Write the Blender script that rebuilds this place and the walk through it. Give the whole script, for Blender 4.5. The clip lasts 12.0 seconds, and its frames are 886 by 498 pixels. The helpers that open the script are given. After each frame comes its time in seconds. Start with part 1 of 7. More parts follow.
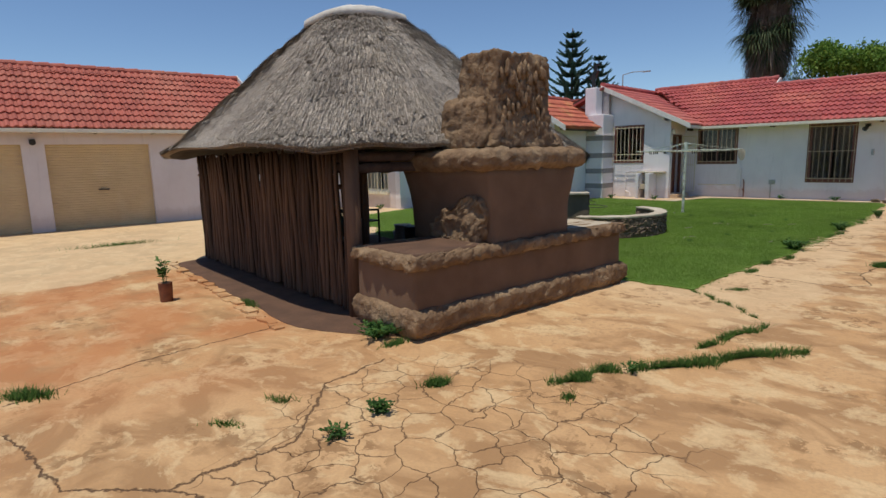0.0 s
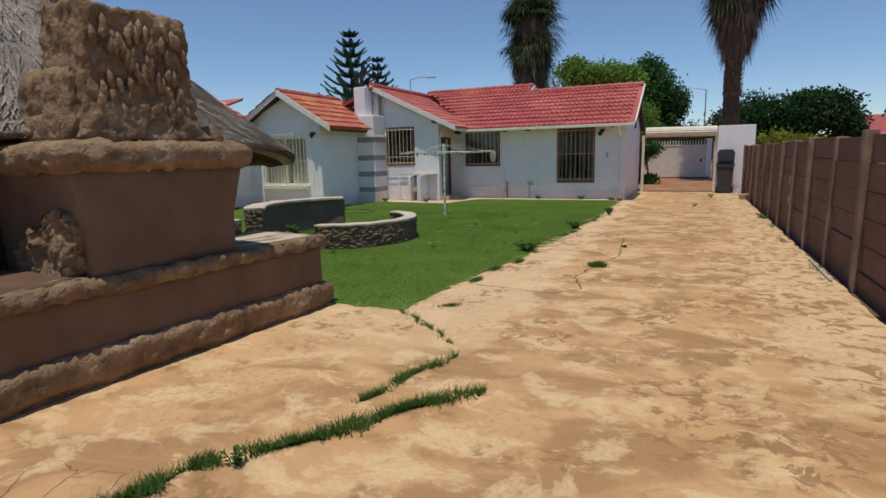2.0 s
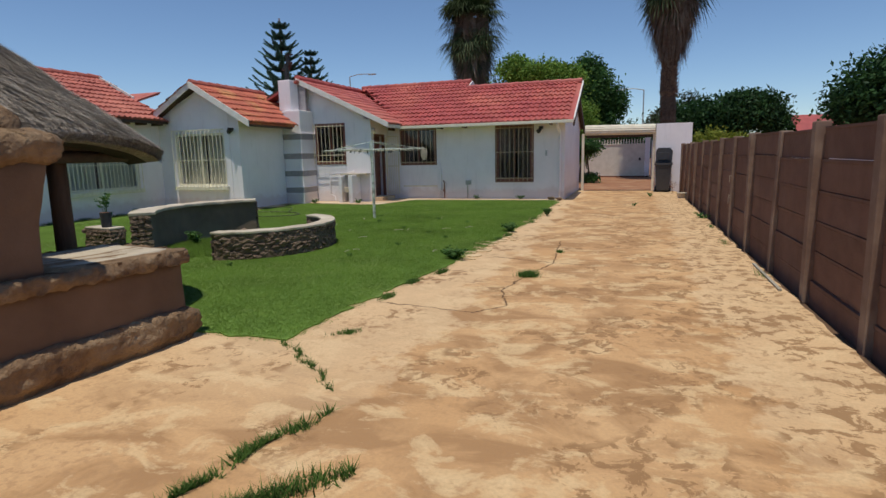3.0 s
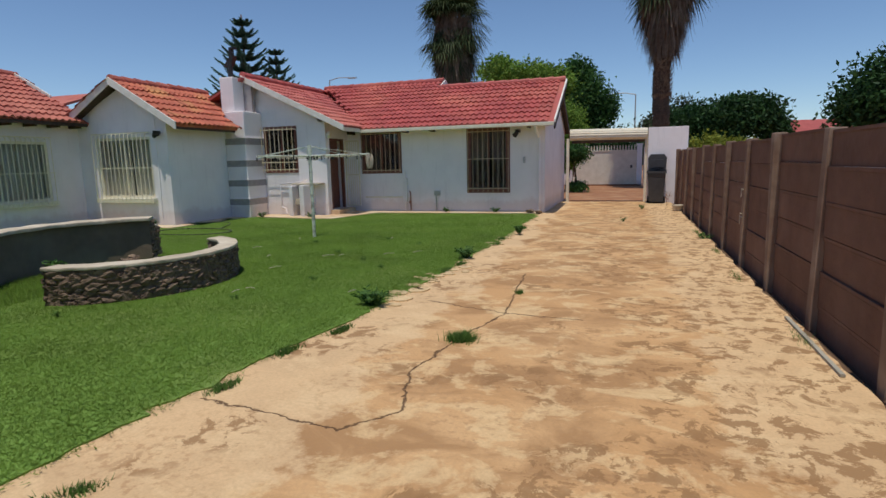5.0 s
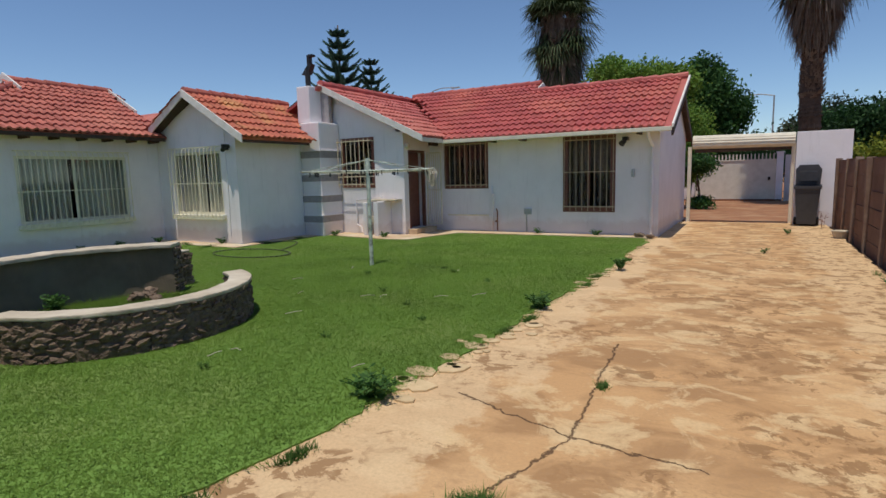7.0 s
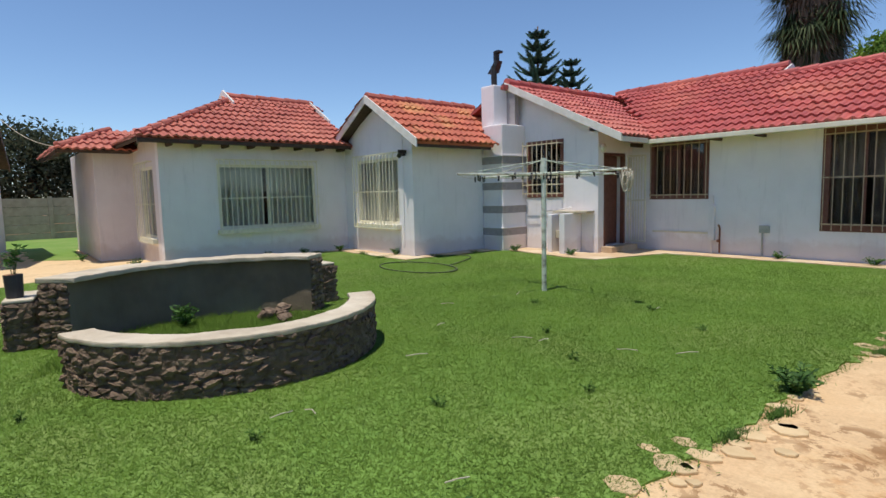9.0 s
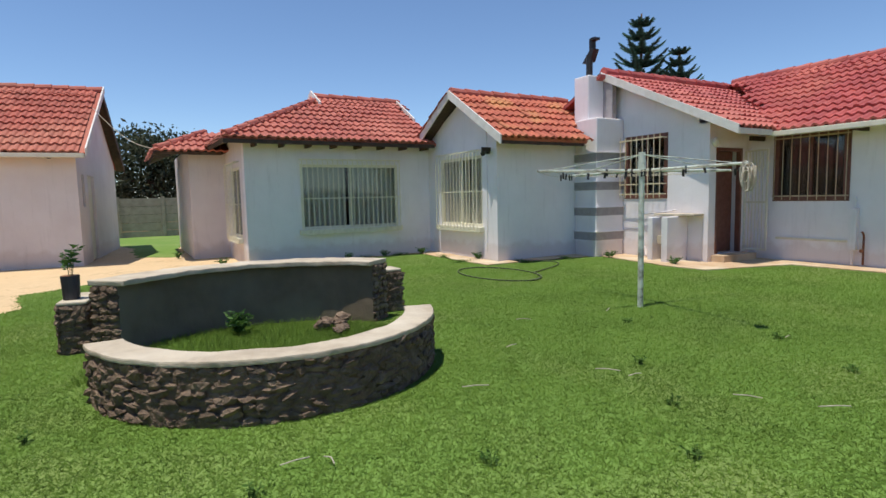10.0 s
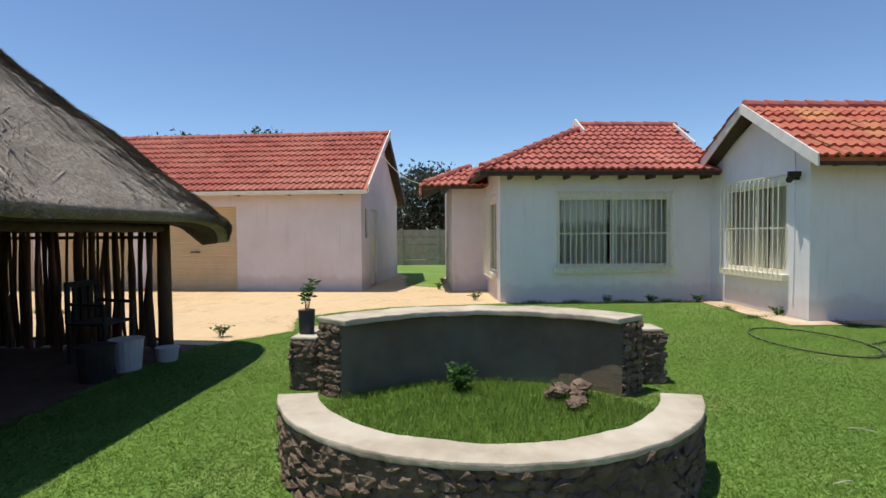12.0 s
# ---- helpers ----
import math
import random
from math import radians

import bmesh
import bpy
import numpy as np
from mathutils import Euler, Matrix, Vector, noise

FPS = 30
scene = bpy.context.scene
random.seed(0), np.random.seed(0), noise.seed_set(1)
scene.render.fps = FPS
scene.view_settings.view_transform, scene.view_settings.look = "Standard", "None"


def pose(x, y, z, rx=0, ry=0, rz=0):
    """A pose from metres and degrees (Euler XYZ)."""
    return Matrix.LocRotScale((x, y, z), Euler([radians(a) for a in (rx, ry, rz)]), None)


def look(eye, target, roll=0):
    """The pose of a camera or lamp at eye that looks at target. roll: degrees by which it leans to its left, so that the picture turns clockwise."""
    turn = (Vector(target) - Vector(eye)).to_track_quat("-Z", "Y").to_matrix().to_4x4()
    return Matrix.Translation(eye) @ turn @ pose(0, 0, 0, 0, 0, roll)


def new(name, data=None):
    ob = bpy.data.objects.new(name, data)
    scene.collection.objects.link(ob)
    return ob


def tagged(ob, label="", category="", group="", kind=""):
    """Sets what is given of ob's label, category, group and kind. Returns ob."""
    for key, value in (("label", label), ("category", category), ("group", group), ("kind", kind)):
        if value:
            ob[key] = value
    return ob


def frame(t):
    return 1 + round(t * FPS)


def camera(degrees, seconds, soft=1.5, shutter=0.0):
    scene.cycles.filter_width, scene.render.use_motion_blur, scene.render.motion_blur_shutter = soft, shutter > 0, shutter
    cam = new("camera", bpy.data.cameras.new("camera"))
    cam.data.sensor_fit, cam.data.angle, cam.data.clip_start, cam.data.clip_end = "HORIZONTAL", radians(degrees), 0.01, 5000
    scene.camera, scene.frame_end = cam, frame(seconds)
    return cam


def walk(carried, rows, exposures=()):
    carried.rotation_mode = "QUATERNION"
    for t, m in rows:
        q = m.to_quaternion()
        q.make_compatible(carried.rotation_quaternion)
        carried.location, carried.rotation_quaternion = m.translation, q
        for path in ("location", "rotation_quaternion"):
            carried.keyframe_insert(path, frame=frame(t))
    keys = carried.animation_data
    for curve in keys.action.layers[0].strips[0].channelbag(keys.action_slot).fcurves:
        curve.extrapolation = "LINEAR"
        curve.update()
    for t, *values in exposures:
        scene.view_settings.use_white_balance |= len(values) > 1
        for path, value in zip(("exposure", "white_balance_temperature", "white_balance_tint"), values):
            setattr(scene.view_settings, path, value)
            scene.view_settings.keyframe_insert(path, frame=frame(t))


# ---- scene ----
cam = camera(77.6, 12.0)
METRES, EYE, TILT, LEAN, TURN = 11.3, 1.5, 0.0, 0.0, 42.0
EXPOSURES = [(0.0, -0.17), (6.5, -0.17), (7.5, -0.05), (9.5, 0.27), (12.0, 0.26)]
PATH = [
    (0, (0.249, 0.012, 1.579), (-1.113, 1.439, 1.25), -1.35),
    (0.1, (0.256, 0.078, 1.575), (-1.007, 1.593, 1.244), -1.35),
    (0.5, (0.362, 0.427, 1.573), (-0.893, 1.95, 1.249), -1.35),
    (1, (0.415, 0.81, 1.535), (-0.704, 2.435, 1.212), -1.25),
    (1.5, (0.535, 1.25, 1.52), (-0.422, 2.975, 1.193), -1.25),
    (2, (0.609, 1.791, 1.495), (-0.199, 3.591, 1.164), -1.3),
    (2.5, (0.618, 2.327, 1.465), (-0.101, 4.163, 1.131), -1.2),
    (3, (0.637, 2.856, 1.44), (0.001, 4.722, 1.104), -1.3),
    (5, (0.743, 5.112, 1.427), (0.126, 6.988, 1.115), -1.3),
    (5.5, (0.771, 5.67, 1.435), (0.129, 7.539, 1.129), -1.3),
    (6, (0.745, 6.15, 1.471), (0.032, 7.996, 1.179), -1.4),
    (6.5, (0.65, 6.674, 1.48), (-0.181, 8.471, 1.198), -1.5),
    (7, (0.567, 7.164, 1.501), (-0.41, 8.888, 1.235), -1.5),
    (7.5, (0.456, 7.602, 1.519), (-0.697, 9.218, 1.273), -1.5),
    (9.5, (-0.463, 9.19, 1.345), (-2.093, 10.33, 1.152), -1.35),
    (10, (-0.686, 9.49, 1.355), (-2.414, 10.477, 1.166), -1.3),
    (10.5, (-0.927, 9.756, 1.368), (-2.752, 10.553, 1.182), -1.2),
    (11, (-1.184, 9.933, 1.370), (-3.083, 10.535, 1.197), -1.1),
    (11.5, (-1.40, 10.05, 1.378), (-3.366, 10.39, 1.256), -0.9),
    (12, (-1.642, 10.06, 1.408), (-3.64, 10.14, 1.35), -0.4),
]
walk(cam, [(t, look(eye, target, roll)) for t, eye, target, roll in PATH], EXPOSURES)

from mathutils.geometry import tessellate_polygon

# world, sun
SUN = Vector((0.02, -0.235, 1.0)).normalized()
world = bpy.data.worlds.new("sky")
scene.world = world
world.use_nodes = True
wn = world.node_tree.nodes
sky = wn.new("ShaderNodeTexSky")
sky.sky_type, sky.sun_disc = "NISHITA", False
sky.sun_elevation, sky.sun_rotation = math.asin(SUN.z), math.atan2(SUN.x, SUN.y)
sky.altitude, sky.air_density, sky.dust_density, sky.ozone_density = 1500, 1.05, 0.0, 5.5
world.node_tree.links.new(sky.outputs[0], wn["Background"].inputs[0])
wn["Background"].inputs[1].default_value = 0.12
sun = new("sun", bpy.data.lights.new("sun", "SUN"))
sun.data.energy, sun.data.angle, sun.data.color = 3.6, radians(0.5), (1.0, 0.94, 0.83)
sun.matrix_world = look((0, 0, 40), tuple(Vector((0, 0, 40)) - SUN))
scene.view_settings.exposure = 0.0


# materials
def node_mat(name, rough=0.8, metal=0.0, spec=0.5):
    m = bpy.data.materials.new(name)
    m.use_nodes = True
    b = m.node_tree.nodes["Principled BSDF"]
    b.inputs["Roughness"].default_value, b.inputs["Metallic"].default_value = rough, metal
    b.inputs["Specular IOR Level"].default_value = spec
    return m, m.node_tree, b


def nd(nt, kind, **ins):
    n = nt.nodes.new(kind)
    for k, v in ins.items():
        n.inputs[k.replace("_", " ")].default_value = v
    return n


def coords(nt, scale=(1, 1, 1), obj=True, rot=(0, 0, 0)):
    tc = nt.nodes.new("ShaderNodeTexCoord")
    mp = nt.nodes.new("ShaderNodeMapping")
    mp.inputs["Scale"].default_value, mp.inputs["Rotation"].default_value = scale, rot
    nt.links.new(tc.outputs["Object" if obj else "Generated"], mp.inputs[0])
    return mp.outputs[0]


def world_pos(nt, scale=(1, 1, 1)):
    g = nt.nodes.new("ShaderNodeNewGeometry")
    mp = nt.nodes.new("ShaderNodeMapping")
    mp.inputs["Scale"].default_value = scale
    nt.links.new(g.outputs["Position"], mp.inputs[0])
    return mp.outputs[0]


def noise_tex(nt, vec, scale, detail=4.0, rough=0.6, dist=0.0):
    n = nd(nt, "ShaderNodeTexNoise", Scale=scale, Detail=detail, Roughness=rough, Distortion=dist)
    nt.links.new(vec, n.inputs["Vector"])
    return n.outputs["Fac"]


def ramp(nt, fac, stops):
    r = nt.nodes.new("ShaderNodeValToRGB")
    els = r.color_ramp.elements
    while len(els) < len(stops):
        els.new(0.5)
    for e, (p, c) in zip(els, stops):
        e.position, e.color = p, (c if isinstance(c, tuple) and len(c) == 4 else (*c, 1) if isinstance(c, tuple) else (c, c, c, 1))
    nt.links.new(fac, r.inputs[0])
    return r.outputs[0]


def mix(nt, fac, a, b, mode="MIX"):
    n = nt.nodes.new("ShaderNodeMix")
    n.data_type, n.blend_type = "RGBA", mode
    for sock, v in ((n.inputs[0], fac), (n.inputs[6], a), (n.inputs[7], b)):
        if isinstance(v, (int, float)):
            sock.default_value = v
        elif isinstance(v, tuple):
            sock.default_value = (*v, 1)
        else:
            nt.links.new(v, sock)
    return n.outputs[2]


def math_node(nt, op, a, b=0.0):
    n = nt.nodes.new("ShaderNodeMath")
    n.operation = op
    for i, v in enumerate((a, b)):
        if isinstance(v, (int, float)):
            n.inputs[i].default_value = v
        else:
            nt.links.new(v, n.inputs[i])
    return n.outputs[0]


def bump(nt, bsdf, height, strength=0.3, dist=0.01, prev=None):
    b = nd(nt, "ShaderNodeBump", Strength=strength, Distance=dist)
    nt.links.new(height, b.inputs["Height"])
    if prev is not None:
        nt.links.new(prev, b.inputs["Normal"])
    nt.links.new(b.outputs[0], bsdf.inputs["Normal"])
    return b.outputs[0]


def setc(nt, bsdf, col):
    nt.links.new(col, bsdf.inputs["Base Color"])


def rough_mat(name, c1, c2, scale=6.0, rough=0.85, bscale=60.0, bstr=0.25, c3=None, big=0.7, rnd=0.0, metal=0.0, spec=0.4, scl=(1, 1, 1), deep=0.01):
    """Two scales of noise between two or three colours, with fine relief."""
    m, nt, b = node_mat(name, rough, metal, spec)
    v = coords(nt, scl) if scl != (1, 1, 1) else world_pos(nt)
    col = mix(nt, ramp(nt, noise_tex(nt, v, scale), [(0.32, 0.0), (0.68, 1.0)]), c1, c2)
    if c3:
        col = mix(nt, ramp(nt, noise_tex(nt, v, big, 3), [(0.48, 0.0), (0.72, 1.0)]), col, c3)
    if rnd:
        oi = nt.nodes.new("ShaderNodeObjectInfo")
        geo = nt.nodes.new("ShaderNodeNewGeometry")
        s = math_node(nt, "FRACT", math_node(nt, "ADD", oi.outputs["Random"], geo.outputs["Random Per Island"]))
        col = mix(nt, 1.0, col, ramp(nt, s, [(0.0, 1 - rnd), (1.0, 1.0)]), "MULTIPLY")
    setc(nt, b, col)
    bump(nt, b, noise_tex(nt, v, bscale, 5), bstr, deep)
    return m


def plaster(name, base, stain, low=None):
    """Painted plaster: faint trowel relief, rain streaks, splashed soil near the ground."""
    m, nt, b = node_mat(name, 0.75, 0, 0.3)
    v = world_pos(nt)
    col = mix(nt, ramp(nt, noise_tex(nt, v, 1.3, 5), [(0.35, 0.0), (0.8, 1.0)]), base, stain)
    streak = noise_tex(nt, world_pos(nt, (3.5, 3.5, 0.35)), 2.0, 6, 0.7)
    col = mix(nt, math_node(nt, "MULTIPLY", ramp(nt, streak, [(0.55, 0.0), (0.8, 1.0)]), 0.5), col, tuple(c * 0.72 for c in stain))
    geo = nt.nodes.new("ShaderNodeNewGeometry")
    sep = nt.nodes.new("ShaderNodeSeparateXYZ")
    nt.links.new(geo.outputs["Position"], sep.inputs[0])
    edge = math_node(nt, "ADD", sep.outputs[2], math_node(nt, "MULTIPLY", noise_tex(nt, v, 3.0, 6), -0.55))
    col = mix(nt, math_node(nt, "MULTIPLY", ramp(nt, edge, [(-0.28, 1.0), (0.12, 0.0)]), 0.22), col, low or (0.42, 0.27, 0.18))
    setc(nt, b, col)
    n1 = bump(nt, b, noise_tex(nt, v, 25, 4), 0.25, 0.01)
    bump(nt, b, noise_tex(nt, v, 2.2, 3), 0.3, 0.03, n1)
    return m


M_WHITE = plaster("white_plaster", (0.86, 0.82, 0.83), (0.77, 0.73, 0.735))
M_PINK = plaster("pinkish_plaster", (0.76, 0.70, 0.69), (0.67, 0.60, 0.585))
M_TILE = rough_mat("red_roof_tile", (0.52, 0.118, 0.10), (0.40, 0.085, 0.078), 3.0, 0.55, 80, 0.2, (0.56, 0.17, 0.12), 0.5, rnd=0.2)
M_TILEG = rough_mat("faded_red_roof_tile", (0.50, 0.135, 0.09), (0.38, 0.095, 0.065), 3.0, 0.7, 80, 0.2, (0.54, 0.20, 0.13), 0.5, rnd=0.22)
M_TILE2 = rough_mat("terracotta_roof_tile", (0.52, 0.15, 0.105), (0.38, 0.10, 0.075), 3.0, 0.65, 80, 0.25, (0.54, 0.18, 0.125), 0.9, rnd=0.2)
M_TILE3 = rough_mat("orange_weathered_roof_tile", (0.55, 0.15, 0.08), (0.44, 0.10, 0.06), 3.0, 0.7, 80, 0.25, (0.62, 0.30, 0.11), 1.1, rnd=0.22)
M_TRIM = rough_mat("cream_trim_paint", (0.78, 0.72, 0.58), (0.68, 0.62, 0.50), 5, 0.6, 70, 0.1)
M_BARGE = rough_mat("white_barge_paint", (0.80, 0.77, 0.72), (0.66, 0.62, 0.56), 5, 0.6, 70, 0.1)
M_BROWN = rough_mat("dark_brown_window_frame", (0.14, 0.05, 0.035), (0.20, 0.085, 0.06), 12, 0.45, 90, 0.1)
M_DARKWOOD = rough_mat("dark_timber", (0.05, 0.03, 0.022), (0.09, 0.055, 0.04), 12, 0.8, 90, 0.4)
M_BARS = rough_mat("cream_bar_paint", (0.80, 0.70, 0.50), (0.62, 0.50, 0.32), 14, 0.5, 90, 0.1)
M_BARSD = rough_mat("dull_cream_bar_paint", (0.58, 0.47, 0.32), (0.42, 0.30, 0.20), 14, 0.5, 90, 0.1)
M_BARSW = rough_mat("white_bar_paint", (0.85, 0.80, 0.63), (0.72, 0.66, 0.50), 14, 0.5, 90, 0.1)
M_BAND = rough_mat("grey_band_paint", (0.30, 0.27, 0.28), (0.38, 0.35, 0.35), 8, 0.8, 60, 0.2)
M_BLACK = rough_mat("black_metal", (0.015, 0.014, 0.014), (0.03, 0.028, 0.028), 10, 0.5, 60, 0.2)
M_GDOOR = rough_mat("tan_garage_door", (0.66, 0.50, 0.28), (0.58, 0.43, 0.24), 2, 0.5, 60, 0.05, (0.68, 0.56, 0.36), 0.6)
M_CURTAIN = rough_mat("beige_curtain", (0.72, 0.68, 0.56), (0.60, 0.56, 0.45), 3, 0.9, 60, 0.1)
M_NET = rough_mat("dim_brown_curtain", (0.26, 0.20, 0.17), (0.18, 0.14, 0.12), 3, 0.9, 60, 0.1)
# indoor dimness painted as a dark surface colour
M_ROOMSHADE = rough_mat("painted_room_dimness", (0.10, 0.09, 0.085), (0.07, 0.065, 0.06), 3, 0.9, 30, 0.1)
M_GATE = rough_mat("cream_gate_paint", (0.72, 0.66, 0.56), (0.62, 0.56, 0.46), 4, 0.55, 60, 0.1)
M_BIN = rough_mat("dark_grey_plastic", (0.045, 0.045, 0.05), (0.06, 0.06, 0.065), 8, 0.5, 90, 0.15)
M_POLE = rough_mat("green_white_pole_paint", (0.66, 0.70, 0.60), (0.55, 0.58, 0.48), 10, 0.5, 60, 0.1, (0.10, 0.07, 0.05), 5.0)
M_GALV = rough_mat("galvanised_metal", (0.5, 0.5, 0.5), (0.4, 0.4, 0.4), 12, 0.45, 60, 0.1, metal=0.6)
M_ROPE = rough_mat("pale_rope", (0.62, 0.56, 0.44), (0.48, 0.42, 0.32), 40, 0.9, 150, 0.6)
M_STONE = rough_mat("brown_stone", (0.25, 0.175, 0.12), (0.15, 0.102, 0.072), 16, 0.95, 30, 1.0, (0.31, 0.225, 0.155), 6, rnd=0.3, deep=0.02)
M_MORTAR = rough_mat("dark_mortar", (0.17, 0.118, 0.082), (0.24, 0.165, 0.115), 9, 0.95, 30, 1.0, (0.12, 0.083, 0.058), 4, deep=0.025)
M_COPING = rough_mat("pale_cement_coping", (0.56, 0.48, 0.36), (0.42, 0.35, 0.26), 5, 0.9, 50, 0.5, (0.64, 0.57, 0.45), 1.5)
M_CEMENT = rough_mat("dark_grey_cement_render", (0.21, 0.16, 0.11), (0.15, 0.118, 0.08), 3, 0.9, 50, 0.4, (0.22, 0.19, 0.14), 1.0)
M_FENCE = rough_mat("brown_painted_concrete", (0.20, 0.102, 0.068), (0.15, 0.076, 0.052), 4, 0.85, 14, 1.0, (0.235, 0.135, 0.095), 0.9, rnd=0.16)
M_FENCEPOST = rough_mat("faded_brown_concrete_post", (0.24, 0.155, 0.11), (0.18, 0.11, 0.078), 6, 0.8, 50, 0.5, (0.33, 0.24, 0.175), 2.0)
M_GREYFENCE = rough_mat("grey_precast_concrete", (0.40, 0.37, 0.31), (0.30, 0.28, 0.23), 5, 0.85, 50, 0.4)
M_MUD = rough_mat("smooth_mud_plaster", (0.195, 0.118, 0.072), (0.15, 0.088, 0.054), 3, 0.92, 45, 0.5, (0.22, 0.135, 0.085), 1.1)
M_MUDROUGH = rough_mat("rough_straw_mud", (0.30, 0.195, 0.108), (0.17, 0.102, 0.058), 9, 0.95, 22, 1.0, (0.40, 0.28, 0.165), 2.5, deep=0.035)
M_STICK = rough_mat("weathered_brown_pole", (0.215, 0.12, 0.066), (0.11, 0.06, 0.036), 9, 0.85, 60, 0.6, rnd=0.6, scl=(1, 1, 0.15))
M_CAP = rough_mat("white_cement_cap", (0.72, 0.68, 0.60), (0.55, 0.51, 0.44), 5, 0.85, 40, 0.5)
M_TRUNK = rough_mat("bark", (0.13, 0.085, 0.055), (0.07, 0.045, 0.03), 8, 0.95, 30, 0.9)
M_SKIRT = rough_mat("dead_palm_fronds", (0.20, 0.145, 0.10), (0.11, 0.08, 0.058), 6, 0.95, 60, 0.3, (0.27, 0.21, 0.15), 2.0)
M_PLASTICW = rough_mat("dull_white_plastic", (0.55, 0.55, 0.56), (0.46, 0.46, 0.47), 8, 0.5, 60, 0.1)
M_HOSE = rough_mat("dull_green_hose", (0.10, 0.13, 0.05), (0.07, 0.09, 0.04), 8, 0.5, 60, 0.1)
M_RUST = rough_mat("rusty_tin", (0.25, 0.09, 0.04), (0.13, 0.05, 0.03), 10, 0.8, 70, 0.5)
M_PEBBLE = rough_mat("pale_slab_fragment", (0.70, 0.52, 0.30), (0.58, 0.42, 0.23), 8, 0.9, 40, 0.5, rnd=0.2)


def leaf_mat(name, c1, c2, dark, soft=False):
    m, nt, b = node_mat(name, 0.6, 0, 0.2)
    geo = nt.nodes.new("ShaderNodeNewGeometry")
    col = ramp(nt, geo.outputs["Random Per Island"], [(0.0, dark), (0.45, c1), (1.0, c2)])
    v = world_pos(nt)
    col = mix(nt, ramp(nt, noise_tex(nt, v, 0.9, 3), [(0.4, 0.0), (0.7, 1.0)]), col, mix(nt, 1.0, col, (0.72, 0.72, 0.72), "MULTIPLY"))
    setc(nt, b, col)
    if soft:
        up = nt.nodes.new("ShaderNodeVectorMath")
        up.operation = "MULTIPLY_ADD"
        nt.links.new(geo.outputs["Normal"], up.inputs[0])
        up.inputs[1].default_value = (0.28, 0.28, 0.0)
        up.inputs[2].default_value = (0.0, 0.0, 1.0)
        nt.links.new(up.outputs[0], b.inputs["Normal"])
        b.inputs["Specular IOR Level"].default_value = 0.1
    # thin leaves let light through
    tr = nt.nodes.new("ShaderNodeBsdfTranslucent")
    nt.links.new(col, tr.inputs["Color"])
    if soft:
        nt.links.new(up.outputs[0], tr.inputs["Normal"])
    ms = nt.nodes.new("ShaderNodeMixShader")
    ms.inputs[0].default_value = 0.5 if soft else 0.3
    nt.links.new(b.outputs[0], ms.inputs[1])
    nt.links.new(tr.outputs[0], ms.inputs[2])
    nt.links.new(ms.outputs[0], nt.nodes["Material Output"].inputs["Surface"])
    return m


M_GRASS = leaf_mat("lawn_grass", (0.160, 0.282, 0.044), (0.215, 0.325, 0.068), (0.148, 0.262, 0.042), True)
M_TUFT = leaf_mat("crack_grass", (0.10, 0.21, 0.045), (0.18, 0.30, 0.075), (0.07, 0.15, 0.035), True)
M_WEED = leaf_mat("weed_leaf", (0.065, 0.155, 0.035), (0.13, 0.25, 0.06), (0.04, 0.10, 0.025))
M_LEAF = leaf_mat("tree_leaf_dark", (0.028, 0.075, 0.024), (0.06, 0.14, 0.04), (0.012, 0.036, 0.012))
M_LEAF2 = leaf_mat("tree_leaf_mid", (0.045, 0.12, 0.03), (0.09, 0.20, 0.05), (0.02, 0.06, 0.018))
M_LEAF3 = leaf_mat("bush_leaf_bright", (0.15, 0.28, 0.04), (0.28, 0.42, 0.08), (0.09, 0.18, 0.03))
M_LEAFY = leaf_mat("yellow_green_leaf", (0.22, 0.26, 0.03), (0.36, 0.38, 0.06), (0.10, 0.14, 0.02))
M_GREYLEAF = leaf_mat("grey_green_leaf", (0.07, 0.09, 0.05), (0.13, 0.15, 0.09), (0.03, 0.045, 0.025))
M_NEEDLE = leaf_mat("conifer_needles", (0.06, 0.135, 0.10), (0.11, 0.21, 0.145), (0.035, 0.085, 0.065))
M_FROND = leaf_mat("palm_frond", (0.05, 0.08, 0.03), (0.11, 0.14, 0.06), (0.025, 0.045, 0.02))


def thatch_mat():
    m, nt, b = node_mat("grey_thatch", 0.95, 0, 0.15)
    v = world_pos(nt)
    col = mix(nt, ramp(nt, noise_tex(nt, v, 42, 6, 0.75), [(0.3, 0.0), (0.72, 1.0)]), (0.21, 0.175, 0.14), (0.74, 0.64, 0.53))
    col = mix(nt, ramp(nt, noise_tex(nt, v, 2.0, 4), [(0.42, 0.0), (0.7, 0.8)]), col, (0.27, 0.225, 0.185))
    geo = nt.nodes.new("ShaderNodeNewGeometry")
    col = mix(nt, 0.6, col, mix(nt, 1.0, col, ramp(nt, geo.outputs["Random Per Island"], [(0, 0.4), (1, 1.75)]), "MULTIPLY"))
    setc(nt, b, col)
    n1 = bump(nt, b, noise_tex(nt, v, 60, 5, 0.8), 0.9, 0.03)
    bump(nt, b, noise_tex(nt, v, 9, 4), 0.6, 0.05, n1)
    return m


M_THATCH = thatch_mat()
# darker thatch: the shade under the roof is put into this colour
M_THATCHSHADE = rough_mat("thatch_in_shade", (0.055, 0.040, 0.028), (0.035, 0.026, 0.020), 12, 0.95, 60, 0.8)


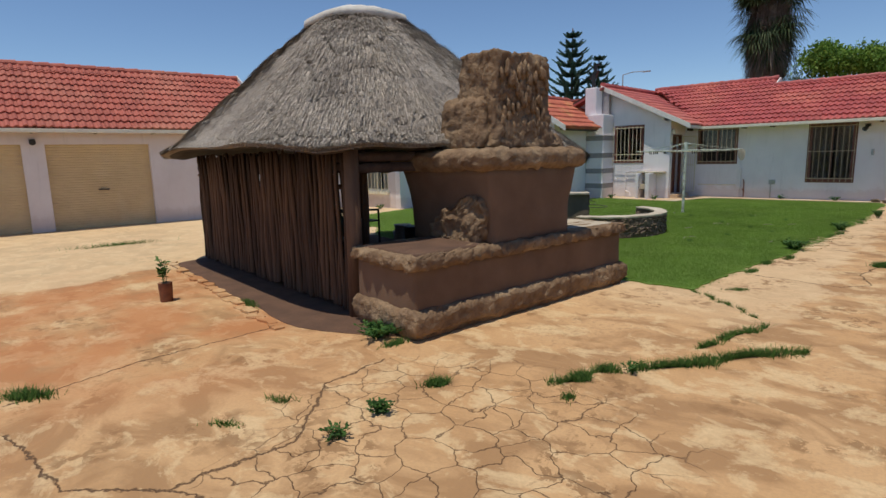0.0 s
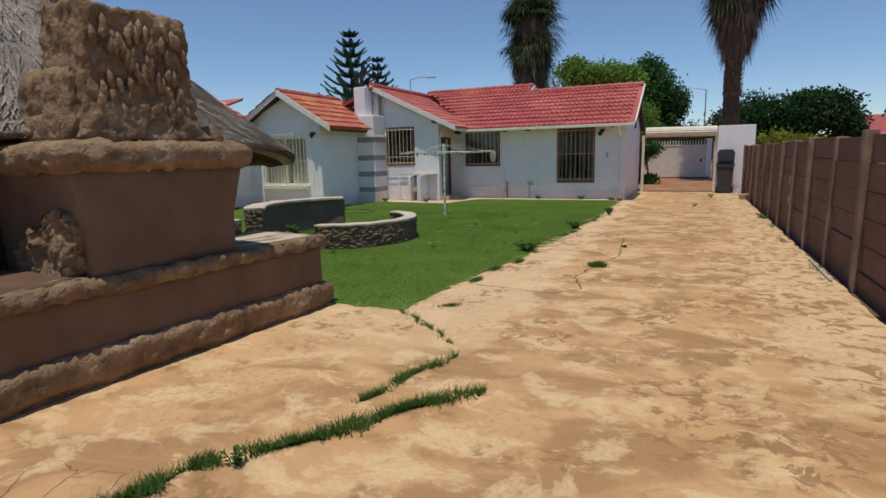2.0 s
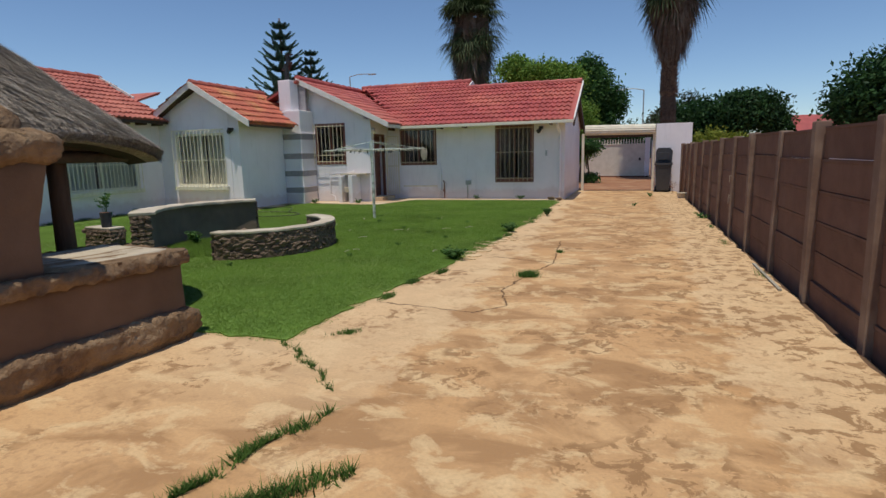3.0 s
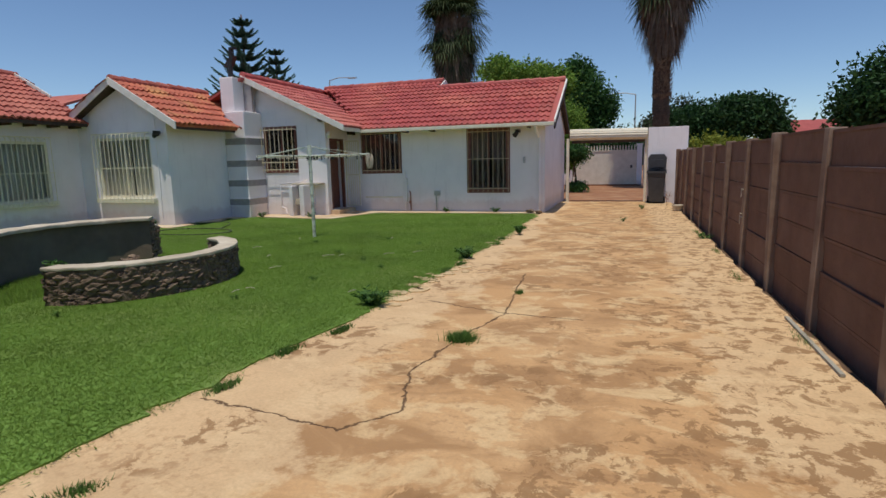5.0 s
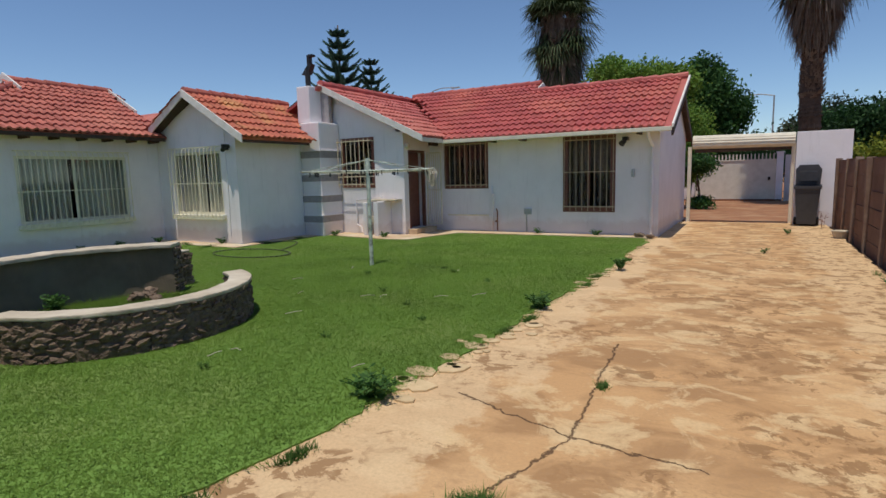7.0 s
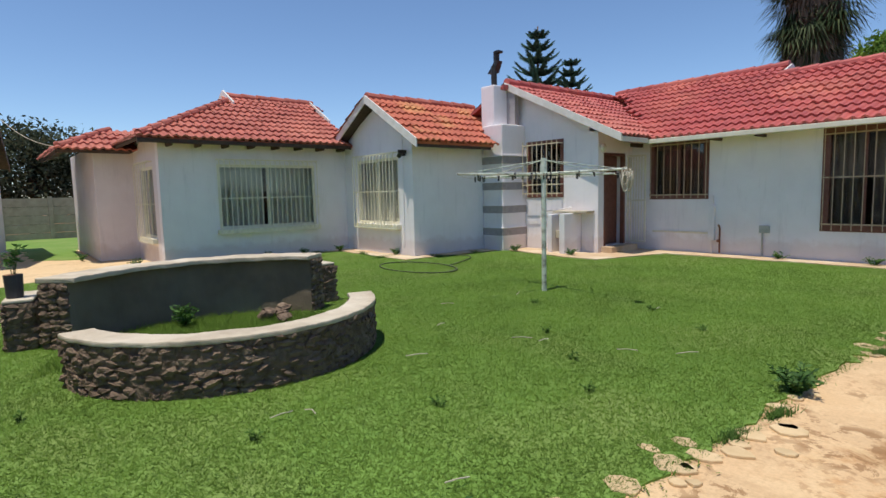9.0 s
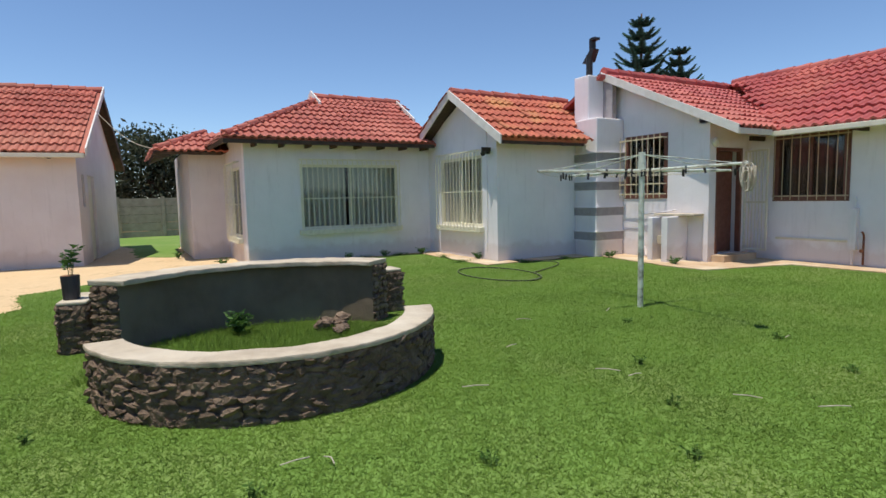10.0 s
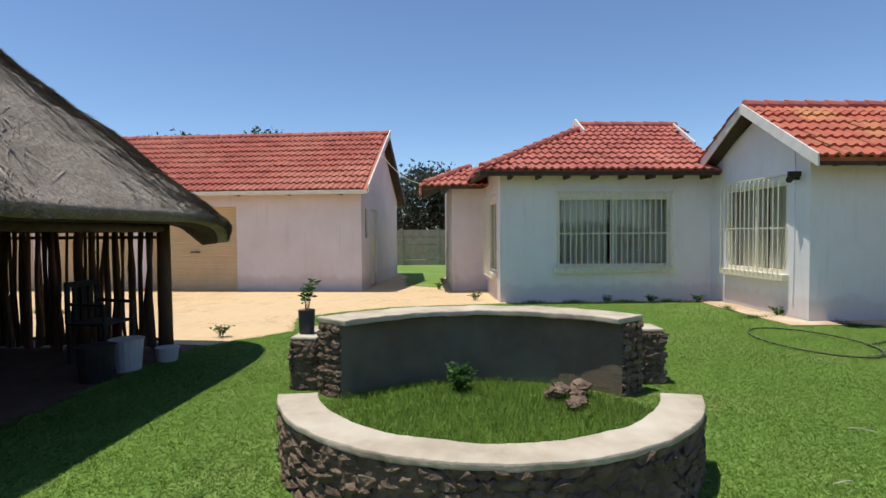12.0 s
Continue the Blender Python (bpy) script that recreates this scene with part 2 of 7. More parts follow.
def concrete_mat():
    """Old stained yard slab: cream wear, tan film, rust-brown soil and a net of cracks."""
    m, nt, b = node_mat("stained_concrete", 0.88, 0, 0.25)
    v = world_pos(nt)
    vs = world_pos(nt, (0.85, 1.2, 1))
    n2 = noise_tex(nt, v, 0.5, 4, 0.6)
    # tan film with soft large changes
    col = mix(nt, ramp(nt, n2, [(0.40, 0.0), (0.60, 1.0)]), (0.56, 0.325, 0.148), (0.62, 0.385, 0.19))
    # brown wash marks, feathered on one side
    n1 = noise_tex(nt, vs, 1.5, 7, 0.58, 0.9)
    col = mix(nt, ramp(nt, n1, [(0.44, 0.0), (0.53, 0.5), (0.575, 0.85), (0.72, 0.95)]), col, (0.37, 0.205, 0.092))
    # cream worn ridges across the drive
    na = noise_tex(nt, world_pos(nt, (1.0, 1.35, 1)), 2.3, 11, 0.68, 0.5)
    col = mix(nt, ramp(nt, na, [(0.515, 0.0), (0.555, 0.5), (0.65, 0.85)]), col, (0.72, 0.52, 0.285))
    # paler worn bands beside the lawn and along the fence
    sx = nt.nodes.new("ShaderNodeSeparateXYZ")
    nt.links.new(v, sx.inputs[0])
    off = math_node(nt, "ABSOLUTE", math_node(nt, "SUBTRACT", sx.outputs[0], 0.25))
    band = math_node(nt, "ADD", math_node(nt, "MULTIPLY", off, 0.5), math_node(nt, "MULTIPLY", noise_tex(nt, v, 1.7, 7, 0.7), 0.8))
    inner = ramp(nt, math_node(nt, "MULTIPLY", sx.outputs[1], 0.1), [(0.50, 0.0), (0.62, 1.0)])
    col = mix(nt, math_node(nt, "MULTIPLY", inner, ramp(nt, band, [(0.94, 0.0), (1.07, 0.7)])), col, (0.70, 0.50, 0.29))
    # thin worn-through film: ragged flakes in some patches, most near the fence
    n3 = noise_tex(nt, v, 6.5, 9, 0.70, 0.5)
    east = ramp(nt, math_node(nt, "MULTIPLY", sx.outputs[0], 0.2), [(0.0, 0.0), (0.3, 0.15)])
    patch = ramp(nt, math_node(nt, "ADD", noise_tex(nt, v, 1.1, 4), east), [(0.53, 0.0), (0.60, 1.0)])
    col = mix(nt, math_node(nt, "MULTIPLY", patch, ramp(nt, n3, [(0.515, 0.0), (0.545, 0.8)])), col, (0.27, 0.145, 0.062))
    n5 = noise_tex(nt, v, 16, 6, 0.65)
    col = mix(nt, math_node(nt, "MULTIPLY", ramp(nt, noise_tex(nt, v, 0.8, 3), [(0.46, 0.0), (0.58, 0.6)]), ramp(nt, n5, [(0.52, 0.0), (0.60, 1.0)])), col, (0.42, 0.245, 0.12))
    n4 = noise_tex(nt, v, 45, 5, 0.75)
    col = mix(nt, ramp(nt, n4, [(0.42, 0.0), (0.70, 0.30)]), col, (0.30, 0.19, 0.105))
    # red soil washed over the slab west of the shelter
    dd = nt.nodes.new("ShaderNodeVectorMath")
    dd.operation = "DISTANCE"
    nt.links.new(v, dd.inputs[0])
    dd.inputs[1].default_value = (-6.3, 1.6, 0)
    west = ramp(nt, math_node(nt, "ADD", math_node(nt, "MULTIPLY", dd.outputs["Value"], 0.22), math_node(nt, "MULTIPLY", n2, 0.4)), [(0.55, 0.7), (1.05, 0.0)])
    col = mix(nt, math_node(nt, "MULTIPLY", west, ramp(nt, noise_tex(nt, v, 0.9, 6), [(0.40, 0.0), (0.56, 1.0)])), col, (0.50, 0.20, 0.075))
    # pale, worn slab before the garage
    pale = ramp(nt, math_node(nt, "ADD", math_node(nt, "MULTIPLY", sx.outputs[0], -0.1), math_node(nt, "MULTIPLY", noise_tex(nt, v, 0.8, 6), 0.3)), [(0.98, 0.0), (1.30, 0.55)])
    col = mix(nt, pale, col, (0.72, 0.55, 0.33))
    # cracks
    wob = nt.nodes.new("ShaderNodeVectorMath")
    wob.operation = "MULTIPLY_ADD"
    wn_ = nd(nt, "ShaderNodeTexNoise", Scale=3.5, Detail=5.0)
    nt.links.new(v, wn_.inputs["Vector"])
    nt.links.new(wn_.outputs["Color"], wob.inputs[0])
    wob.inputs[1].default_value = (0.35, 0.35, 0.0)
    nt.links.new(v, wob.inputs[2])

    def crack(scale, width, mask_lo, mask_scale, cx=None):
        vo = nt.nodes.new("ShaderNodeTexVoronoi")
        vo.feature, vo.voronoi_dimensions = "DISTANCE_TO_EDGE", "2D"
        vo.inputs["Scale"].default_value = scale
        nt.links.new(wob.outputs[0], vo.inputs["Vector"])
        line = ramp(nt, vo.outputs["Distance"], [(0.0, 1.0), (width, 0.0)])
        if cx:
            d = nt.nodes.new("ShaderNodeVectorMath")
            d.operation = "DISTANCE"
            nt.links.new(v, d.inputs[0])
            d.inputs[1].default_value = cx
            msk = ramp(nt, math_node(nt, "ADD", math_node(nt, "MULTIPLY", d.outputs["Value"], 0.35), math_node(nt, "MULTIPLY", noise_tex(nt, v, 1.1, 3), 0.5)), [(mask_lo, 1.0), (mask_lo + 0.10, 0.0)])
        else:
            msk = ramp(nt, noise_tex(nt, v, mask_scale, 2), [(mask_lo, 0.0), (mask_lo + 0.05, 1.0)])
        return math_node(nt, "MULTIPLY", line, msk)

    fine = crack(4.2, 0.020, 0.62, 1, (-1.75, 2.15, 0))
    # the long cracks, as chains of segments on the wavering coordinates
    wob2 = nt.nodes.new("ShaderNodeVectorMath")
    wob2.operation = "MULTIPLY_ADD"
    wn2 = nd(nt, "ShaderNodeTexNoise", Scale=7.0, Detail=6.0, Roughness=0.7)
    nt.links.new(v, wn2.inputs["Vector"])
    nt.links.new(wn2.outputs["Color"], wob2.inputs[0])
    wob2.inputs[1].default_value = (0.16, 0.16, 0.0)
    nt.links.new(v, wob2.inputs[2])

    def vm(op, a, b2_=None):
        n = nt.nodes.new("ShaderNodeVectorMath")
        n.operation = op
        for k, q in enumerate((a, b2_)):
            if isinstance(q, tuple):
                n.inputs[k].default_value = q
            elif q is not None:
                nt.links.new(q, n.inputs[k])
        return n

    near = None
    flat = vm("MULTIPLY", wob2.outputs[0], (1, 1, 0)).outputs[0]
    for chain in (((-0.42, 11.95), (-0.29, 10.09), (-0.5, 9.3), (-0.62, 8.5), (-0.46, 7.9), (-0.70, 7.6), (-1.73, 7.74)),
                  ((-0.29, 10.09), (0.42, 10.02)), ((-1.18, 10.39), (-0.29, 10.09)),
                  ((-2.94, 2.12), (-2.40, 1.53), (-2.46, 0.85), (-2.85, 0.50), (-3.79, 0.41)), ((-2.94, 2.12), (-3.0, 2.7)),
                  ((-4.29, 0.48), (-4.50, 1.4), (-4.48, 2.57)), ((-2.46, 0.85), (-1.5, 1.3), (-0.2, 0.9))):
        for p, q in zip(chain[:-1], chain[1:]):
            # the noise adds half its reach on the mean
            a3, d3 = (p[0] + 0.08, p[1] + 0.08, 0.0), (q[0] - p[0], q[1] - p[1], 0.0)
            rel = vm("SUBTRACT", flat, a3).outputs[0]
            h = math_node(nt, "MULTIPLY", vm("DOT_PRODUCT", rel, d3).outputs["Value"], 1.0 / (d3[0] ** 2 + d3[1] ** 2))
            h = math_node(nt, "MINIMUM", math_node(nt, "MAXIMUM", h, 0.0), 1.0)
            sc = vm("SCALE", d3)
            nt.links.new(h, sc.inputs["Scale"])
            dist_ = vm("DISTANCE", rel, sc.outputs[0]).outputs["Value"]
            near = dist_ if near is None else math_node(nt, "MINIMUM", near, dist_)
    wide = ramp(nt, math_node(nt, "MULTIPLY", near, 10.0), [(0.03, 1.0), (0.11, 0.0)])
    both = math_node(nt, "MAXIMUM", fine, wide)
    col = mix(nt, math_node(nt, "MULTIPLY", both, 0.9), col, (0.12, 0.066, 0.035))
    setc(nt, b, col)
    h1 = bump(nt, b, n3, 0.35, 0.012)
    h2 = bump(nt, b, n4, 0.35, 0.006, h1)
    inv = math_node(nt, "SUBTRACT", 1.0, both)
    bump(nt, b, inv, 0.8, 0.012, h2)
    return m


M_CONC = concrete_mat()
M_VERGE = rough_mat("dark_verge_soil", (0.16, 0.09, 0.05), (0.10, 0.06, 0.035), 4, 0.95, 40, 0.8)
M_SOIL = rough_mat("red_brown_soil", (0.36, 0.16, 0.075), (0.24, 0.11, 0.055), 4, 0.95, 40, 0.8, (0.42, 0.24, 0.13), 0.8)
# earth brown with the roof's shade put in; the counter slab shares it
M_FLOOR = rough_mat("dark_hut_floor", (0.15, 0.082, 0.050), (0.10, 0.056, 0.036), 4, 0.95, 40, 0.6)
M_LAWN = rough_mat("lawn_soil", (0.135, 0.245, 0.04), (0.165, 0.275, 0.052), 3, 0.95, 60, 0.25, (0.22, 0.29, 0.08), 0.7)
M_PATH = rough_mat("pale_path_concrete", (0.62, 0.46, 0.30), (0.50, 0.34, 0.20), 3, 0.9, 40, 0.5, (0.70, 0.60, 0.44), 1.0)


def glass_mat():
    m, nt, b = node_mat("window_glass", 0.03)
    b.inputs["Transmission Weight"].default_value = 1.0
    b.inputs["IOR"].default_value = 1.45
    b.inputs["Base Color"].default_value = (0.8, 0.83, 0.82, 1)
    return m


M_GLASS = glass_mat()


# mesh helpers
def bx(bm, x0, x1, y0, y1, z0, z1):
    vs = [bm.verts.new((x, y, z)) for z in (z0, z1) for y in (y0, y1) for x in (x0, x1)]
    for q in ((0, 2, 3, 1), (4, 5, 7, 6), (0, 1, 5, 4), (1, 3, 7, 5), (3, 2, 6, 7), (2, 0, 4, 6)):
        bm.faces.new([vs[i] for i in q])


def cyl(bm, p, q, r0, r1=None, n=8):
    p, q = Vector(p), Vector(q)
    r1 = r0 if r1 is None else r1
    d = (q - p).normalized()
    a = d.orthogonal().normalized()
    b = d.cross(a)
    rings = []
    for c, r in ((p, r0), (q, r1)):
        rings.append([bm.verts.new(c + (a * math.cos(2 * math.pi * i / n) + b * math.sin(2 * math.pi * i / n)) * r) for i in range(n)])
    for i in range(n):
        bm.faces.new((rings[0][i], rings[0][(i + 1) % n], rings[1][(i + 1) % n], rings[1][i]))
    bm.faces.new(rings[0][::-1])
    bm.faces.new(rings[1])


def tube(bm, pts, r, n=6):
    for a, b in zip(pts[:-1], pts[1:]):
        cyl(bm, a, b, r, r, n)


def prism(bm, poly, vec):
    """A solid from a planar polygon swept by vec."""
    vec = Vector(vec)
    a = [bm.verts.new(p) for p in poly]
    b = [bm.verts.new(Vector(p) + vec) for p in poly]
    bm.faces.new(a[::-1])
    bm.faces.new(b)
    for i in range(len(a)):
        j = (i + 1) % len(a)
        bm.faces.new((a[i], a[j], b[j], b[i]))


def finish(bm, bevel=0.0, seg=2):
    bmesh.ops.recalc_face_normals(bm, faces=bm.faces)
    if bevel:
        bmesh.ops.bevel(bm, geom=[e for e in bm.edges if len(e.link_faces) == 2 and e.calc_face_angle(0) > 0.5], offset=bevel, segments=seg, profile=0.6, affect="EDGES")


def part(name, bm, material, parent=None, label="", kind="", smooth=False, bevel=0.0):
    if isinstance(bm, bpy.types.Mesh):
        me = bm
    else:
        finish(bm, bevel)
        me = bpy.data.meshes.new(name)
        bm.to_mesh(me)
        bm.free()
        if smooth:
            me.shade_smooth()
        me.materials.append(material)
    ob = new(name, me)
    ob.parent = parent
    if label or kind:
        tagged(ob, label, kind=kind)
    return ob


def thing(name, label, category, group="", at=(0, 0, 0), turn=0.0):
    e = new(name)
    e.matrix_world = pose(*at, 0, 0, turn)
    return tagged(e, label, category, group)


def box_part(name, dims, material, parent=None, label="", kind="", bevel=0.0):
    bm = bmesh.new()
    bx(bm, *dims)
    return part(name, bm, material, parent, label, kind, bevel=bevel)


def wall_cells(bm, along, c0, c1, a0, a1, z0, z1, holes):
    """A wall that runs along 'x' or 'y' from a0 to a1, between c0 and c1 thick, with holes (a0, a1, z0, z1) through it: one shell."""
    az = sorted({a0, a1, *[h for o in holes for h in o[:2]]})
    zz = sorted({z0, z1, *[h for o in holes for h in o[2:]]})
    solid = set()
    for i in range(len(az) - 1):
        for j in range(len(zz) - 1):
            am, zm = (az[i] + az[i + 1]) / 2, (zz[j] + zz[j + 1]) / 2
            if not any(o[0] < am < o[1] and o[2] < zm < o[3] for o in holes):
                solid.add((i, j))
    made = {}

    def v(i, j, c):
        if (i, j, c) not in made:
            a, z, d = az[i], zz[j], (c0, c1)[c]
            made[i, j, c] = bm.verts.new((a, d, z) if along == "x" else (d, a, z))
        return made[i, j, c]
    for i, j in solid:
        for c in (0, 1):
            bm.faces.new((v(i, j, c), v(i + 1, j, c), v(i + 1, j + 1, c), v(i, j + 1, c)))
        for di, dj, p, q in ((-1, 0, (i, j), (i, j + 1)), (1, 0, (i + 1, j), (i + 1, j + 1)), (0, -1, (i, j), (i + 1, j)), (0, 1, (i, j + 1), (i + 1, j + 1))):
            if (i + di, j + dj) not in solid:
                bm.faces.new((v(*p, 0), v(*q, 0), v(*q, 1), v(*p, 1)))


def mesh_from(name, verts, faces, material, smooth=False):
    me = bpy.data.meshes.new(name)
    me.from_pydata([tuple(v) for v in verts], [], [tuple(f) for f in faces])
    me.update()
    if smooth:
        me.shade_smooth()
    me.materials.append(material)
    return me


def tri_mesh(name, co, per, material):
    """Fast mesh from an array of shape (n, per, 3): n polygons of per corners each."""
    n = len(co)
    me = bpy.data.meshes.new(name)
    me.vertices.add(n * per)
    me.vertices.foreach_set("co", np.ascontiguousarray(co, dtype=np.float32).ravel())
    me.loops.add(n * per)
    me.loops.foreach_set("vertex_index", np.arange(n * per, dtype=np.int32))
    me.polygons.add(n)
    me.polygons.foreach_set("loop_start", np.arange(0, n * per, per, dtype=np.int32))
    me.polygons.foreach_set("loop_total", np.full(n, per, dtype=np.int32))
    me.update(calc_edges=True)
    me.materials.append(material)
    return me


def inside(poly, x, y):
    """Which of the points x, y (arrays) lie in the polygon."""
    r = np.zeros(len(x), bool)
    for (x0, y0), (x1, y1) in zip(poly, poly[1:] + poly[:1]):
        hit = (y0 > y) != (y1 > y)
        xi = x0 + (x1 - x0) * (y - y0) / ((y1 - y0) or 1e-9)
        r ^= hit & (x < xi)
    return r


def ragged(poly, step=0.18, amp=0.05, seed=1):
    rng = np.random.default_rng(seed)
    out = []
    for (x0, y0), (x1, y1) in zip(poly, poly[1:] + poly[:1]):
        n = max(1, int(math.hypot(x1 - x0, y1 - y0) / step))
        for i in range(n):
            dx, dy = (rng.normal(0, amp, 2) if i else (0, 0))
            out.append((x0 + (x1 - x0) * i / n + dx, y0 + (y1 - y0) * i / n + dy))
    return out


def flat_part(name, poly, z0, z1, material, label="", parent=None, kind="structure"):
    """A thin slab with any outline."""
    n = len(poly)
    verts = [(x, y, z1) for x, y in poly] + [(x, y, z0) for x, y in poly]
    tris = tessellate_polygon([[Vector((x, y, 0)) for x, y in poly]])
    faces = []
    for a, b, c in tris:
        up = (poly[b][0] - poly[a][0]) * (poly[c][1] - poly[a][1]) - (poly[b][1] - poly[a][1]) * (poly[c][0] - poly[a][0]) > 0
        faces.append((a, b, c) if up else (a, c, b))
    ccw = sum(x0 * y1 - x1 * y0 for (x0, y0), (x1, y1) in zip(poly, poly[1:] + poly[:1])) > 0
    for i in range(n):
        j = (i + 1) % n
        faces.append((i, n + i, n + j, j) if ccw else (j, n + j, n + i, i))
    return part(name, mesh_from(name, verts, faces, material), None, parent, label, kind)


# ground
box_part("ground", (-400, 400, -400, 400, -0.5, -0.10), M_SOIL, None, "bare red-brown soil round the plot", "structure")
LAWN = [(-2.75, 6.45), (-1.93, 6.45), (-1.9, 7.3), (-1.8, 8.3), (-1.6, 9.7), (-1.48, 11.5), (-1.45, 13.2), (-1.3, 15.2), (-1.4, 17.5), (-1.35, 19.2), (-1.5, 19.8),
        (-6.3, 19.75), (-6.6, 18.2), (-7.4, 18.0), (-9.0, 18.3), (-9.6, 17.4), (-9.7, 16.0), (-12.2, 15.8), (-12.4, 15.2), (-12.4, 11.6), (-12.0, 9.4), (-11.0, 8.0),
        (-9.6, 8.2), (-8.6, 7.3), (-7.6, 7.1), (-4.3, 6.9)]
flat_part("lawn", ragged(LAWN, 0.12, 0.03), -0.08, 0.012, M_LAWN, "green mown grass lawn before the house")
SLAB = [(-24.0, -9.0), (2.18, -9.0), (2.18, 24.0), (1.45, 24.3), (-1.1, 24.3), (-24.0, 24.3)]
flat_part("driveway", ragged(SLAB, 0.16, 0.014, 4), -0.09, 0.0, M_CONC, "cracked tan concrete driveway stained with red soil")
# floor colour is darkened to stand for the shadow of the eave
flat_part("hut_floor", ragged([(-2.9, 6.5), (-3.2, 3.2), (-4.3, 2.72), (-8.75, 3.2), (-9.3, 4.9), (-8.7, 7.35), (-4.2, 7.0)], 0.25, 0.03, 9), -0.085, 0.005, M_FLOOR, "trodden brown earth floor under the thatch, darkened in colour for the roof's shade")
flat_part("path_wing", ragged([(-12.63, 15.95), (-12.3, 15.5), (-9.42, 15.45), (-9.30, 17.6), (-9.30, 18.0), (-9.76, 18.0), (-9.76, 15.95), (-12.63, 15.95)], 0.3, 0.02, 7), -0.07, 0.03, M_PATH, "pale cracked concrete apron at the wall foot")
flat_part("path_porch", ragged([(-9.1, 18.2), (-7.3, 17.85), (-6.5, 17.9), (-6.0, 19.6), (-1.4, 19.75), (-1.25, 20.14), (-7.12, 20.14), (-7.1, 18.83), (-9.1, 18.83)], 0.3, 0.02, 8), -0.07, 0.03, M_PATH, "reddish concrete apron round the porch")
flat_part("rear_grass", ragged([(-25.9, 8.2), (-19.8, 9.6), (-16.5, 9.6), (-15.8, 10.6), (-19.0, 10.75), (-25.9, 13.0)], 0.3, 0.06, 12), -0.09, 0.008, M_LAWN, "rough grass between garage and house")
box_part("verge", (2.10, 2.27, -9, 24.0, -0.09, -0.05), M_VERGE, None, "narrow strip of soil along the fence", "structure")
box_part("road_yard", (-6.0, 6.0, 24.3, 36.0, -0.09, -0.02), M_SOIL, None, "red earth yard behind the carport beam", "structure")


# roof tiles
def tile_mesh(mat):
    """One double-roll roof tile, tilted so that its foot stands proud."""
    w, l, n = 0.335, 0.40, 12
    verts, faces = [], []
    for r, (y, lift) in enumerate(((0.0, 0.046), (l, 0.0))):
        for i in range(n + 1):
            u = (i / n * 2) % 1.0 if i < n else 1.0
            verts.append((i / n * w, y, lift + (0.032 * math.sin(math.pi * u / 0.66) if u < 0.66 else -0.004)))
    for i in range(n):
        faces.append((i, i + 1, n + 2 + i, n + 1 + i))
    k = len(verts)
    for i in range(n + 1):
        x, y, z = verts[i]
        verts.append((x, y, z - 0.040))
    for i in range(n):
        faces.append((k + i, k + i + 1, i + 1, i))
    return mesh_from("tile", verts, faces, mat)


TILE_LEFT = {}


def tiled_plane(parent, corner, along, up, poly, mat, budget, slab_t=0.07, label=""):
    """Slab and rows of tiles on a roof plane: corner, unit vectors along the eave and up the slope, outline in those two."""
    corner, along, up = Vector(corner), Vector(along).normalized(), Vector(up).normalized()
    nrm = along.cross(up)
    bm = bmesh.new()
    prism(bm, [corner + along * a + up * s for a, s in poly], -nrm * slab_t)
    part("roof", bm, M_DARKWOOD if not label else mat, parent, label)
    base = tile_mesh(mat)
    m3 = Matrix((along, up, nrm)).transposed().to_4x4()
    bv = np.array([v.co for v in base.vertices])
    amax, smax = max(p[0] for p in poly), max(p[1] for p in poly)
    amin = min(p[0] for p in poly)
    rest, count = [], 0
    rng = np.random.default_rng(int(abs(corner.x * 31 + corner.y * 17)) + 3)
    for r in range(int(smax / 0.34) + 1):
        s = r * 0.34 - 0.04
        for c in range(int((amax - amin) / 0.33) + 1):
            a = amin + c * 0.33
            if not inside(poly, np.array([a + 0.165]), np.array([min(s + 0.17, smax - 0.01)]))[0]:
                continue
            if s + 0.40 > smax:
                s2 = smax - 0.40
            else:
                s2 = s
            j = rng.normal(0, 0.006, 3)
            loc = corner + along * (a + j[0]) + up * (s2 + j[1]) + nrm * (0.008 + abs(j[2]))
            if TILE_LEFT.setdefault(budget, 300) > 0:
                TILE_LEFT[budget] -= 1
                t = new("tile", base)
                t.parent = parent
                t.matrix_basis = Matrix.Translation(loc) @ m3
            else:
                mm = np.array(m3.to_3x3())
                rest.append(bv @ mm.T + np.array(loc))
    if rest:
        nv = len(bv)
        faces = [tuple(i + k * nv for i in p.vertices) for k in range(len(rest)) for p in base.polygons]
        me = mesh_from("tiles", np.concatenate(rest), faces, mat)
        part("tiles", me, None, parent, kind="stuff")


def ridge_caps(parent, p, q, mat, r=0.10):
    """Half-round ridge tiles, lapped, from p to q."""
    p, q = Vector(p), Vector(q)
    n = max(1, int((q - p).length / 0.36))
    for i in range(n):
        bm = bmesh.new()
        a, b = p.lerp(q, i / n), p.lerp(q, (i + 1.08) / n)
        cyl(bm, a + Vector((0, 0, 0.015)), b, r * 1.06, r * 0.95, 10)
        part("ridge_tile", bm, mat, parent)


def slope_board(bm, p, q, depth, thick, out):
    """A barge board under the line p-q, thick along out."""
    p, q, out = Vector(p), Vector(q), Vector(out).normalized() * thick
    prism(bm, [p, q, q - Vector((0, 0, depth)), p - Vector((0, 0, depth))], out)


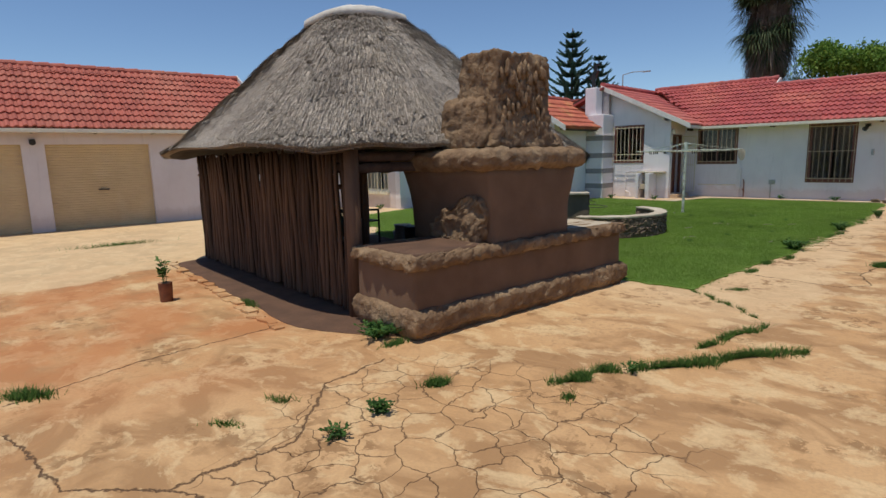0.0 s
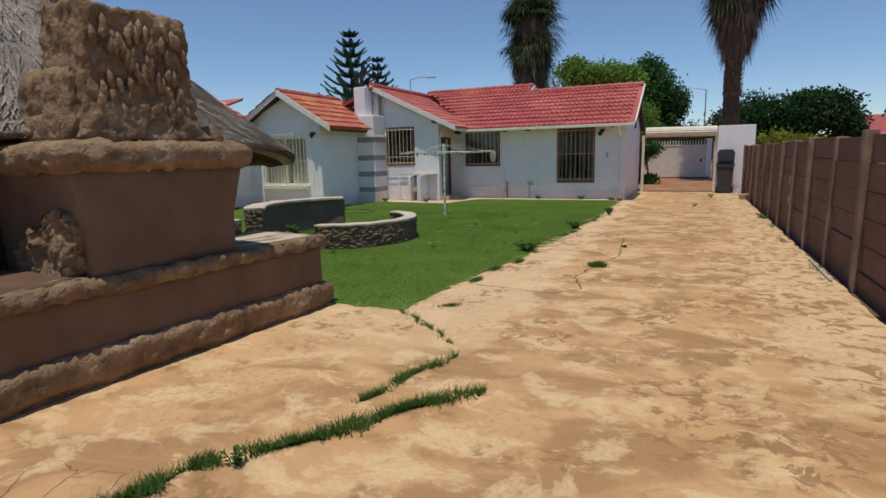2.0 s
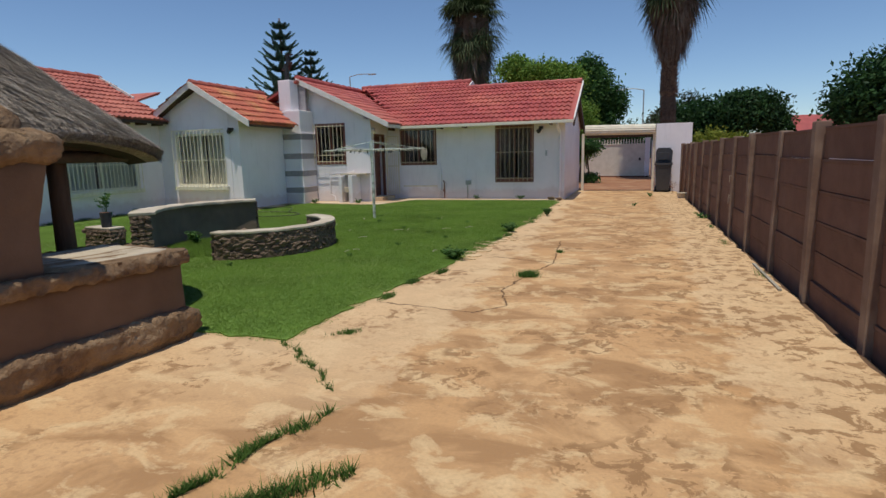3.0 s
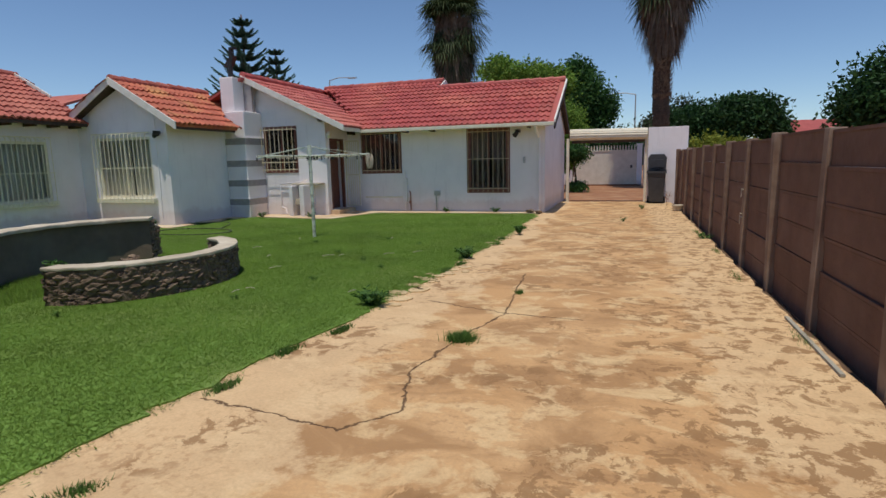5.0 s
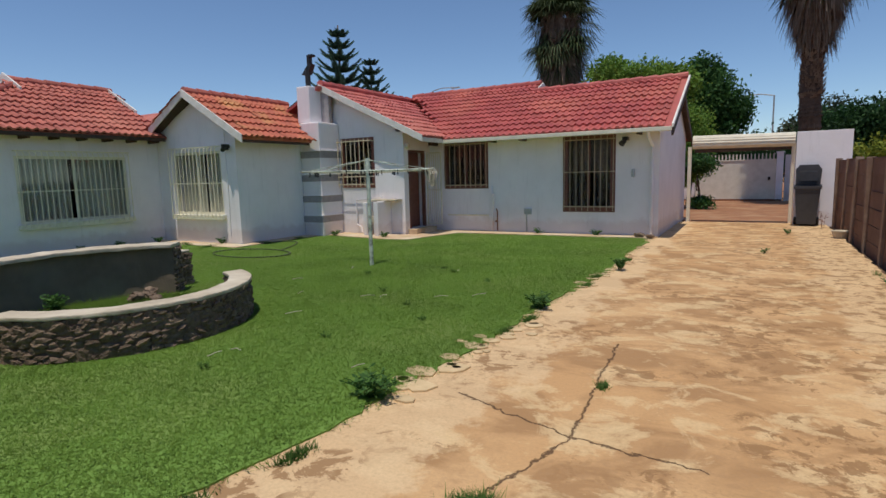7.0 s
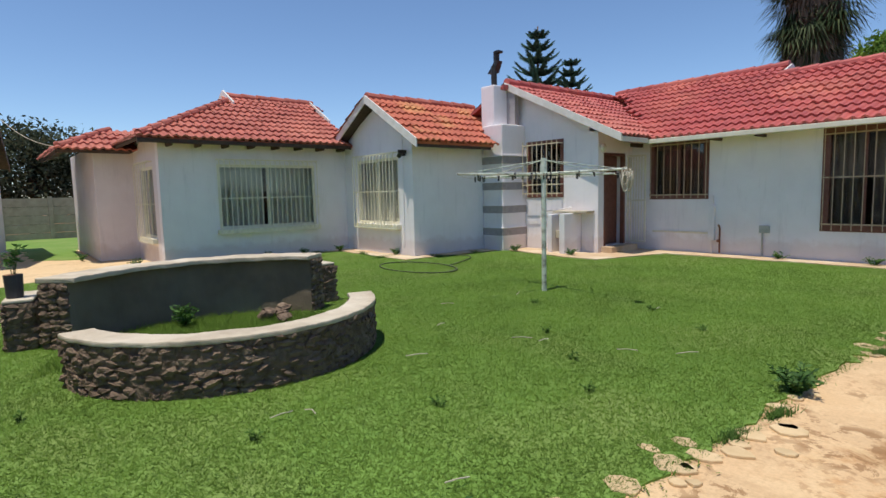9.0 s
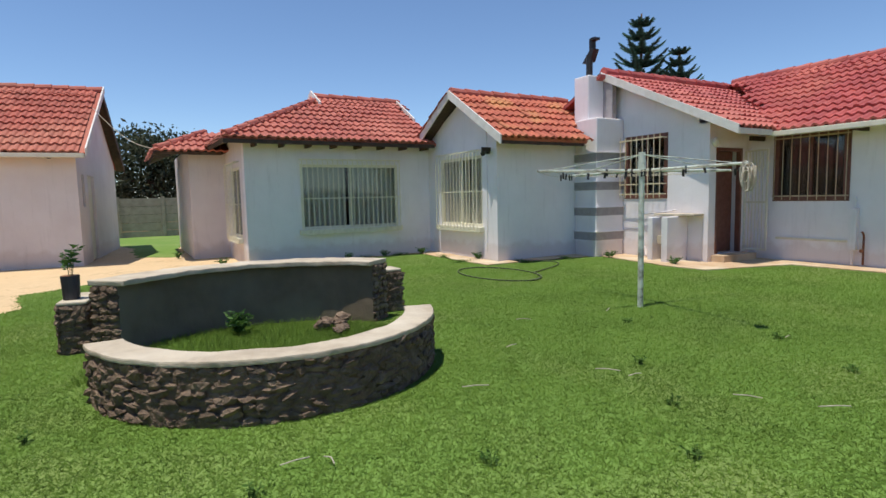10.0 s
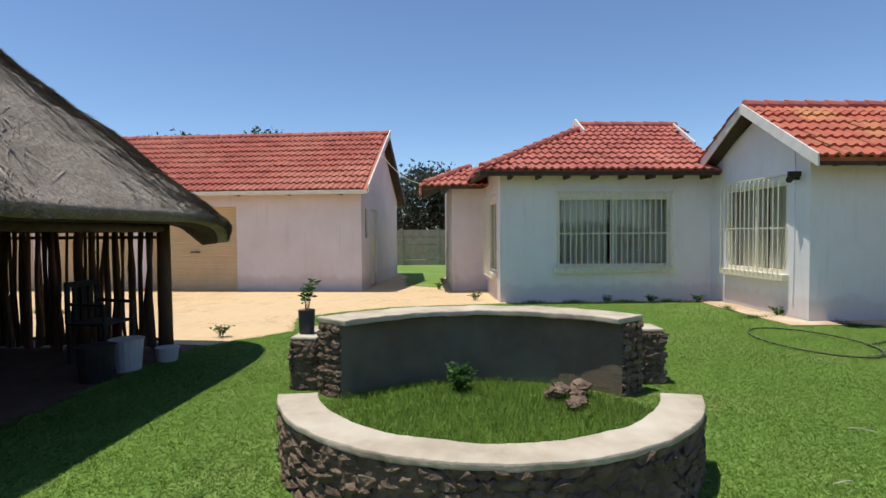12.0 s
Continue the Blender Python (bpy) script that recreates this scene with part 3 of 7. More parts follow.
# windows
def window(parent, face, a0, a1, z0, z1, c, frame_mat, bar_mat, bars, mullions, wide=0.0, proud=0.10, hoops=False, curtain=True, sill=None, rail=(0.5,), frame_w=0.06):
    """A window in a wall facing -y ('y', wall face at y=c) or +x ('x', wall face at x=c). Bars stand proud of it."""
    def B(bm, a, b, d0, d1, z, zz):
        """Box from a to b along the wall, d0 to d1 outwards of its face."""
        if face == "y":
            bx(bm, a, b, c - d1, c - d0, z, zz)
        else:
            bx(bm, c + d0, c + d1, a, b, z, zz)

    def P(a, d, z):
        return Vector((a, c - d, z)) if face == "y" else Vector((c + d, a, z))
    bm = bmesh.new()
    f = frame_w
    for q in ((a0, a0 + f, z0, z1), (a1 - f, a1, z0, z1), (a0 + f, a1 - f, z0, z0 + f), (a0 + f, a1 - f, z1 - f, z1)):
        B(bm, q[0], q[1], -0.09, -0.02 if frame_mat is not M_BROWN else 0.015, q[2], q[3])
    win = part("window", bm, frame_mat, parent)
    n = len(mullions) + 1
    xs = [a0 + f + (a1 - a0 - 2 * f) * k for k in (0, *mullions, 1)]
    for k in mullions:
        bm = bmesh.new()
        x = a0 + f + (a1 - a0 - 2 * f) * k
        B(bm, x - 0.02, x + 0.02, -0.08, -0.03, z0 + f, z1 - f)
        part("mullion", bm, frame_mat, win)
    for i in range(n):
        bm = bmesh.new()
        B(bm, xs[i] + 0.002, xs[i + 1] - 0.002, -0.062, -0.056, z0 + f, z1 - f)
        g = part("pane", bm, M_GLASS, win)
        g.visible_shadow = False
    if curtain:
        rng = np.random.default_rng(int((a0 + 40) * 10))
        for side in (0, 1):
            lo, hi = (a0 - 0.05, (a0 + a1) / 2 - 0.06) if side == 0 else ((a0 + a1) / 2 + 0.06, a1 + 0.05)
            k = max(8, int((hi - lo) * 26))
            vs, fs = [], []
            for i in range(k + 1):
                u = lo + (hi - lo) * i / k
                d = -0.26 + 0.035 * math.sin(i * 1.35 + rng.random())
                vs += [P(u, d, z0 - 0.15), P(u, d, z1 + 0.1)]
                if i:
                    fs.append((2 * i - 2, 2 * i, 2 * i + 1, 2 * i - 1))
            me = mesh_from("curtain", vs, fs, M_CURTAIN if curtain is True else curtain, True)
            part("curtain", me, None, win)
    if sill:
        bm = bmesh.new()
        B(bm, a0 - 0.06, a1 + 0.06, 0.002, sill[1], z0 - sill[0], z0 - 0.005)
        part("window_sill", bm, bar_mat if bar_mat is M_BARSW else M_WHITE, win)
    b0, b1 = a0 - wide, a1 + wide
    zb0, zb1 = z0 + 0.02, z1 - 0.02
    if hoops:
        zb0, zb1 = z0 - 0.10, z1 + 0.10
    for i in range(bars):
        a = b0 + 0.04 + (b1 - b0 - 0.08) * i / (bars - 1)
        bm = bmesh.new()
        if hoops:
            tube(bm, [P(a, 0.0, zb1), P(a, proud * 0.7, zb1 - 0.01), P(a, proud, zb1 - 0.06), P(a, proud, zb0 + 0.05), P(a, 0.0, zb0)], 0.009, 6)
        else:
            B(bm, a - 0.006, a + 0.006, proud - 0.012, proud, zb0, zb1)
        part("burglar_bar", bm, bar_mat, win)
    for k in (0.06, *rail, 0.94) if not hoops else rail:
        bm = bmesh.new()
        z = zb0 + (zb1 - zb0) * k
        B(bm, b0, b1, proud - 0.030, proud - 0.018, z - 0.012, z + 0.012)
        for e in (b0 + 0.01, b1 - 0.03):
            B(bm, e, e + 0.02, 0.004 if frame_mat is not M_BROWN else 0.018, proud - 0.03, z - 0.01, z + 0.01)
        part("bar_rail", bm, bar_mat, win)
    return win


# house
house = thing("house", "long white plastered house under red tiled roofs with barred windows", "house")
WT = 0.22
bm = bmesh.new()
wall_cells(bm, "x", 20.15, 20.37, -7.12, -1.28, -0.05, 2.62, [(-6.68, -5.40, 1.13, 2.37), (-3.44, -2.22, 0.55, 2.35)])
part("wall", bm, M_WHITE, house)
bm = bmesh.new()
wall_cells(bm, "y", -1.50, -1.28, 20.37, 25.2, -0.05, 2.62, [])
prism(bm, [(-1.28, 20.15, 2.62), (-1.28, 25.2, 2.62), (-1.28, 22.68, 3.74)], (-WT, 0, 0))
part("wall", bm, M_WHITE, house)
bm = bmesh.new()
wall_cells(bm, "y", -7.34, -7.12, 18.85, 20.15, -0.05, 2.75, [(19.05, 19.85, 0.16, 2.15)])
part("wall", bm, M_WHITE, house)
bm = bmesh.new()
wall_cells(bm, "x", 18.85, 19.07, -9.6, -7.34, -0.05, 2.6, [(-9.1, -8.02, 1.22, 2.52)])
prism(bm, [(-7.12, 18.85, 2.6), (-7.12, 18.85, 2.72), (-9.4, 18.85, 3.82), (-11.9, 18.85, 2.6)], (0, WT, 0))
part("wall", bm, M_WHITE, house)
# bay with gable
bm = bmesh.new()
wall_cells(bm, "x", 15.97, 16.19, -12.65, -9.79, -0.05, 2.62, [(-12.06, -10.32, 0.70, 2.20)])
prism(bm, [(-12.65, 15.97, 2.62), (-9.79, 15.97, 2.62), (-9.79, 15.97, 2.70), (-11.08, 15.97, 3.42), (-12.65, 15.97, 2.68)], (0, WT, 0))
part("wall", bm, M_WHITE, house)
bm = bmesh.new()
wall_cells(bm, "y", -10.01, -9.79, 16.19, 18.85, -0.05, 2.66, [])
part("wall", bm, M_WHITE, house)
# wing
bm = bmesh.new()
wall_cells(bm, "y", -12.87, -12.65, 11.65, 16.19, -0.05, 2.72, [(12.80, 15.12, 0.70, 2.12)])
part("wall", bm, M_WHITE, house)
bm = bmesh.new()
wall_cells(bm, "x", 11.65, 11.87, -15.0, -12.87, -0.05, 2.72, [(-14.4, -13.2, 0.55, 2.1)])
part("wall", bm, M_PINK, house)
bm = bmesh.new()
wall_cells(bm, "y", -15.2, -15.0, 10.83, 11.87, -0.05, 2.62, [])
wall_cells(bm, "x", 10.83, 11.05, -19.0, -15.2, -0.05, 2.62, [])
part("wall", bm, M_PINK, house)
# rooms behind the glass, unseen; their dimness is put into the dark colour
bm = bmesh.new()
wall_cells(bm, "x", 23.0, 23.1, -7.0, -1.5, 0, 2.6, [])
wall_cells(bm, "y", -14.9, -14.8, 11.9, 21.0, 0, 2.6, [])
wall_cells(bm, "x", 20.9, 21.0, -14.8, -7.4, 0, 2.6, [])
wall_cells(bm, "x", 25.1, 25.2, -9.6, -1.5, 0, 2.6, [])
part("inner_wall", bm, M_ROOMSHADE, house)
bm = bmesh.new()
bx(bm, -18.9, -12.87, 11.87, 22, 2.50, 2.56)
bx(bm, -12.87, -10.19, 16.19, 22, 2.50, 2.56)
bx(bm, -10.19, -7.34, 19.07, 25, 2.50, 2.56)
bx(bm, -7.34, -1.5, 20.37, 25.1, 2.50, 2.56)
part("ceiling", bm, M_ROOMSHADE, house)
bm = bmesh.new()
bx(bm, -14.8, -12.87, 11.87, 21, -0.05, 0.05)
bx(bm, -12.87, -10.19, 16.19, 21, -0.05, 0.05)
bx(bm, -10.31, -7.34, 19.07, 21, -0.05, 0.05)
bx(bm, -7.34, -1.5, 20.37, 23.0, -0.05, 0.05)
part("inner_floor", bm, M_ROOMSHADE, house)

window(house, "y", -6.68, -5.40, 1.13, 2.37, 20.15, M_BROWN, M_BARSD, 9, (0.5,), curtain=False, proud=0.06, rail=(), frame_w=0.10)
window(house, "y", -3.44, -2.22, 0.55, 2.35, 20.15, M_BROWN, M_BARSD, 9, (0.5,), curtain=M_NET, proud=0.06, rail=(0.52,), frame_w=0.11)
window(house, "y", -9.10, -8.02, 1.22, 2.52, 18.85, M_BROWN, M_BARS, 8, (0.5,), curtain=False, proud=0.20, rail=(0.22,), frame_w=0.08)
window(house, "y", -12.06, -10.32, 0.70, 2.20, 15.97, M_BARSW, M_BARSW, 14, (0.5,), wide=0.03, proud=0.14, hoops=True, sill=(0.10, 0.12), rail=(0.0, 0.5, 1.0))
window(house, "x", 12.80, 15.12, 0.70, 2.12, -12.65, M_BARSW, M_BARSW, 21, (0.5,), wide=0.03, proud=0.14, hoops=True, sill=(0.10, 0.10), rail=(0.0, 0.48, 1.0))
window(house, "y", -14.4, -13.2, 0.55, 2.1, 11.65, M_BARSW, M_BARSW, 8, (0.5,), wide=0.03, proud=0.14, hoops=True, sill=(0.10, 0.10), rail=(0.0, 0.48, 1.0))

# roofs. pitch about 25 degrees
PT = math.atan(0.47)
CU, SU = math.cos(PT), math.sin(PT)
E0 = 19.65
s_lo, s_hi = (22.6 - E0) / CU, (23.25 - E0) / CU
# wing front slope first, then the others, so that the nearest tiles are pieces
tiled_plane(house, (-12.2, 11.2, 2.60), (0, 1, 0), (-CU, 0, SU), [(0, 0), (4.75, 0), (4.95, 1.6), (5.25, 3.32), (2.72, 3.32), (2.72, 2.93)], M_TILE2, "house", label="terracotta-red roof tiles")
tiled_plane(house, (-9.21, 15.67, 2.44), (0, 1, 0), (-0.860, 0, 0.51), [(0, 0), (2.2, 0), (2.45, 0.6), (3.2, 0.9), (3.2, 2.19), (0, 2.19)], M_TILE3, "house", label="orange weathered roof tiles")
tiled_plane(house, (-6.42, 18.6, 2.42), (0, 1, 0), (-CU, 0, SU), [(0, 0), (1.1, 0), (4.7, 3.45), (0, 3.45)], M_TILE, "house", label="dusty red roof tiles")
tiled_plane(house, (-6.40, E0, 2.38), (1, 0, 0), (0, CU, SU), [(0, 0), (5.4, 0), (5.4, s_lo), (1.35, s_lo), (1.35, s_hi), (-3.0, s_hi)], M_TILE, "house", label="bright red roof tiles")
tiled_plane(house, (-13.02, 18.9, 2.46), (0, -1, 0), (0.866, 0, 0.5), [(0, 0), (3.23, 0), (3.23, 2.22), (0, 2.22)], M_TILE2, "house")
tiled_plane(house, (-15.3, 11.2, 2.60), (1, 0, 0), (0, CU, SU), [(-2.9, 0), (3.1, 0), (0.45, 2.93), (-1.2, 2.93)], M_TILE2, "house")
tiled_plane(house, (-14.5, 10.1, 2.50), (0, 1, 0), (-CU, 0, SU), [(0, 0), (1.4, 0), (2.4, 1.2), (1.3, 1.3)], M_TILE2, "house")
tiled_plane(house, (-18.6, 10.1, 2.50), (1, 0, 0), (0, CU, SU), [(0, 0), (4.1, 0), (2.9, 1.3), (1.0, 1.3)], M_TILE2, "house")
for name, pts in (("roof_back", [(-1.16, 22.6, 3.70), (-1.16, 25.55, 2.32), (-6.0, 25.55, 2.32), (-6.0, 22.6, 3.70)]),
                  ("roof_back", [(-5.05, 23.25, 4.0), (-5.05, 26.2, 2.6), (-14.0, 26.2, 2.6), (-14.0, 23.25, 4.0)]),
                  ("roof_side", [(-9.4, 18.4, 3.80), (-9.4, 23.3, 3.80), (-12.2, 23.3, 2.5), (-12.2, 18.4, 2.5)]),
                  ("roof_back", [(-15.2, 14.1, 3.98), (-15.2, 16.4, 3.98), (-18.3, 16.4, 2.5), (-18.3, 14.1, 2.5)])):
    bm = bmesh.new()
    prism(bm, pts, (0, 0, 0.07))
    part(name, bm, M_TILE, house)
ridge_caps(house, (-1.0, 22.6, 3.79), (-5.0, 22.6, 3.79), M_TILE)
ridge_caps(house, (-5.05, 23.25, 4.09), (-9.5, 23.25, 4.09), M_TILE)
ridge_caps(house, (-9.5, 18.6, 3.93), (-9.5, 23.1, 3.95), M_TILE)
ridge_caps(house, (-11.08, 15.69, 3.57), (-11.08, 18.95, 3.57), M_TILE2)
ridge_caps(house, (-15.2, 13.97, 4.03), (-15.2, 16.4, 4.03), M_TILE2)
ridge_caps(house, (-12.25, 11.25, 2.66), (-14.80, 13.85, 3.87), M_TILE2, 0.08)
ridge_caps(house, (-14.55, 10.15, 2.56), (-15.7, 11.3, 3.08), M_TILE2, 0.08)
# barge boards, fascias and gutters
bm = bmesh.new()
slope_board(bm, (-9.19, 15.665, 2.49), (-11.08, 15.665, 3.62), 0.18, 0.03, (0, -1, 0))
slope_board(bm, (-12.45, 15.665, 2.82), (-11.08, 15.665, 3.62), 0.18, 0.03, (0, -1, 0))
part("barge_board", bm, M_BARGE, house, "thick white barge board")
bm = bmesh.new()
slope_board(bm, (-6.40, 18.595, 2.47), (-9.54, 18.595, 3.95), 0.16, 0.03, (0, -1, 0))
part("barge_board", bm, M_BARGE, house, "white barge board")
bm = bmesh.new()
slope_board(bm, (-10.7, 18.595, 3.40), (-9.54, 18.595, 3.95), 0.16, 0.03, (0, -1, 0))
part("barge_board", bm, M_DARKWOOD, house, "brown barge board")
bm = bmesh.new()
slope_board(bm, (-0.99, E0, 2.44), (-0.99, 22.6, 3.82), 0.07, 0.04, (1, 0, 0))
part("barge_board", bm, M_BARGE, house, "thin white verge trim")
bm = bmesh.new()
slope_board(bm, (-1.0, E0 + 0.05, 2.36), (-1.0, 22.6, 3.74), 0.16, 0.04, (1, 0, 0))
slope_board(bm, (-1.15, 25.5, 2.36), (-1.15, 22.6, 3.74), 0.20, 0.04, (1, 0, 0))
part("barge_board", bm, M_DARKWOOD, house, "dark brown barge board")
bm = bmesh.new()
slope_board(bm, (-5.03, 22.55, 3.80), (-5.03, 23.25, 4.12), 0.14, 0.04, (1, 0, 0))
slope_board(bm, (-5.03, 23.95, 3.80), (-5.03, 23.25, 4.12), 0.14, 0.04, (1, 0, 0))
part("barge_board", bm, M_BARGE, house, "white barge board at the roof step")
bm = bmesh.new()
slope_board(bm, (-14.45, 13.92, 3.80), (-15.2, 13.92, 4.20), 0.19, 0.04, (0, -1, 0))
slope_board(bm, (-15.95, 13.92, 3.80), (-15.2, 13.92, 4.20), 0.19, 0.04, (0, -1, 0))
part("barge_board", bm, M_BARGE, house, "small white gablet board")
bm = bmesh.new()
prism(bm, [(-14.45, 13.98, 3.6), (-15.95, 13.98, 3.6), (-15.2, 13.98, 4.0)], (0, 0.04, 0))
part("gablet_infill", bm, M_DARKWOOD, house)
bm = bmesh.new()
slope_board(bm, (-13.6, 16.13, 3.38), (-15.2, 16.36, 4.12), 0.10, 0.04, (0, -1, 0))
part("barge_board", bm, M_BARGE, house, "white verge board at the ridge end")
bm = bmesh.new()
prism(bm, [(-1.155, 22.6, 3.69), (-1.155, 25.5, 2.335), (-1.275, 25.5, 2.335), (-1.275, 22.6, 3.69)], (0, 0, -0.03))
part("soffit", bm, M_DARKWOOD, house, "dark timber soffit under the gable verge")
box_part("gutter", (-6.42, -0.98, E0 - 0.10, E0, 2.29, 2.38), M_TRIM, house, "cream rain gutter", bevel=0.012)
box_part("fascia", (-6.42, -6.39, 18.6, E0 - 0.1, 2.31, 2.41), M_TRIM, house)
box_part("fascia", (-9.27, -9.24, 15.70, 17.8, 2.33, 2.42), M_DARKWOOD, house)
box_part("fascia", (-12.22, -12.19, 11.2, 15.9, 2.50, 2.58), M_DARKWOOD, house)
box_part("soffit", (-6.35, -1.0, E0 + 0.01, 20.14, 2.36, 2.375), M_WHITE, house)
bm = bmesh.new()
tube(bm, [(-1.45, E0 - 0.05, 2.30), (-1.45, E0 + 0.05, 2.20), (-1.42, 20.08, 2.02), (-1.42, 20.09, 0.05)], 0.035, 8)
part("downpipe", bm, M_WHITE, house)
for i in range(8):
    y = 11.8 + i * 0.56
    if y < 16:
        box_part("rafter_end", (-12.64, -12.25, y, y + 0.05, 2.46, 2.56), M_DARKWOOD, house)
for y in (16.3, 17.0, 17.65):
    box_part("rafter_end", (-9.78, -9.28, y, y + 0.05, 2.38, 2.48), M_DARKWOOD, house)
for x in (-6.9, -5.2, -4.4, -1.7):
    box_part("rafter_end", (x, x + 0.05, E0 + 0.05, 20.14, 2.27, 2.355), M_DARKWOOD, house)
# chimney with shelves
bm = bmesh.new()
bx(bm, -9.785, -9.14, 18.05, 18.845, -0.05, 2.92)
bx(bm, -9.93, -9.50, 18.17, 18.72, 2.92, 3.86)
part("chimney", bm, M_WHITE, house, "white plastered corner chimney with grey bands", bevel=0.03)
# grey panel added where only shade lies beside the upper chimney
bm = bmesh.new()
prism(bm, [(-9.50, 18.60, 2.92), (-9.24, 18.60, 2.92), (-9.24, 18.60, 3.74), (-9.50, 18.60, 3.80)], (0, 0.12, 0))
part("chimney_shade", bm, M_BAND, house, "grey panel standing in for the shade beside the chimney")
for z in (0.36, 0.88, 1.42, 2.02):
    box_part("chimney_band", (-9.785, -9.125, 18.035, 18.845, z, z + 0.17), M_BAND, house)
    box_part("chimney_ledge", (-9.785, -9.10, 18.01, 18.845, z + 0.17, z + 0.195), M_WHITE, house)
bm = bmesh.new()
cyl(bm, (-9.76, 18.45, 3.84), (-9.76, 18.45, 4.35), 0.07, 0.07, 10)
prism(bm, [(-9.95, 18.42, 4.20), (-9.72, 18.42, 4.45), (-9.60, 18.42, 4.45), (-9.72, 18.42, 4.20)], (0, 0.16, 0))
bx(bm, -9.76, -9.68, 18.44, 18.56, 4.4, 4.68)
bx(bm, -9.72, -9.58, 18.42, 18.58, 4.64, 4.69)
part("flue_pipe", bm, M_BLACK, house, "black metal stove flue with a cowl")
# porch doorway and open gate
bm = bmesh.new()
for q in ((19.05, 19.11, 0.16, 2.15), (19.79, 19.85, 0.16, 2.15), (19.11, 19.79, 2.09, 2.15)):
    bx(bm, -7.2, -7.11, q[0], q[1], q[2], q[3])
door = part("door", bm, M_BROWN, house, "dark brown frame of the open doorway")
# dark panel put across the open doorway to give its shade
box_part("doorway_shade", (-7.33, -7.28, 19.11, 19.79, 0.17, 2.09), M_BROWN, door, "dark brown panel standing in for the shade of the open doorway")
box_part("door_step", (-7.11, -6.85, 18.95, 19.95, 0.03, 0.15), M_PATH, house)
sg = new("security_gate")
sg.parent = house
tagged(sg, "cream steel security gate, open")
for q in ((0.0, 0.2, 2.1), (0.42, 0.2, 2.1)):
    box_part("stile", (-7.10 + q[0], -7.065 + q[0], 19.90, 19.925, q[1], q[2]), M_TRIM, sg)
for z in (0.2, 1.1, 2.07):
    box_part("rail", (-7.06, -6.685, 19.90, 19.925, z, z + 0.035), M_TRIM, sg)
for i in range(5):
    box_part("gate_bar", (-7.01 + i * 0.065, -6.998 + i * 0.065, 19.905, 19.92, 0.24, 2.065), M_TRIM, sg)
# small fittings on the walls
bm = bmesh.new()
bx(bm, -1.86, -1.80, 20.10, 20.147, 1.35, 1.52)
part("meter_box", bm, M_GALV, house, bevel=0.01)
bm = bmesh.new()
bx(bm, -2.05, -1.93, 19.98, 20.147, 2.16, 2.24)
cyl(bm, (-2.0, 20.0, 2.15), (-2.06, 19.93, 2.08), 0.05, 0.07, 10)
part("flood_light", bm, M_BLACK, house)
bm = bmesh.new()
bx(bm, -10.08, -10.02, 15.84, 15.967, 2.20, 2.27)
cyl(bm, (-10.04, 15.84, 2.24), (-9.94, 15.74, 2.19), 0.05, 0.05, 10)
bx(bm, -9.96, -9.92, 15.72, 15.92, 2.24, 2.32)
part("flood_light", bm, M_BLACK, house)
bm = bmesh.new()
tube(bm, [(-10.12, 15.955, 2.7), (-10.12, 15.955, 1.1), (-10.14, 15.955, 0.2)], 0.008, 6)
part("cable", bm, M_WHITE, house)
bm = bmesh.new()
tube(bm, [(-5.30, 20.10, 0.05), (-5.30, 20.10, 0.55), (-5.30, 20.12, 1.2)], 0.022, 8)
bx(bm, -5.36, -5.24, 20.06, 20.147, 0.30, 1.0)
part("drain_pipe", bm, M_WHITE, house)
bm = bmesh.new()
tube(bm, [(-5.13, 20.08, 0.06), (-5.13, 20.08, 0.55), (-5.16, 20.08, 0.62)], 0.018, 8)
cyl(bm, (-5.13, 20.05, 0.30), (-5.13, 20.0, 0.30), 0.03, 0.03, 8)
part("garden_tap", bm, M_RUST, house)
bm = bmesh.new()
bx(bm, -4.42, -4.24, 20.11, 20.147, 0.48, 0.62)
tube(bm, [(-4.36, 20.12, 0.48), (-4.36, 20.12, 0.05)], 0.018, 8)
part("plug_box", bm, M_GALV, house)
bm = bmesh.new()
bx(bm, -6.6, -5.4, 20.13, 20.147, 0.42, 0.46)
part("wall_pipe", bm, M_TRIM, house)
bm = bmesh.new()
bmesh.ops.create_uvsphere(bm, u_segments=12, v_segments=8, radius=0.09)
bmesh.ops.scale(bm, vec=(0.6, 1, 1), verts=bm.verts)
bmesh.ops.translate(bm, vec=(-7.06, 18.95, 2.24), verts=bm.verts)
part("wall_lamp", bm, M_TRIM, house, smooth=True)

# outdoor sink by the kitchen
sink = thing("outdoor_sink", "white plastered concrete wash sink against the kitchen wall", "sink")
box_part("pillar", (-8.08, -7.96, 18.35, 18.84, 0.0, 0.86), M_WHITE, sink, bevel=0.015)
box_part("pillar", (-7.68, -7.54, 18.25, 18.84, 0.0, 0.88), M_WHITE, sink, bevel=0.015)
bm = bmesh.new()
bx(bm, -8.10, -7.20, 18.55, 18.84, 0.885, 0.93)
bx(bm, -7.955, -7.685, 18.48, 18.83, 0.34, 0.50)
part("basin_slab", bm, M_COPING, sink, bevel=0.01)
bm = bmesh.new()
tube(bm, [(-8.62, 18.78, 0.9), (-8.62, 18.78, 0.25), (-8.45, 18.76, 0.2), (-8.40, 18.7, 0.06)], 0.02, 8)
tube(bm, [(-8.62, 18.78, 0.9), (-8.2, 18.78, 0.93), (-7.7, 18.7, 1.0), (-7.7, 18.6, 1.0)], 0.014, 8)
part("pipe", bm, M_WHITE, sink)

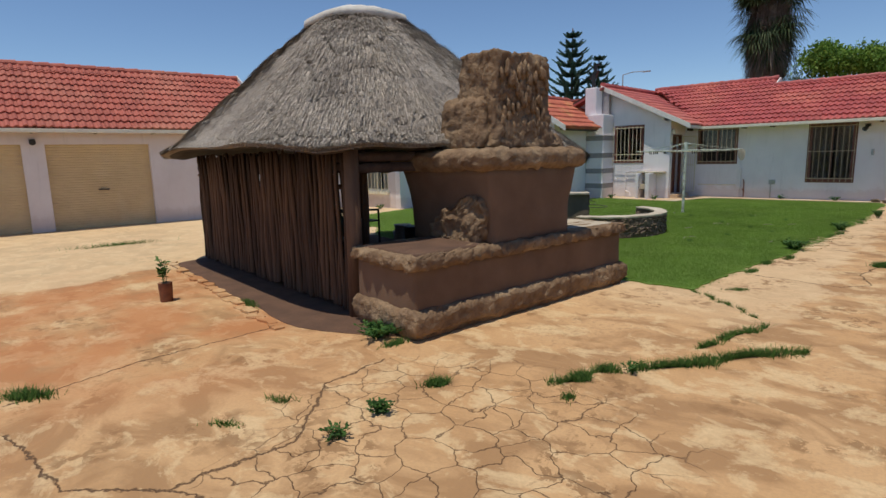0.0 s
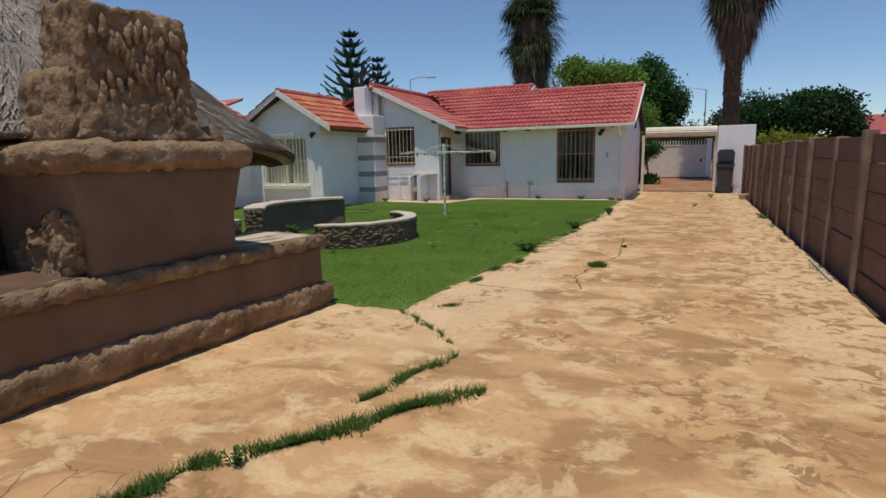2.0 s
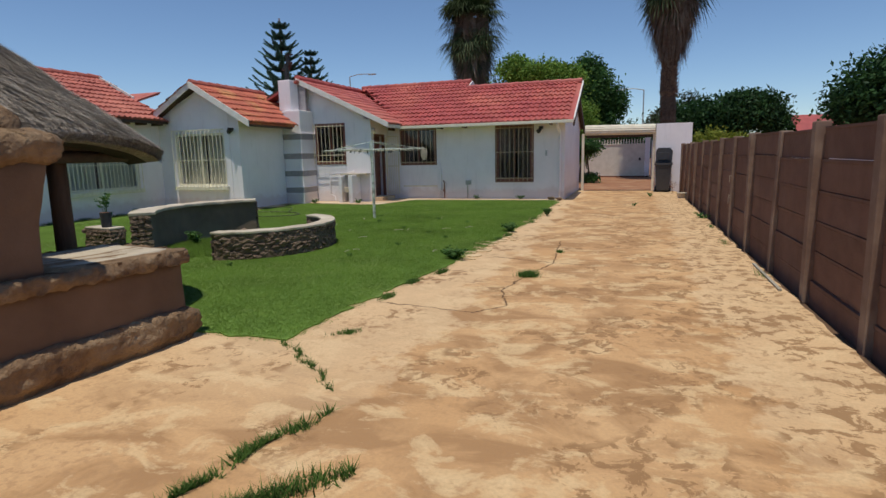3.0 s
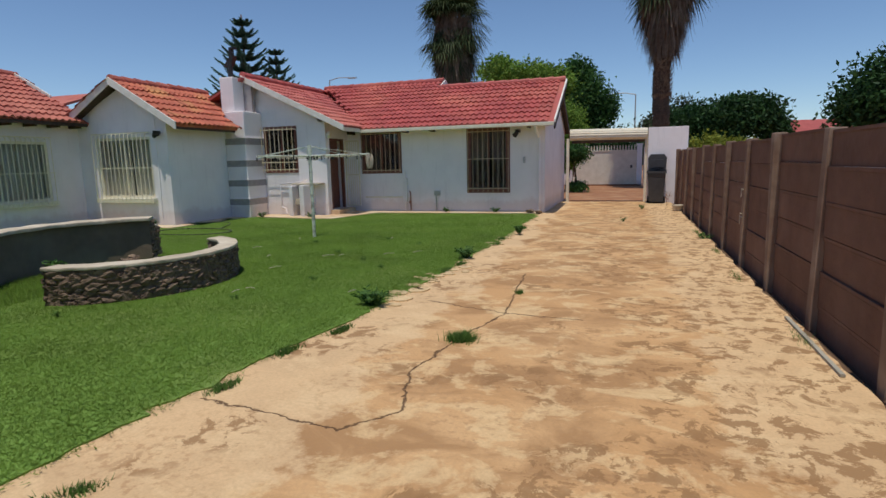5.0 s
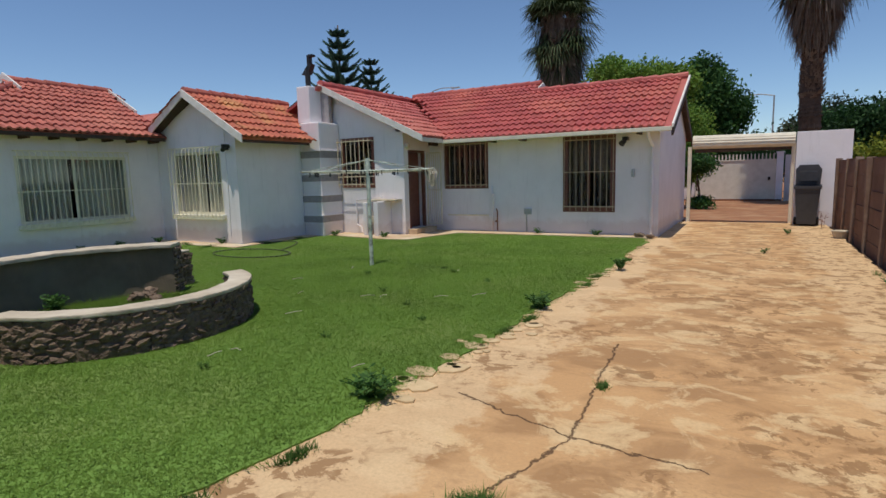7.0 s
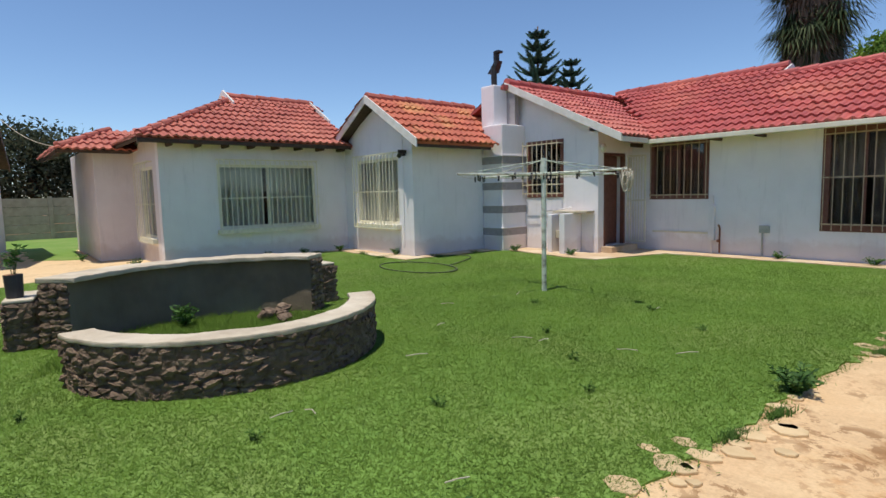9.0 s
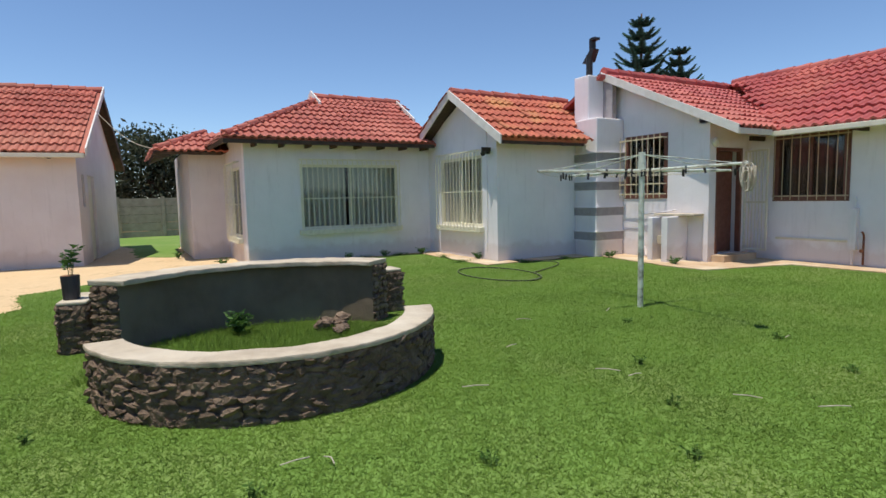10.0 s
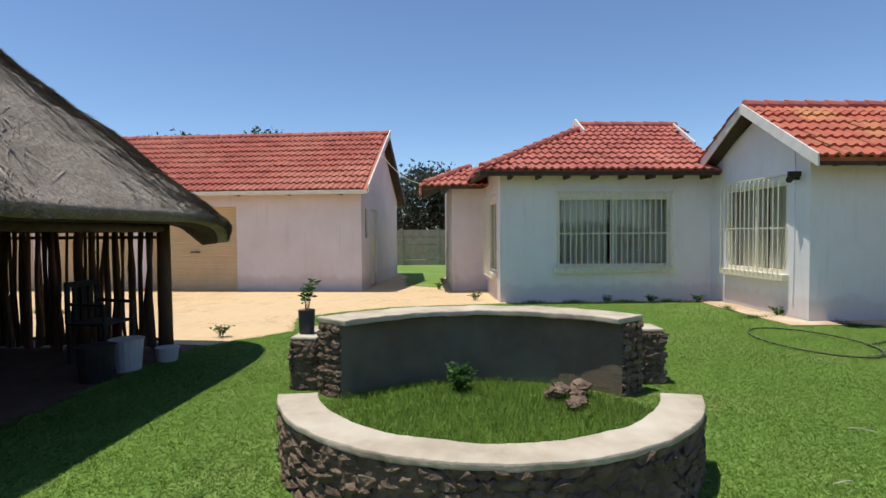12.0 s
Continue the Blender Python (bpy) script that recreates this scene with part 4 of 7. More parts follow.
# garage
garage = thing("garage", "long pinkish-white garage block under a red tiled gable roof", "garage", at=(-15.25, 8.6, 0), turn=-7)
GX, GY0, GY1 = 0.0, -17.2, 0.0
doors = [(-5.44, -3.17), (-8.17, -5.90), (-10.90, -8.63), (-13.63, -11.36)]
bm = bmesh.new()
wall_cells(bm, "y", GX - 0.22, GX, GY0, GY1, -0.05, 2.58, [(a, b, -0.06, 2.1) for a, b in doors])
part("wall", bm, M_PINK, garage)
bm = bmesh.new()
wall_cells(bm, "x", GY1 - 0.22, GY1, -5.3, GX - 0.22, -0.05, 2.5, [(-1.9, -1.1, 0.0, 2.05), (-0.75, -0.45, 1.3, 2.05)])
prism(bm, [(GX, GY1, 2.5), (-5.3, GY1, 2.5), (-2.65, GY1, 4.20)], (0, -0.22, 0))
part("wall", bm, M_PINK, garage)
bm = bmesh.new()
wall_cells(bm, "y", -5.3, -5.1, GY0, GY1 - 0.22, -0.05, 2.5, [])
wall_cells(bm, "x", GY0, GY0 + 0.2, -5.1, GX - 0.22, -0.05, 2.5, [])
part("wall", bm, M_PINK, garage)
slat = None
for a, b in doors:
    bm = bmesh.new()
    bx(bm, GX - 0.145, GX - 0.14, a, b, 0.0, 2.1)
    d = part("roller_door", bm, M_GDOOR, garage, "tan ribbed steel roll-up garage door, closed")
    box_part("door_handle", (GX - 0.10, GX - 0.07, (a + b) / 2 - 0.12, (a + b) / 2 + 0.12, 0.95, 0.98), M_BLACK, d)
    for i in range(34):
        if slat is None:
            bm = bmesh.new()
            prism(bm, [(-0.138, 0, 0.0), (-0.131, 0, 0.010), (-0.128, 0, 0.030), (-0.131, 0, 0.050), (-0.138, 0, 0.060)], (0, b - a, 0))
            o = part("slat", bm, M_GDOOR, d)
            slat = o.data
        else:
            o = new("slat", slat)
            o.parent = d
        o.location = (GX, a, 0.01 + i * 0.0615)
bm = bmesh.new()
cyl(bm, (GX, -5.67, 2.16), (GX + 0.12, -5.67, 2.14), 0.035, 0.07, 10)
bx(bm, GX, GX + 0.03, -5.73, -5.61, 2.1, 2.22)
part("wall_lamp", bm, M_BLACK, garage)
box_part("side_door", (-1.88, -1.12, GY1 - 0.10, GY1 - 0.06, 0.0, 2.04), M_TRIM, garage)
# opaque dark panel: the unlit room behind is painted onto it
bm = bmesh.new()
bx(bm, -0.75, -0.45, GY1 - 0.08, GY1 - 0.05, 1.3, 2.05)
part("side_window", bm, M_ROOMSHADE, garage)
tiled_plane(garage, (0.35, -17.7, 2.47), (0, 1, 0), (-0.855, 0, 0.518), [(0, 0), (17.95, 0), (17.95, 3.51), (0, 3.51)], M_TILEG, "garage", label="faded red roof tiles")
bm = bmesh.new()
prism(bm, [(-2.65, 0.2, 4.25), (-2.65, -17.7, 4.25), (-5.7, -17.7, 2.42), (-5.7, 0.2, 2.42)], (0, 0, 0.06))
part("roof_back", bm, M_TILEG, garage)
bm = bmesh.new()
prism(bm, [(-2.66, 0.002, 4.24), (-2.66, 0.204, 4.24), (-5.72, 0.204, 2.405), (-5.72, 0.002, 2.405)], (0, 0, -0.03))
part("soffit", bm, M_DARKWOOD, garage, "dark timber soffit under the gable verge")
ridge_caps(garage, (-2.65, 0.24, 4.29), (-2.65, -17.7, 4.29), M_TILEG)
bm = bmesh.new()
slope_board(bm, (0.40, 0.255, 2.56), (-2.65, 0.255, 4.42), 0.17, 0.03, (0, 1, 0))
part("barge_board", bm, M_BARGE, garage)
bm = bmesh.new()
slope_board(bm, (-5.75, 0.205, 2.50), (-2.65, 0.205, 4.34), 0.20, 0.03, (0, 1, 0))
part("barge_board", bm, M_DARKWOOD, garage)
box_part("gutter", (0.34, 0.44, -17.7, 0.24, 2.36, 2.45), M_TRIM, garage, bevel=0.01)
for i in range(12):
    y = -0.5 - i * 1.3
    box_part("rafter_end", (0.02, 0.32, y, y + 0.05, 2.36, 2.45), M_DARKWOOD, garage)

# carport beam, pier and gate behind
pier = thing("gate_pier", "tall white plastered wall pier beside the driveway end", "wall")
box_part("wall", (1.45, 2.62, 24.05, 24.27, -0.05, 2.36), M_WHITE, pier, bevel=0.01)
roll = thing("roller_door_box", "cream ribbed rolled-up garage shutter on posts", "shutter")
bm = bmesh.new()
for k in range(9):
    a = -0.4 + k * 0.4
    cyl(bm, (-1.0, 24.35 - 0.17 * math.cos(a), 2.19 + 0.17 * math.sin(a)), (1.43, 24.35 - 0.17 * math.cos(a), 2.16 + 0.17 * math.sin(a)), 0.042, 0.042, 8)
    part("shutter_slat", bm, M_TRIM, roll)
    bm = bmesh.new()
cyl(bm, (-1.0, 24.35, 2.19), (1.43, 24.35, 2.16), 0.16, 0.16, 14)
part("shutter_roll", bm, M_TRIM, roll)
box_part("bottom_rail", (-0.95, 1.40, 24.32, 24.38, 1.93, 2.02), M_DARKWOOD, roll)
box_part("post", (-1.12, -1.03, 24.30, 24.42, -0.05, 2.1), M_TRIM, roll)
box_part("post", (1.36, 1.445, 24.28, 24.42, -0.05, 2.1), M_TRIM, roll)
gate = thing("driveway_gate", "cream steel sliding gate with pointed pickets on top", "gate")
box_part("gate_panel", (-1.9, 1.35, 36.0, 36.05, 0.05, 1.80), M_GATE, gate)
box_part("gate_rail", (-1.9, 1.35, 35.97, 36.08, 1.79, 1.84), M_GATE, gate)
box_part("gate_track", (-3.5, 1.6, 35.9, 36.1, -0.02, 0.05), M_RUST, gate)
pk = None
for i in range(22):
    if pk is None:
        bm = bmesh.new()
        bx(bm, 0, 0.055, 36.0, 36.03, 1.84, 2.04)
        prism(bm, [(0, 36.0, 2.04), (0.055, 36.0, 2.04), (0.027, 36.0, 2.11)], (0, 0.03, 0))
        pk = part("picket", bm, M_GATE, gate)
        pk.location.x = -1.85
    else:
        o = new("picket", pk.data)
        o.parent = gate
        o.location.x = -1.85 + i * 0.146
box_part("gate_lock", (1.05, 1.15, 35.93, 35.99, 0.9, 1.05), M_BLACK, gate)
gp = thing("gate_post", "white gate post with a small cap", "post")
box_part("post", (1.36, 1.62, 35.9, 36.16, -0.05, 2.1), M_WHITE, gp)
box_part("cap", (1.33, 1.65, 35.87, 36.19, 2.102, 2.15), M_WHITE, gp)
bw = thing("yard_wall", "plain plastered boundary wall beside the gate", "wall")
box_part("wall", (-9.0, -1.95, 36.2, 36.4, -0.05, 2.0), M_PINK, bw)
bw = thing("yard_wall", "plain plastered boundary wall beyond the pier", "wall")
box_part("wall", (1.7, 9.0, 36.2, 36.4, -0.05, 2.0), M_PINK, bw)

# wheelie bin
b = thing("wheelie_bin", "dark grey plastic wheelie bin, lid open against the white pier", "bin", at=(1.72, 23.72, 0), turn=-4)
bm = bmesh.new()
lo = [(-0.20, -0.24, 0.06), (0.20, -0.24, 0.06), (0.20, 0.20, 0.06), (-0.20, 0.20, 0.06)]
hi = [(-0.27, -0.30, 0.98), (0.27, -0.30, 0.98), (0.27, 0.24, 0.98), (-0.27, 0.24, 0.98)]
vs = [bm.verts.new(v) for v in lo + hi]
for q in ((3, 2, 1, 0), (0, 1, 5, 4), (1, 2, 6, 5), (2, 3, 7, 6), (3, 0, 4, 7)):
    bm.faces.new([vs[i] for i in q])
bx(bm, -0.29, 0.29, -0.32, -0.27, 0.93, 1.0)
bx(bm, -0.29, 0.29, 0.20, 0.26, 0.93, 1.02)
bx(bm, -0.29, -0.25, -0.27, 0.20, 0.93, 1.0)
bx(bm, 0.25, 0.29, -0.27, 0.20, 0.93, 1.0)
part("body", bm, M_BIN, b)
bm = bmesh.new()
prism(bm, [(-0.26, 0.20, 1.02), (0.26, 0.20, 1.02), (0.28, 0.20, 1.40), (0.20, 0.20, 1.52), (-0.20, 0.20, 1.52), (-0.28, 0.20, 1.40)], (0, 0.05, 0))
prism(bm, [(-0.19, 0.17, 1.10), (0.19, 0.17, 1.10), (0.19, 0.17, 1.36), (-0.19, 0.17, 1.36)], (0, 0.03, 0))
part("lid", bm, M_BIN, b, bevel=0.012)
for sx in (-0.27, 0.21):
    bm = bmesh.new()
    cyl(bm, (sx, 0.22, 0.10), (sx + 0.06, 0.22, 0.10), 0.10, 0.10, 14)
    part("wheel", bm, M_BLACK, b)
bs = thing("basin", "small pale enamel basin on the slab beside the fence", "basin", at=(2.15, 21.0, 0))
bm = bmesh.new()
cyl(bm, (0, 0, 0.0), (0, 0, 0.14), 0.12, 0.17, 16)
cyl(bm, (0, 0, 0.142), (0, 0, 0.155), 0.18, 0.18, 16)
part("bowl", bm, M_COPING, bs)

# fence along the driveway
fence = thing("fence", "brown-painted precast concrete panel fence along the driveway", "fence")
pm, sm, tm = None, None, None
rng = np.random.default_rng(5)
FX, STEP = 2.30, 1.46
y0 = 23.49 - 18 * STEP
for i in range(19):
    y = y0 + i * STEP
    if y < -4:
        continue
    if pm is None:
        bm = bmesh.new()
        bx(bm, -0.055, 0.075, -0.06, 0.06, -0.08, 1.64)
        o = part("post", bm, M_FENCEPOST, fence, "faded brown post", bevel=0.012)
        pm = o.data
        bm = bmesh.new()
        bx(bm, 0.0, 0.045, 0.064, STEP - 0.064, 0.004, 0.286)
        bx(bm, -0.006, 0.0, 0.064, STEP - 0.064, 0.256, 0.286)
        s = part("panel", bm, M_FENCE, fence, bevel=0.006)
        sm = s.data
        bpy.data.objects.remove(s)
    else:
        o = new("post", pm)
        o.parent = fence
        tagged(o, "faded brown post")
    o.location = (FX + rng.normal(0, 0.006), y, rng.normal(0.0, 0.012))
    o.rotation_euler = (rng.normal(0, 0.006), rng.normal(0, 0.010), 0)
    dz = rng.normal(0, 0.012)
    if i < 18:
        for k in range(6):
            s = new("panel", sm)
            s.parent = fence
            s.location = (FX + 0.002 + rng.normal(0, 0.005), y, -0.10 + k * 0.285 + dz)
            s.rotation_euler = (rng.normal(0, 0.002), rng.normal(0, 0.012), 0)
pl = thing("plank", "thin grey timber batten lying at the fence foot", "timber")
bm = bmesh.new()
prism(bm, [(2.10, 9.1, 0.004), (2.13, 9.1, 0.004), (2.15, 10.5, 0.004), (2.12, 10.5, 0.004)], (0, 0, 0.018))
part("batten", bm, M_GREYFENCE, pl)

# grey fence in the gap beside the garage
gf = thing("rear_fence", "grey precast concrete fence at the back of the plot", "fence")
for i in range(5):
    y = 6.0 + i * 1.6
    box_part("post", (-26.05, -25.9, y - 0.07, y + 0.07, -0.1, 1.62), M_GREYFENCE, gf)
    for k in range(5):
        box_part("panel", (-26.0, -25.95, y + 0.075, y + 1.525, -0.08 + k * 0.33, 0.24 + k * 0.33), M_GREYFENCE, gf)

# thatched shelter and mud braai, in a frame turned a little
HUT = pose(-3.09, 3.17, 0, 0, 0, -6)
hut = new("thatched_shelter")
hut.matrix_world = HUT
tagged(hut, "open shelter of brown poles under a grey thatched roof", "shelter")


def noisy_loft(rings, name, mat, parent, amp, freq, seed, closed=True, label="", sub=1, kind=""):
    """Skin over rings of points, roughened by noise."""
    verts, faces = [], []
    n = len(rings[0])
    for ring in rings:
        for p in ring:
            v = Vector(p)
            d = noise.noise_vector(v * freq + Vector((seed, 0, 0))) * amp + noise.noise_vector(v * freq * 2.7 + Vector((0, seed, 0))) * amp * 0.5
            d += noise.noise_vector(v * freq * 6.1 + Vector((0, 0, seed))) * amp * 0.6
            verts.append(v + d)
    for r in range(len(rings) - 1):
        for i in range(n):
            j = (i + 1) % n
            faces.append((r * n + i, r * n + j, (r + 1) * n + j, (r + 1) * n + i))
    faces.append(tuple(range(n))[::-1])
    faces.append(tuple(range((len(rings) - 1) * n, len(rings) * n)))
    me = mesh_from(name, verts, faces, mat, True)
    return part(name, me, None, parent, label, kind)


def rect_ring(x0, x1, y0, y1, z, step=0.07, r=0.06):
    """Closed ring of points round a rectangle with rounded corners."""
    pts = []
    for cx, cy, a0 in ((x1 - r, y1 - r, 0), (x0 + r, y1 - r, 90), (x0 + r, y0 + r, 180), (x1 - r, y0 + r, 270)):
        for k in range(5):
            a = radians(a0 + k * 22.5)
            pts.append((cx + r * math.cos(a), cy + r * math.sin(a), z))
    out = []
    nx, ny = max(2, int((x1 - x0) / step)), max(2, int((y1 - y0) / step))
    for k in range(4):
        seg = pts[k * 5:(k + 1) * 5]
        out += seg
        a, b = Vector(seg[-1]), Vector(pts[((k + 1) * 5) % 20])
        m = nx if k in (0, 2) else ny
        out += [tuple(a.lerp(b, i / m)) for i in range(1, m)]
    return out


def mud_block(name, levels, mat, parent, amp=0.02, freq=5, seed=0.0, step=0.07, dz=0.07, r=0.035, label=""):
    """A mud mass from levels (z, x0, x1, y0, y1), filled in between."""
    rings = []
    for (za, *a), (zb, *b) in zip(levels[:-1], levels[1:]):
        m = max(1, int(abs(zb - za) / dz))
        for i in range(m):
            t = i / m
            rings.append((za + (zb - za) * t, *[p + (q - p) * t for p, q in zip(a, b)]))
    rings.append(levels[-1])
    # same count of points in each ring: fix the steps by the first
    x0, x1, y0, y1 = levels[0][1:]
    nx, ny = max(2, int((x1 - x0) / step)), max(2, int((y1 - y0) / step))
    out = []
    for z, x0, x1, y0, y1 in rings:
        pts = []
        cs = ((x1 - r, y1 - r, 0), (x0 + r, y1 - r, 90), (x0 + r, y0 + r, 180), (x1 - r, y0 + r, 270))
        arcs = [[(cx + r * math.cos(radians(a0 + k * 30)), cy + r * math.sin(radians(a0 + k * 30)), z) for k in range(4)] for cx, cy, a0 in cs]
        for k in range(4):
            pts += arcs[k]
            a, b = Vector(arcs[k][-1]), Vector(arcs[(k + 1) % 4][0])
            m = nx if k % 2 == 0 else ny
            pts += [tuple(a.lerp(b, i / m)) for i in range(1, m)]
        out.append(pts)
    # close the top with shrinking rings
    x0, x1, y0, y1 = levels[-1][1:]
    cx, cy = (x0 + x1) / 2, (y0 + y1) / 2
    last = out[-1]
    for f in (0.9, 0.6, 0.3, 0.05):
        out.append([(cx + (p[0] - cx) * f, cy + (p[1] - cy) * f, p[2] + 0.004) for p in last])
    return noisy_loft(out, name, mat, parent, amp, freq, seed, label=label)


# braai
braai = new("mud_braai")
braai.matrix_world = HUT
tagged(braai, "brown mud-plastered outdoor fireplace with a long counter and chimney", "fireplace")
mud_block("base_ledge", [(-0.08, -0.95, -0.02, 0.0, 3.20), (0.03, -0.96, 0.0, -0.02, 3.22), (0.08, -0.99, 0.04, -0.06, 3.26), (0.22, -0.99, 0.045, -0.065, 3.26), (0.265, -0.96, 0.005, -0.03, 3.20)], M_MUDROUGH, braai, 0.026, 7, 1, 0.03, 0.025)
mud_block("counter_body", [(0.18, -0.94, -0.02, 0.0, 3.18), (0.66, -0.94, -0.02, 0.0, 3.18)], M_MUD, braai, 0.010, 3, 2, 0.09, 0.08)
mud_block("counter_top", [(0.625, -0.99, 0.02, -0.05, 3.23), (0.68, -1.0, 0.035, -0.06, 3.24), (0.735, -0.98, 0.015, -0.04, 3.21)], M_MUDROUGH, braai, 0.026, 11, 3, 0.028, 0.022, label="rough sun-bleached mud edge")
mud_block("counter_slab", [(0.715, -0.90, -0.06, 0.05, 0.92), (0.745, -0.90, -0.06, 0.05, 0.92)], M_FLOOR, braai, 0.006, 4, 4, 0.1, 0.03, label="smooth dark counter surface")
mud_block("counter_slab", [(0.715, -0.90, -0.10, 2.30, 3.12), (0.745, -0.90, -0.10, 2.30, 3.12)], M_COPING, braai, 0.006, 4, 4, 0.1, 0.03, label="dusty concrete counter surface")
mud_block("firebox", [(0.70, -1.30, -0.035, 0.98, 2.16), (1.10, -1.30, -0.04, 0.96, 2.18), (1.48, -1.36, -0.01, 0.88, 2.26)], M_MUD, braai, 0.014, 3, 5, 0.08, 0.08)
mud_block("rough_patch", [(0.72, -0.86, -0.16, 0.90, 1.30), (0.86, -0.90, -0.09, 0.89, 1.30), (1.02, -0.72, -0.09, 0.89, 1.30), (1.16, -0.36, -0.11, 0.90, 1.30), (1.20, -0.30, -0.16, 0.93, 1.30)], M_MUDROUGH, braai, 0.036, 10, 6, 0.022, 0.020, label="torn straw mud patch")
mud_block("mantel", [(1.44, -1.40, 0.0, 0.86, 2.27), (1.49, -1.46, 0.06, 0.80, 2.33), (1.58, -1.46, 0.07, 0.79, 2.34), (1.62, -1.42, 0.045, 0.82, 2.31), (1.65, -1.20, -0.02, 0.95, 2.20)], M_MUDROUGH, braai, 0.024, 10, 7, 0.03, 0.022, label="rough overhanging mud mantel")
mud_block("mud_lump", [(1.63, -0.62, -0.14, 1.98, 2.22), (1.72, -0.60, -0.16, 1.96, 2.20), (1.78, -0.55, -0.20, 1.94, 2.14)], M_MUDROUGH, braai, 0.03, 10, 12, 0.028, 0.028)
mud_block("chimney", [(1.66, -0.86, -0.09, 1.05, 2.06), (1.74, -0.80, -0.11, 1.09, 1.98), (2.0, -0.77, -0.13, 1.11, 1.95), (2.04, -0.72, -0.14, 1.12, 1.94), (2.3, -0.67, -0.14, 1.13, 1.94), (2.57, -0.64, -0.14, 1.14, 1.93)], M_MUDROUGH, braai, 0.026, 10, 8, 0.025, 0.025, label="rough straw-mud chimney with finger marks")
mud_block("mud_step", [(1.66, -0.84, -0.22, 1.00, 1.4), (1.78, -0.84, -0.20, 1.01, 1.4), (2.10, -0.82, -0.24, 1.04, 1.4), (2.16, -0.74, -0.30, 1.09, 1.4)], M_MUDROUGH, braai, 0.028, 10, 9, 0.028, 0.028)
# finger marks: shallow ridges on the chimney face
bm = bmesh.new()
rng = np.random.default_rng(9)
for i in range(64):
    y, z = rng.uniform(1.20, 1.88), rng.uniform(1.78, 2.46)
    mtx = Matrix.Translation((-0.125, y, z)) @ Matrix.Rotation(rng.normal(0, 0.12), 4, "X") @ Matrix.Diagonal((0.026, 0.028, 0.075, 1))
    bmesh.ops.create_icosphere(bm, subdivisions=1, radius=1.0, matrix=mtx)
part("finger_relief", bm, M_MUDROUGH, braai, kind="stuff", smooth=True)

# roof: superelliptic plan in the turned frame
AC, BC, AR, BR = -3.48, 1.72, 2.78, 2.32
prof = [(0.998, 1.650), (1.012, 1.668), (0.945, 1.79), (0.812, 2.10), (0.672, 2.45), (0.530, 2.80), (0.405, 3.10), (0.305, 3.34), (0.23, 3.465), (0.17, 3.515)]


def eave_xy(a, k):
    e = 2.0 / (2.0 + 3.4 * (0.30 + 0.70 * k * k))
    c, s = math.cos(a), math.sin(a)
    return AC + AR * k * math.copysign(abs(c) ** e, c), BC + BR * (0.89 + 0.16 * k if s > 0 else 1.0) * k * math.copysign(abs(s) ** e, s)


def roof_point(a, t):
    """Point on the thatch: a round the plan, t from the eave (0) to the top (1)."""
    f = t * (len(prof) - 1)
    i = min(int(f), len(prof) - 2)
    k = prof[i][0] + (prof[i + 1][0] - prof[i][0]) * (f - i)
    z = prof[i][1] + (prof[i + 1][1] - prof[i][1]) * (f - i)
    x, y = eave_xy(a, k)
    # the corners of the eave hang lower
    corner = 0.08 if y < BC else (0.26 if x < AC else 0.09)
    z -= (corner * (math.sin(2 * a) ** 4) + 0.045 * (y - BC)) * max(0, 1 - t * 2.5)
    n = noise.noise(Vector((x * 1.2, y * 1.2, z * 1.2))) * 0.05
    lay = (t * 6.5 + 0.9 * noise.noise(Vector((x * 1.6, y * 1.6, 3)))) % 1.0
    n += 0.055 * lay * min(1, max(0, t - 0.03) * 7) * (1 if t < 0.95 else 0)
    return Vector((x, y, z + n))


NA, NT = 120, 46
verts = [roof_point(2 * math.pi * i / NA, j / NT) for j in range(NT + 1) for i in range(NA)]
faces = [(j * NA + i, j * NA + (i + 1) % NA, (j + 1) * NA + (i + 1) % NA, (j + 1) * NA + i) for j in range(NT) for i in range(NA)]
k0 = len(verts)
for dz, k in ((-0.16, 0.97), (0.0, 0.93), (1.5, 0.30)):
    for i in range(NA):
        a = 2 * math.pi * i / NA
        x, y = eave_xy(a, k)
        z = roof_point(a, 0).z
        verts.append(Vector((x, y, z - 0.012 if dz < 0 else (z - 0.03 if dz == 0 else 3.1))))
for r in range(3):
    lo = 0 if r == 0 else k0 + (r - 1) * NA
    hi = k0 + r * NA
    for i in range(NA):
        faces.append((lo + (i + 1) % NA, lo + i, hi + i, hi + (i + 1) % NA))
me = mesh_from("thatch", verts[:k0 + NA], faces[:-2 * NA], M_THATCH, True)
part("thatch", me, None, hut, "weathered grey grass thatch")
# lower faces split off so the roof's shade can be painted on them
me = mesh_from("thatch_lining", verts[k0:], [tuple(i - k0 for i in f) for f in faces[-2 * NA:]], M_THATCHSHADE, True)
part("thatch_lining", me, None, hut, "underside of the thatch, shade put into its dark colour")
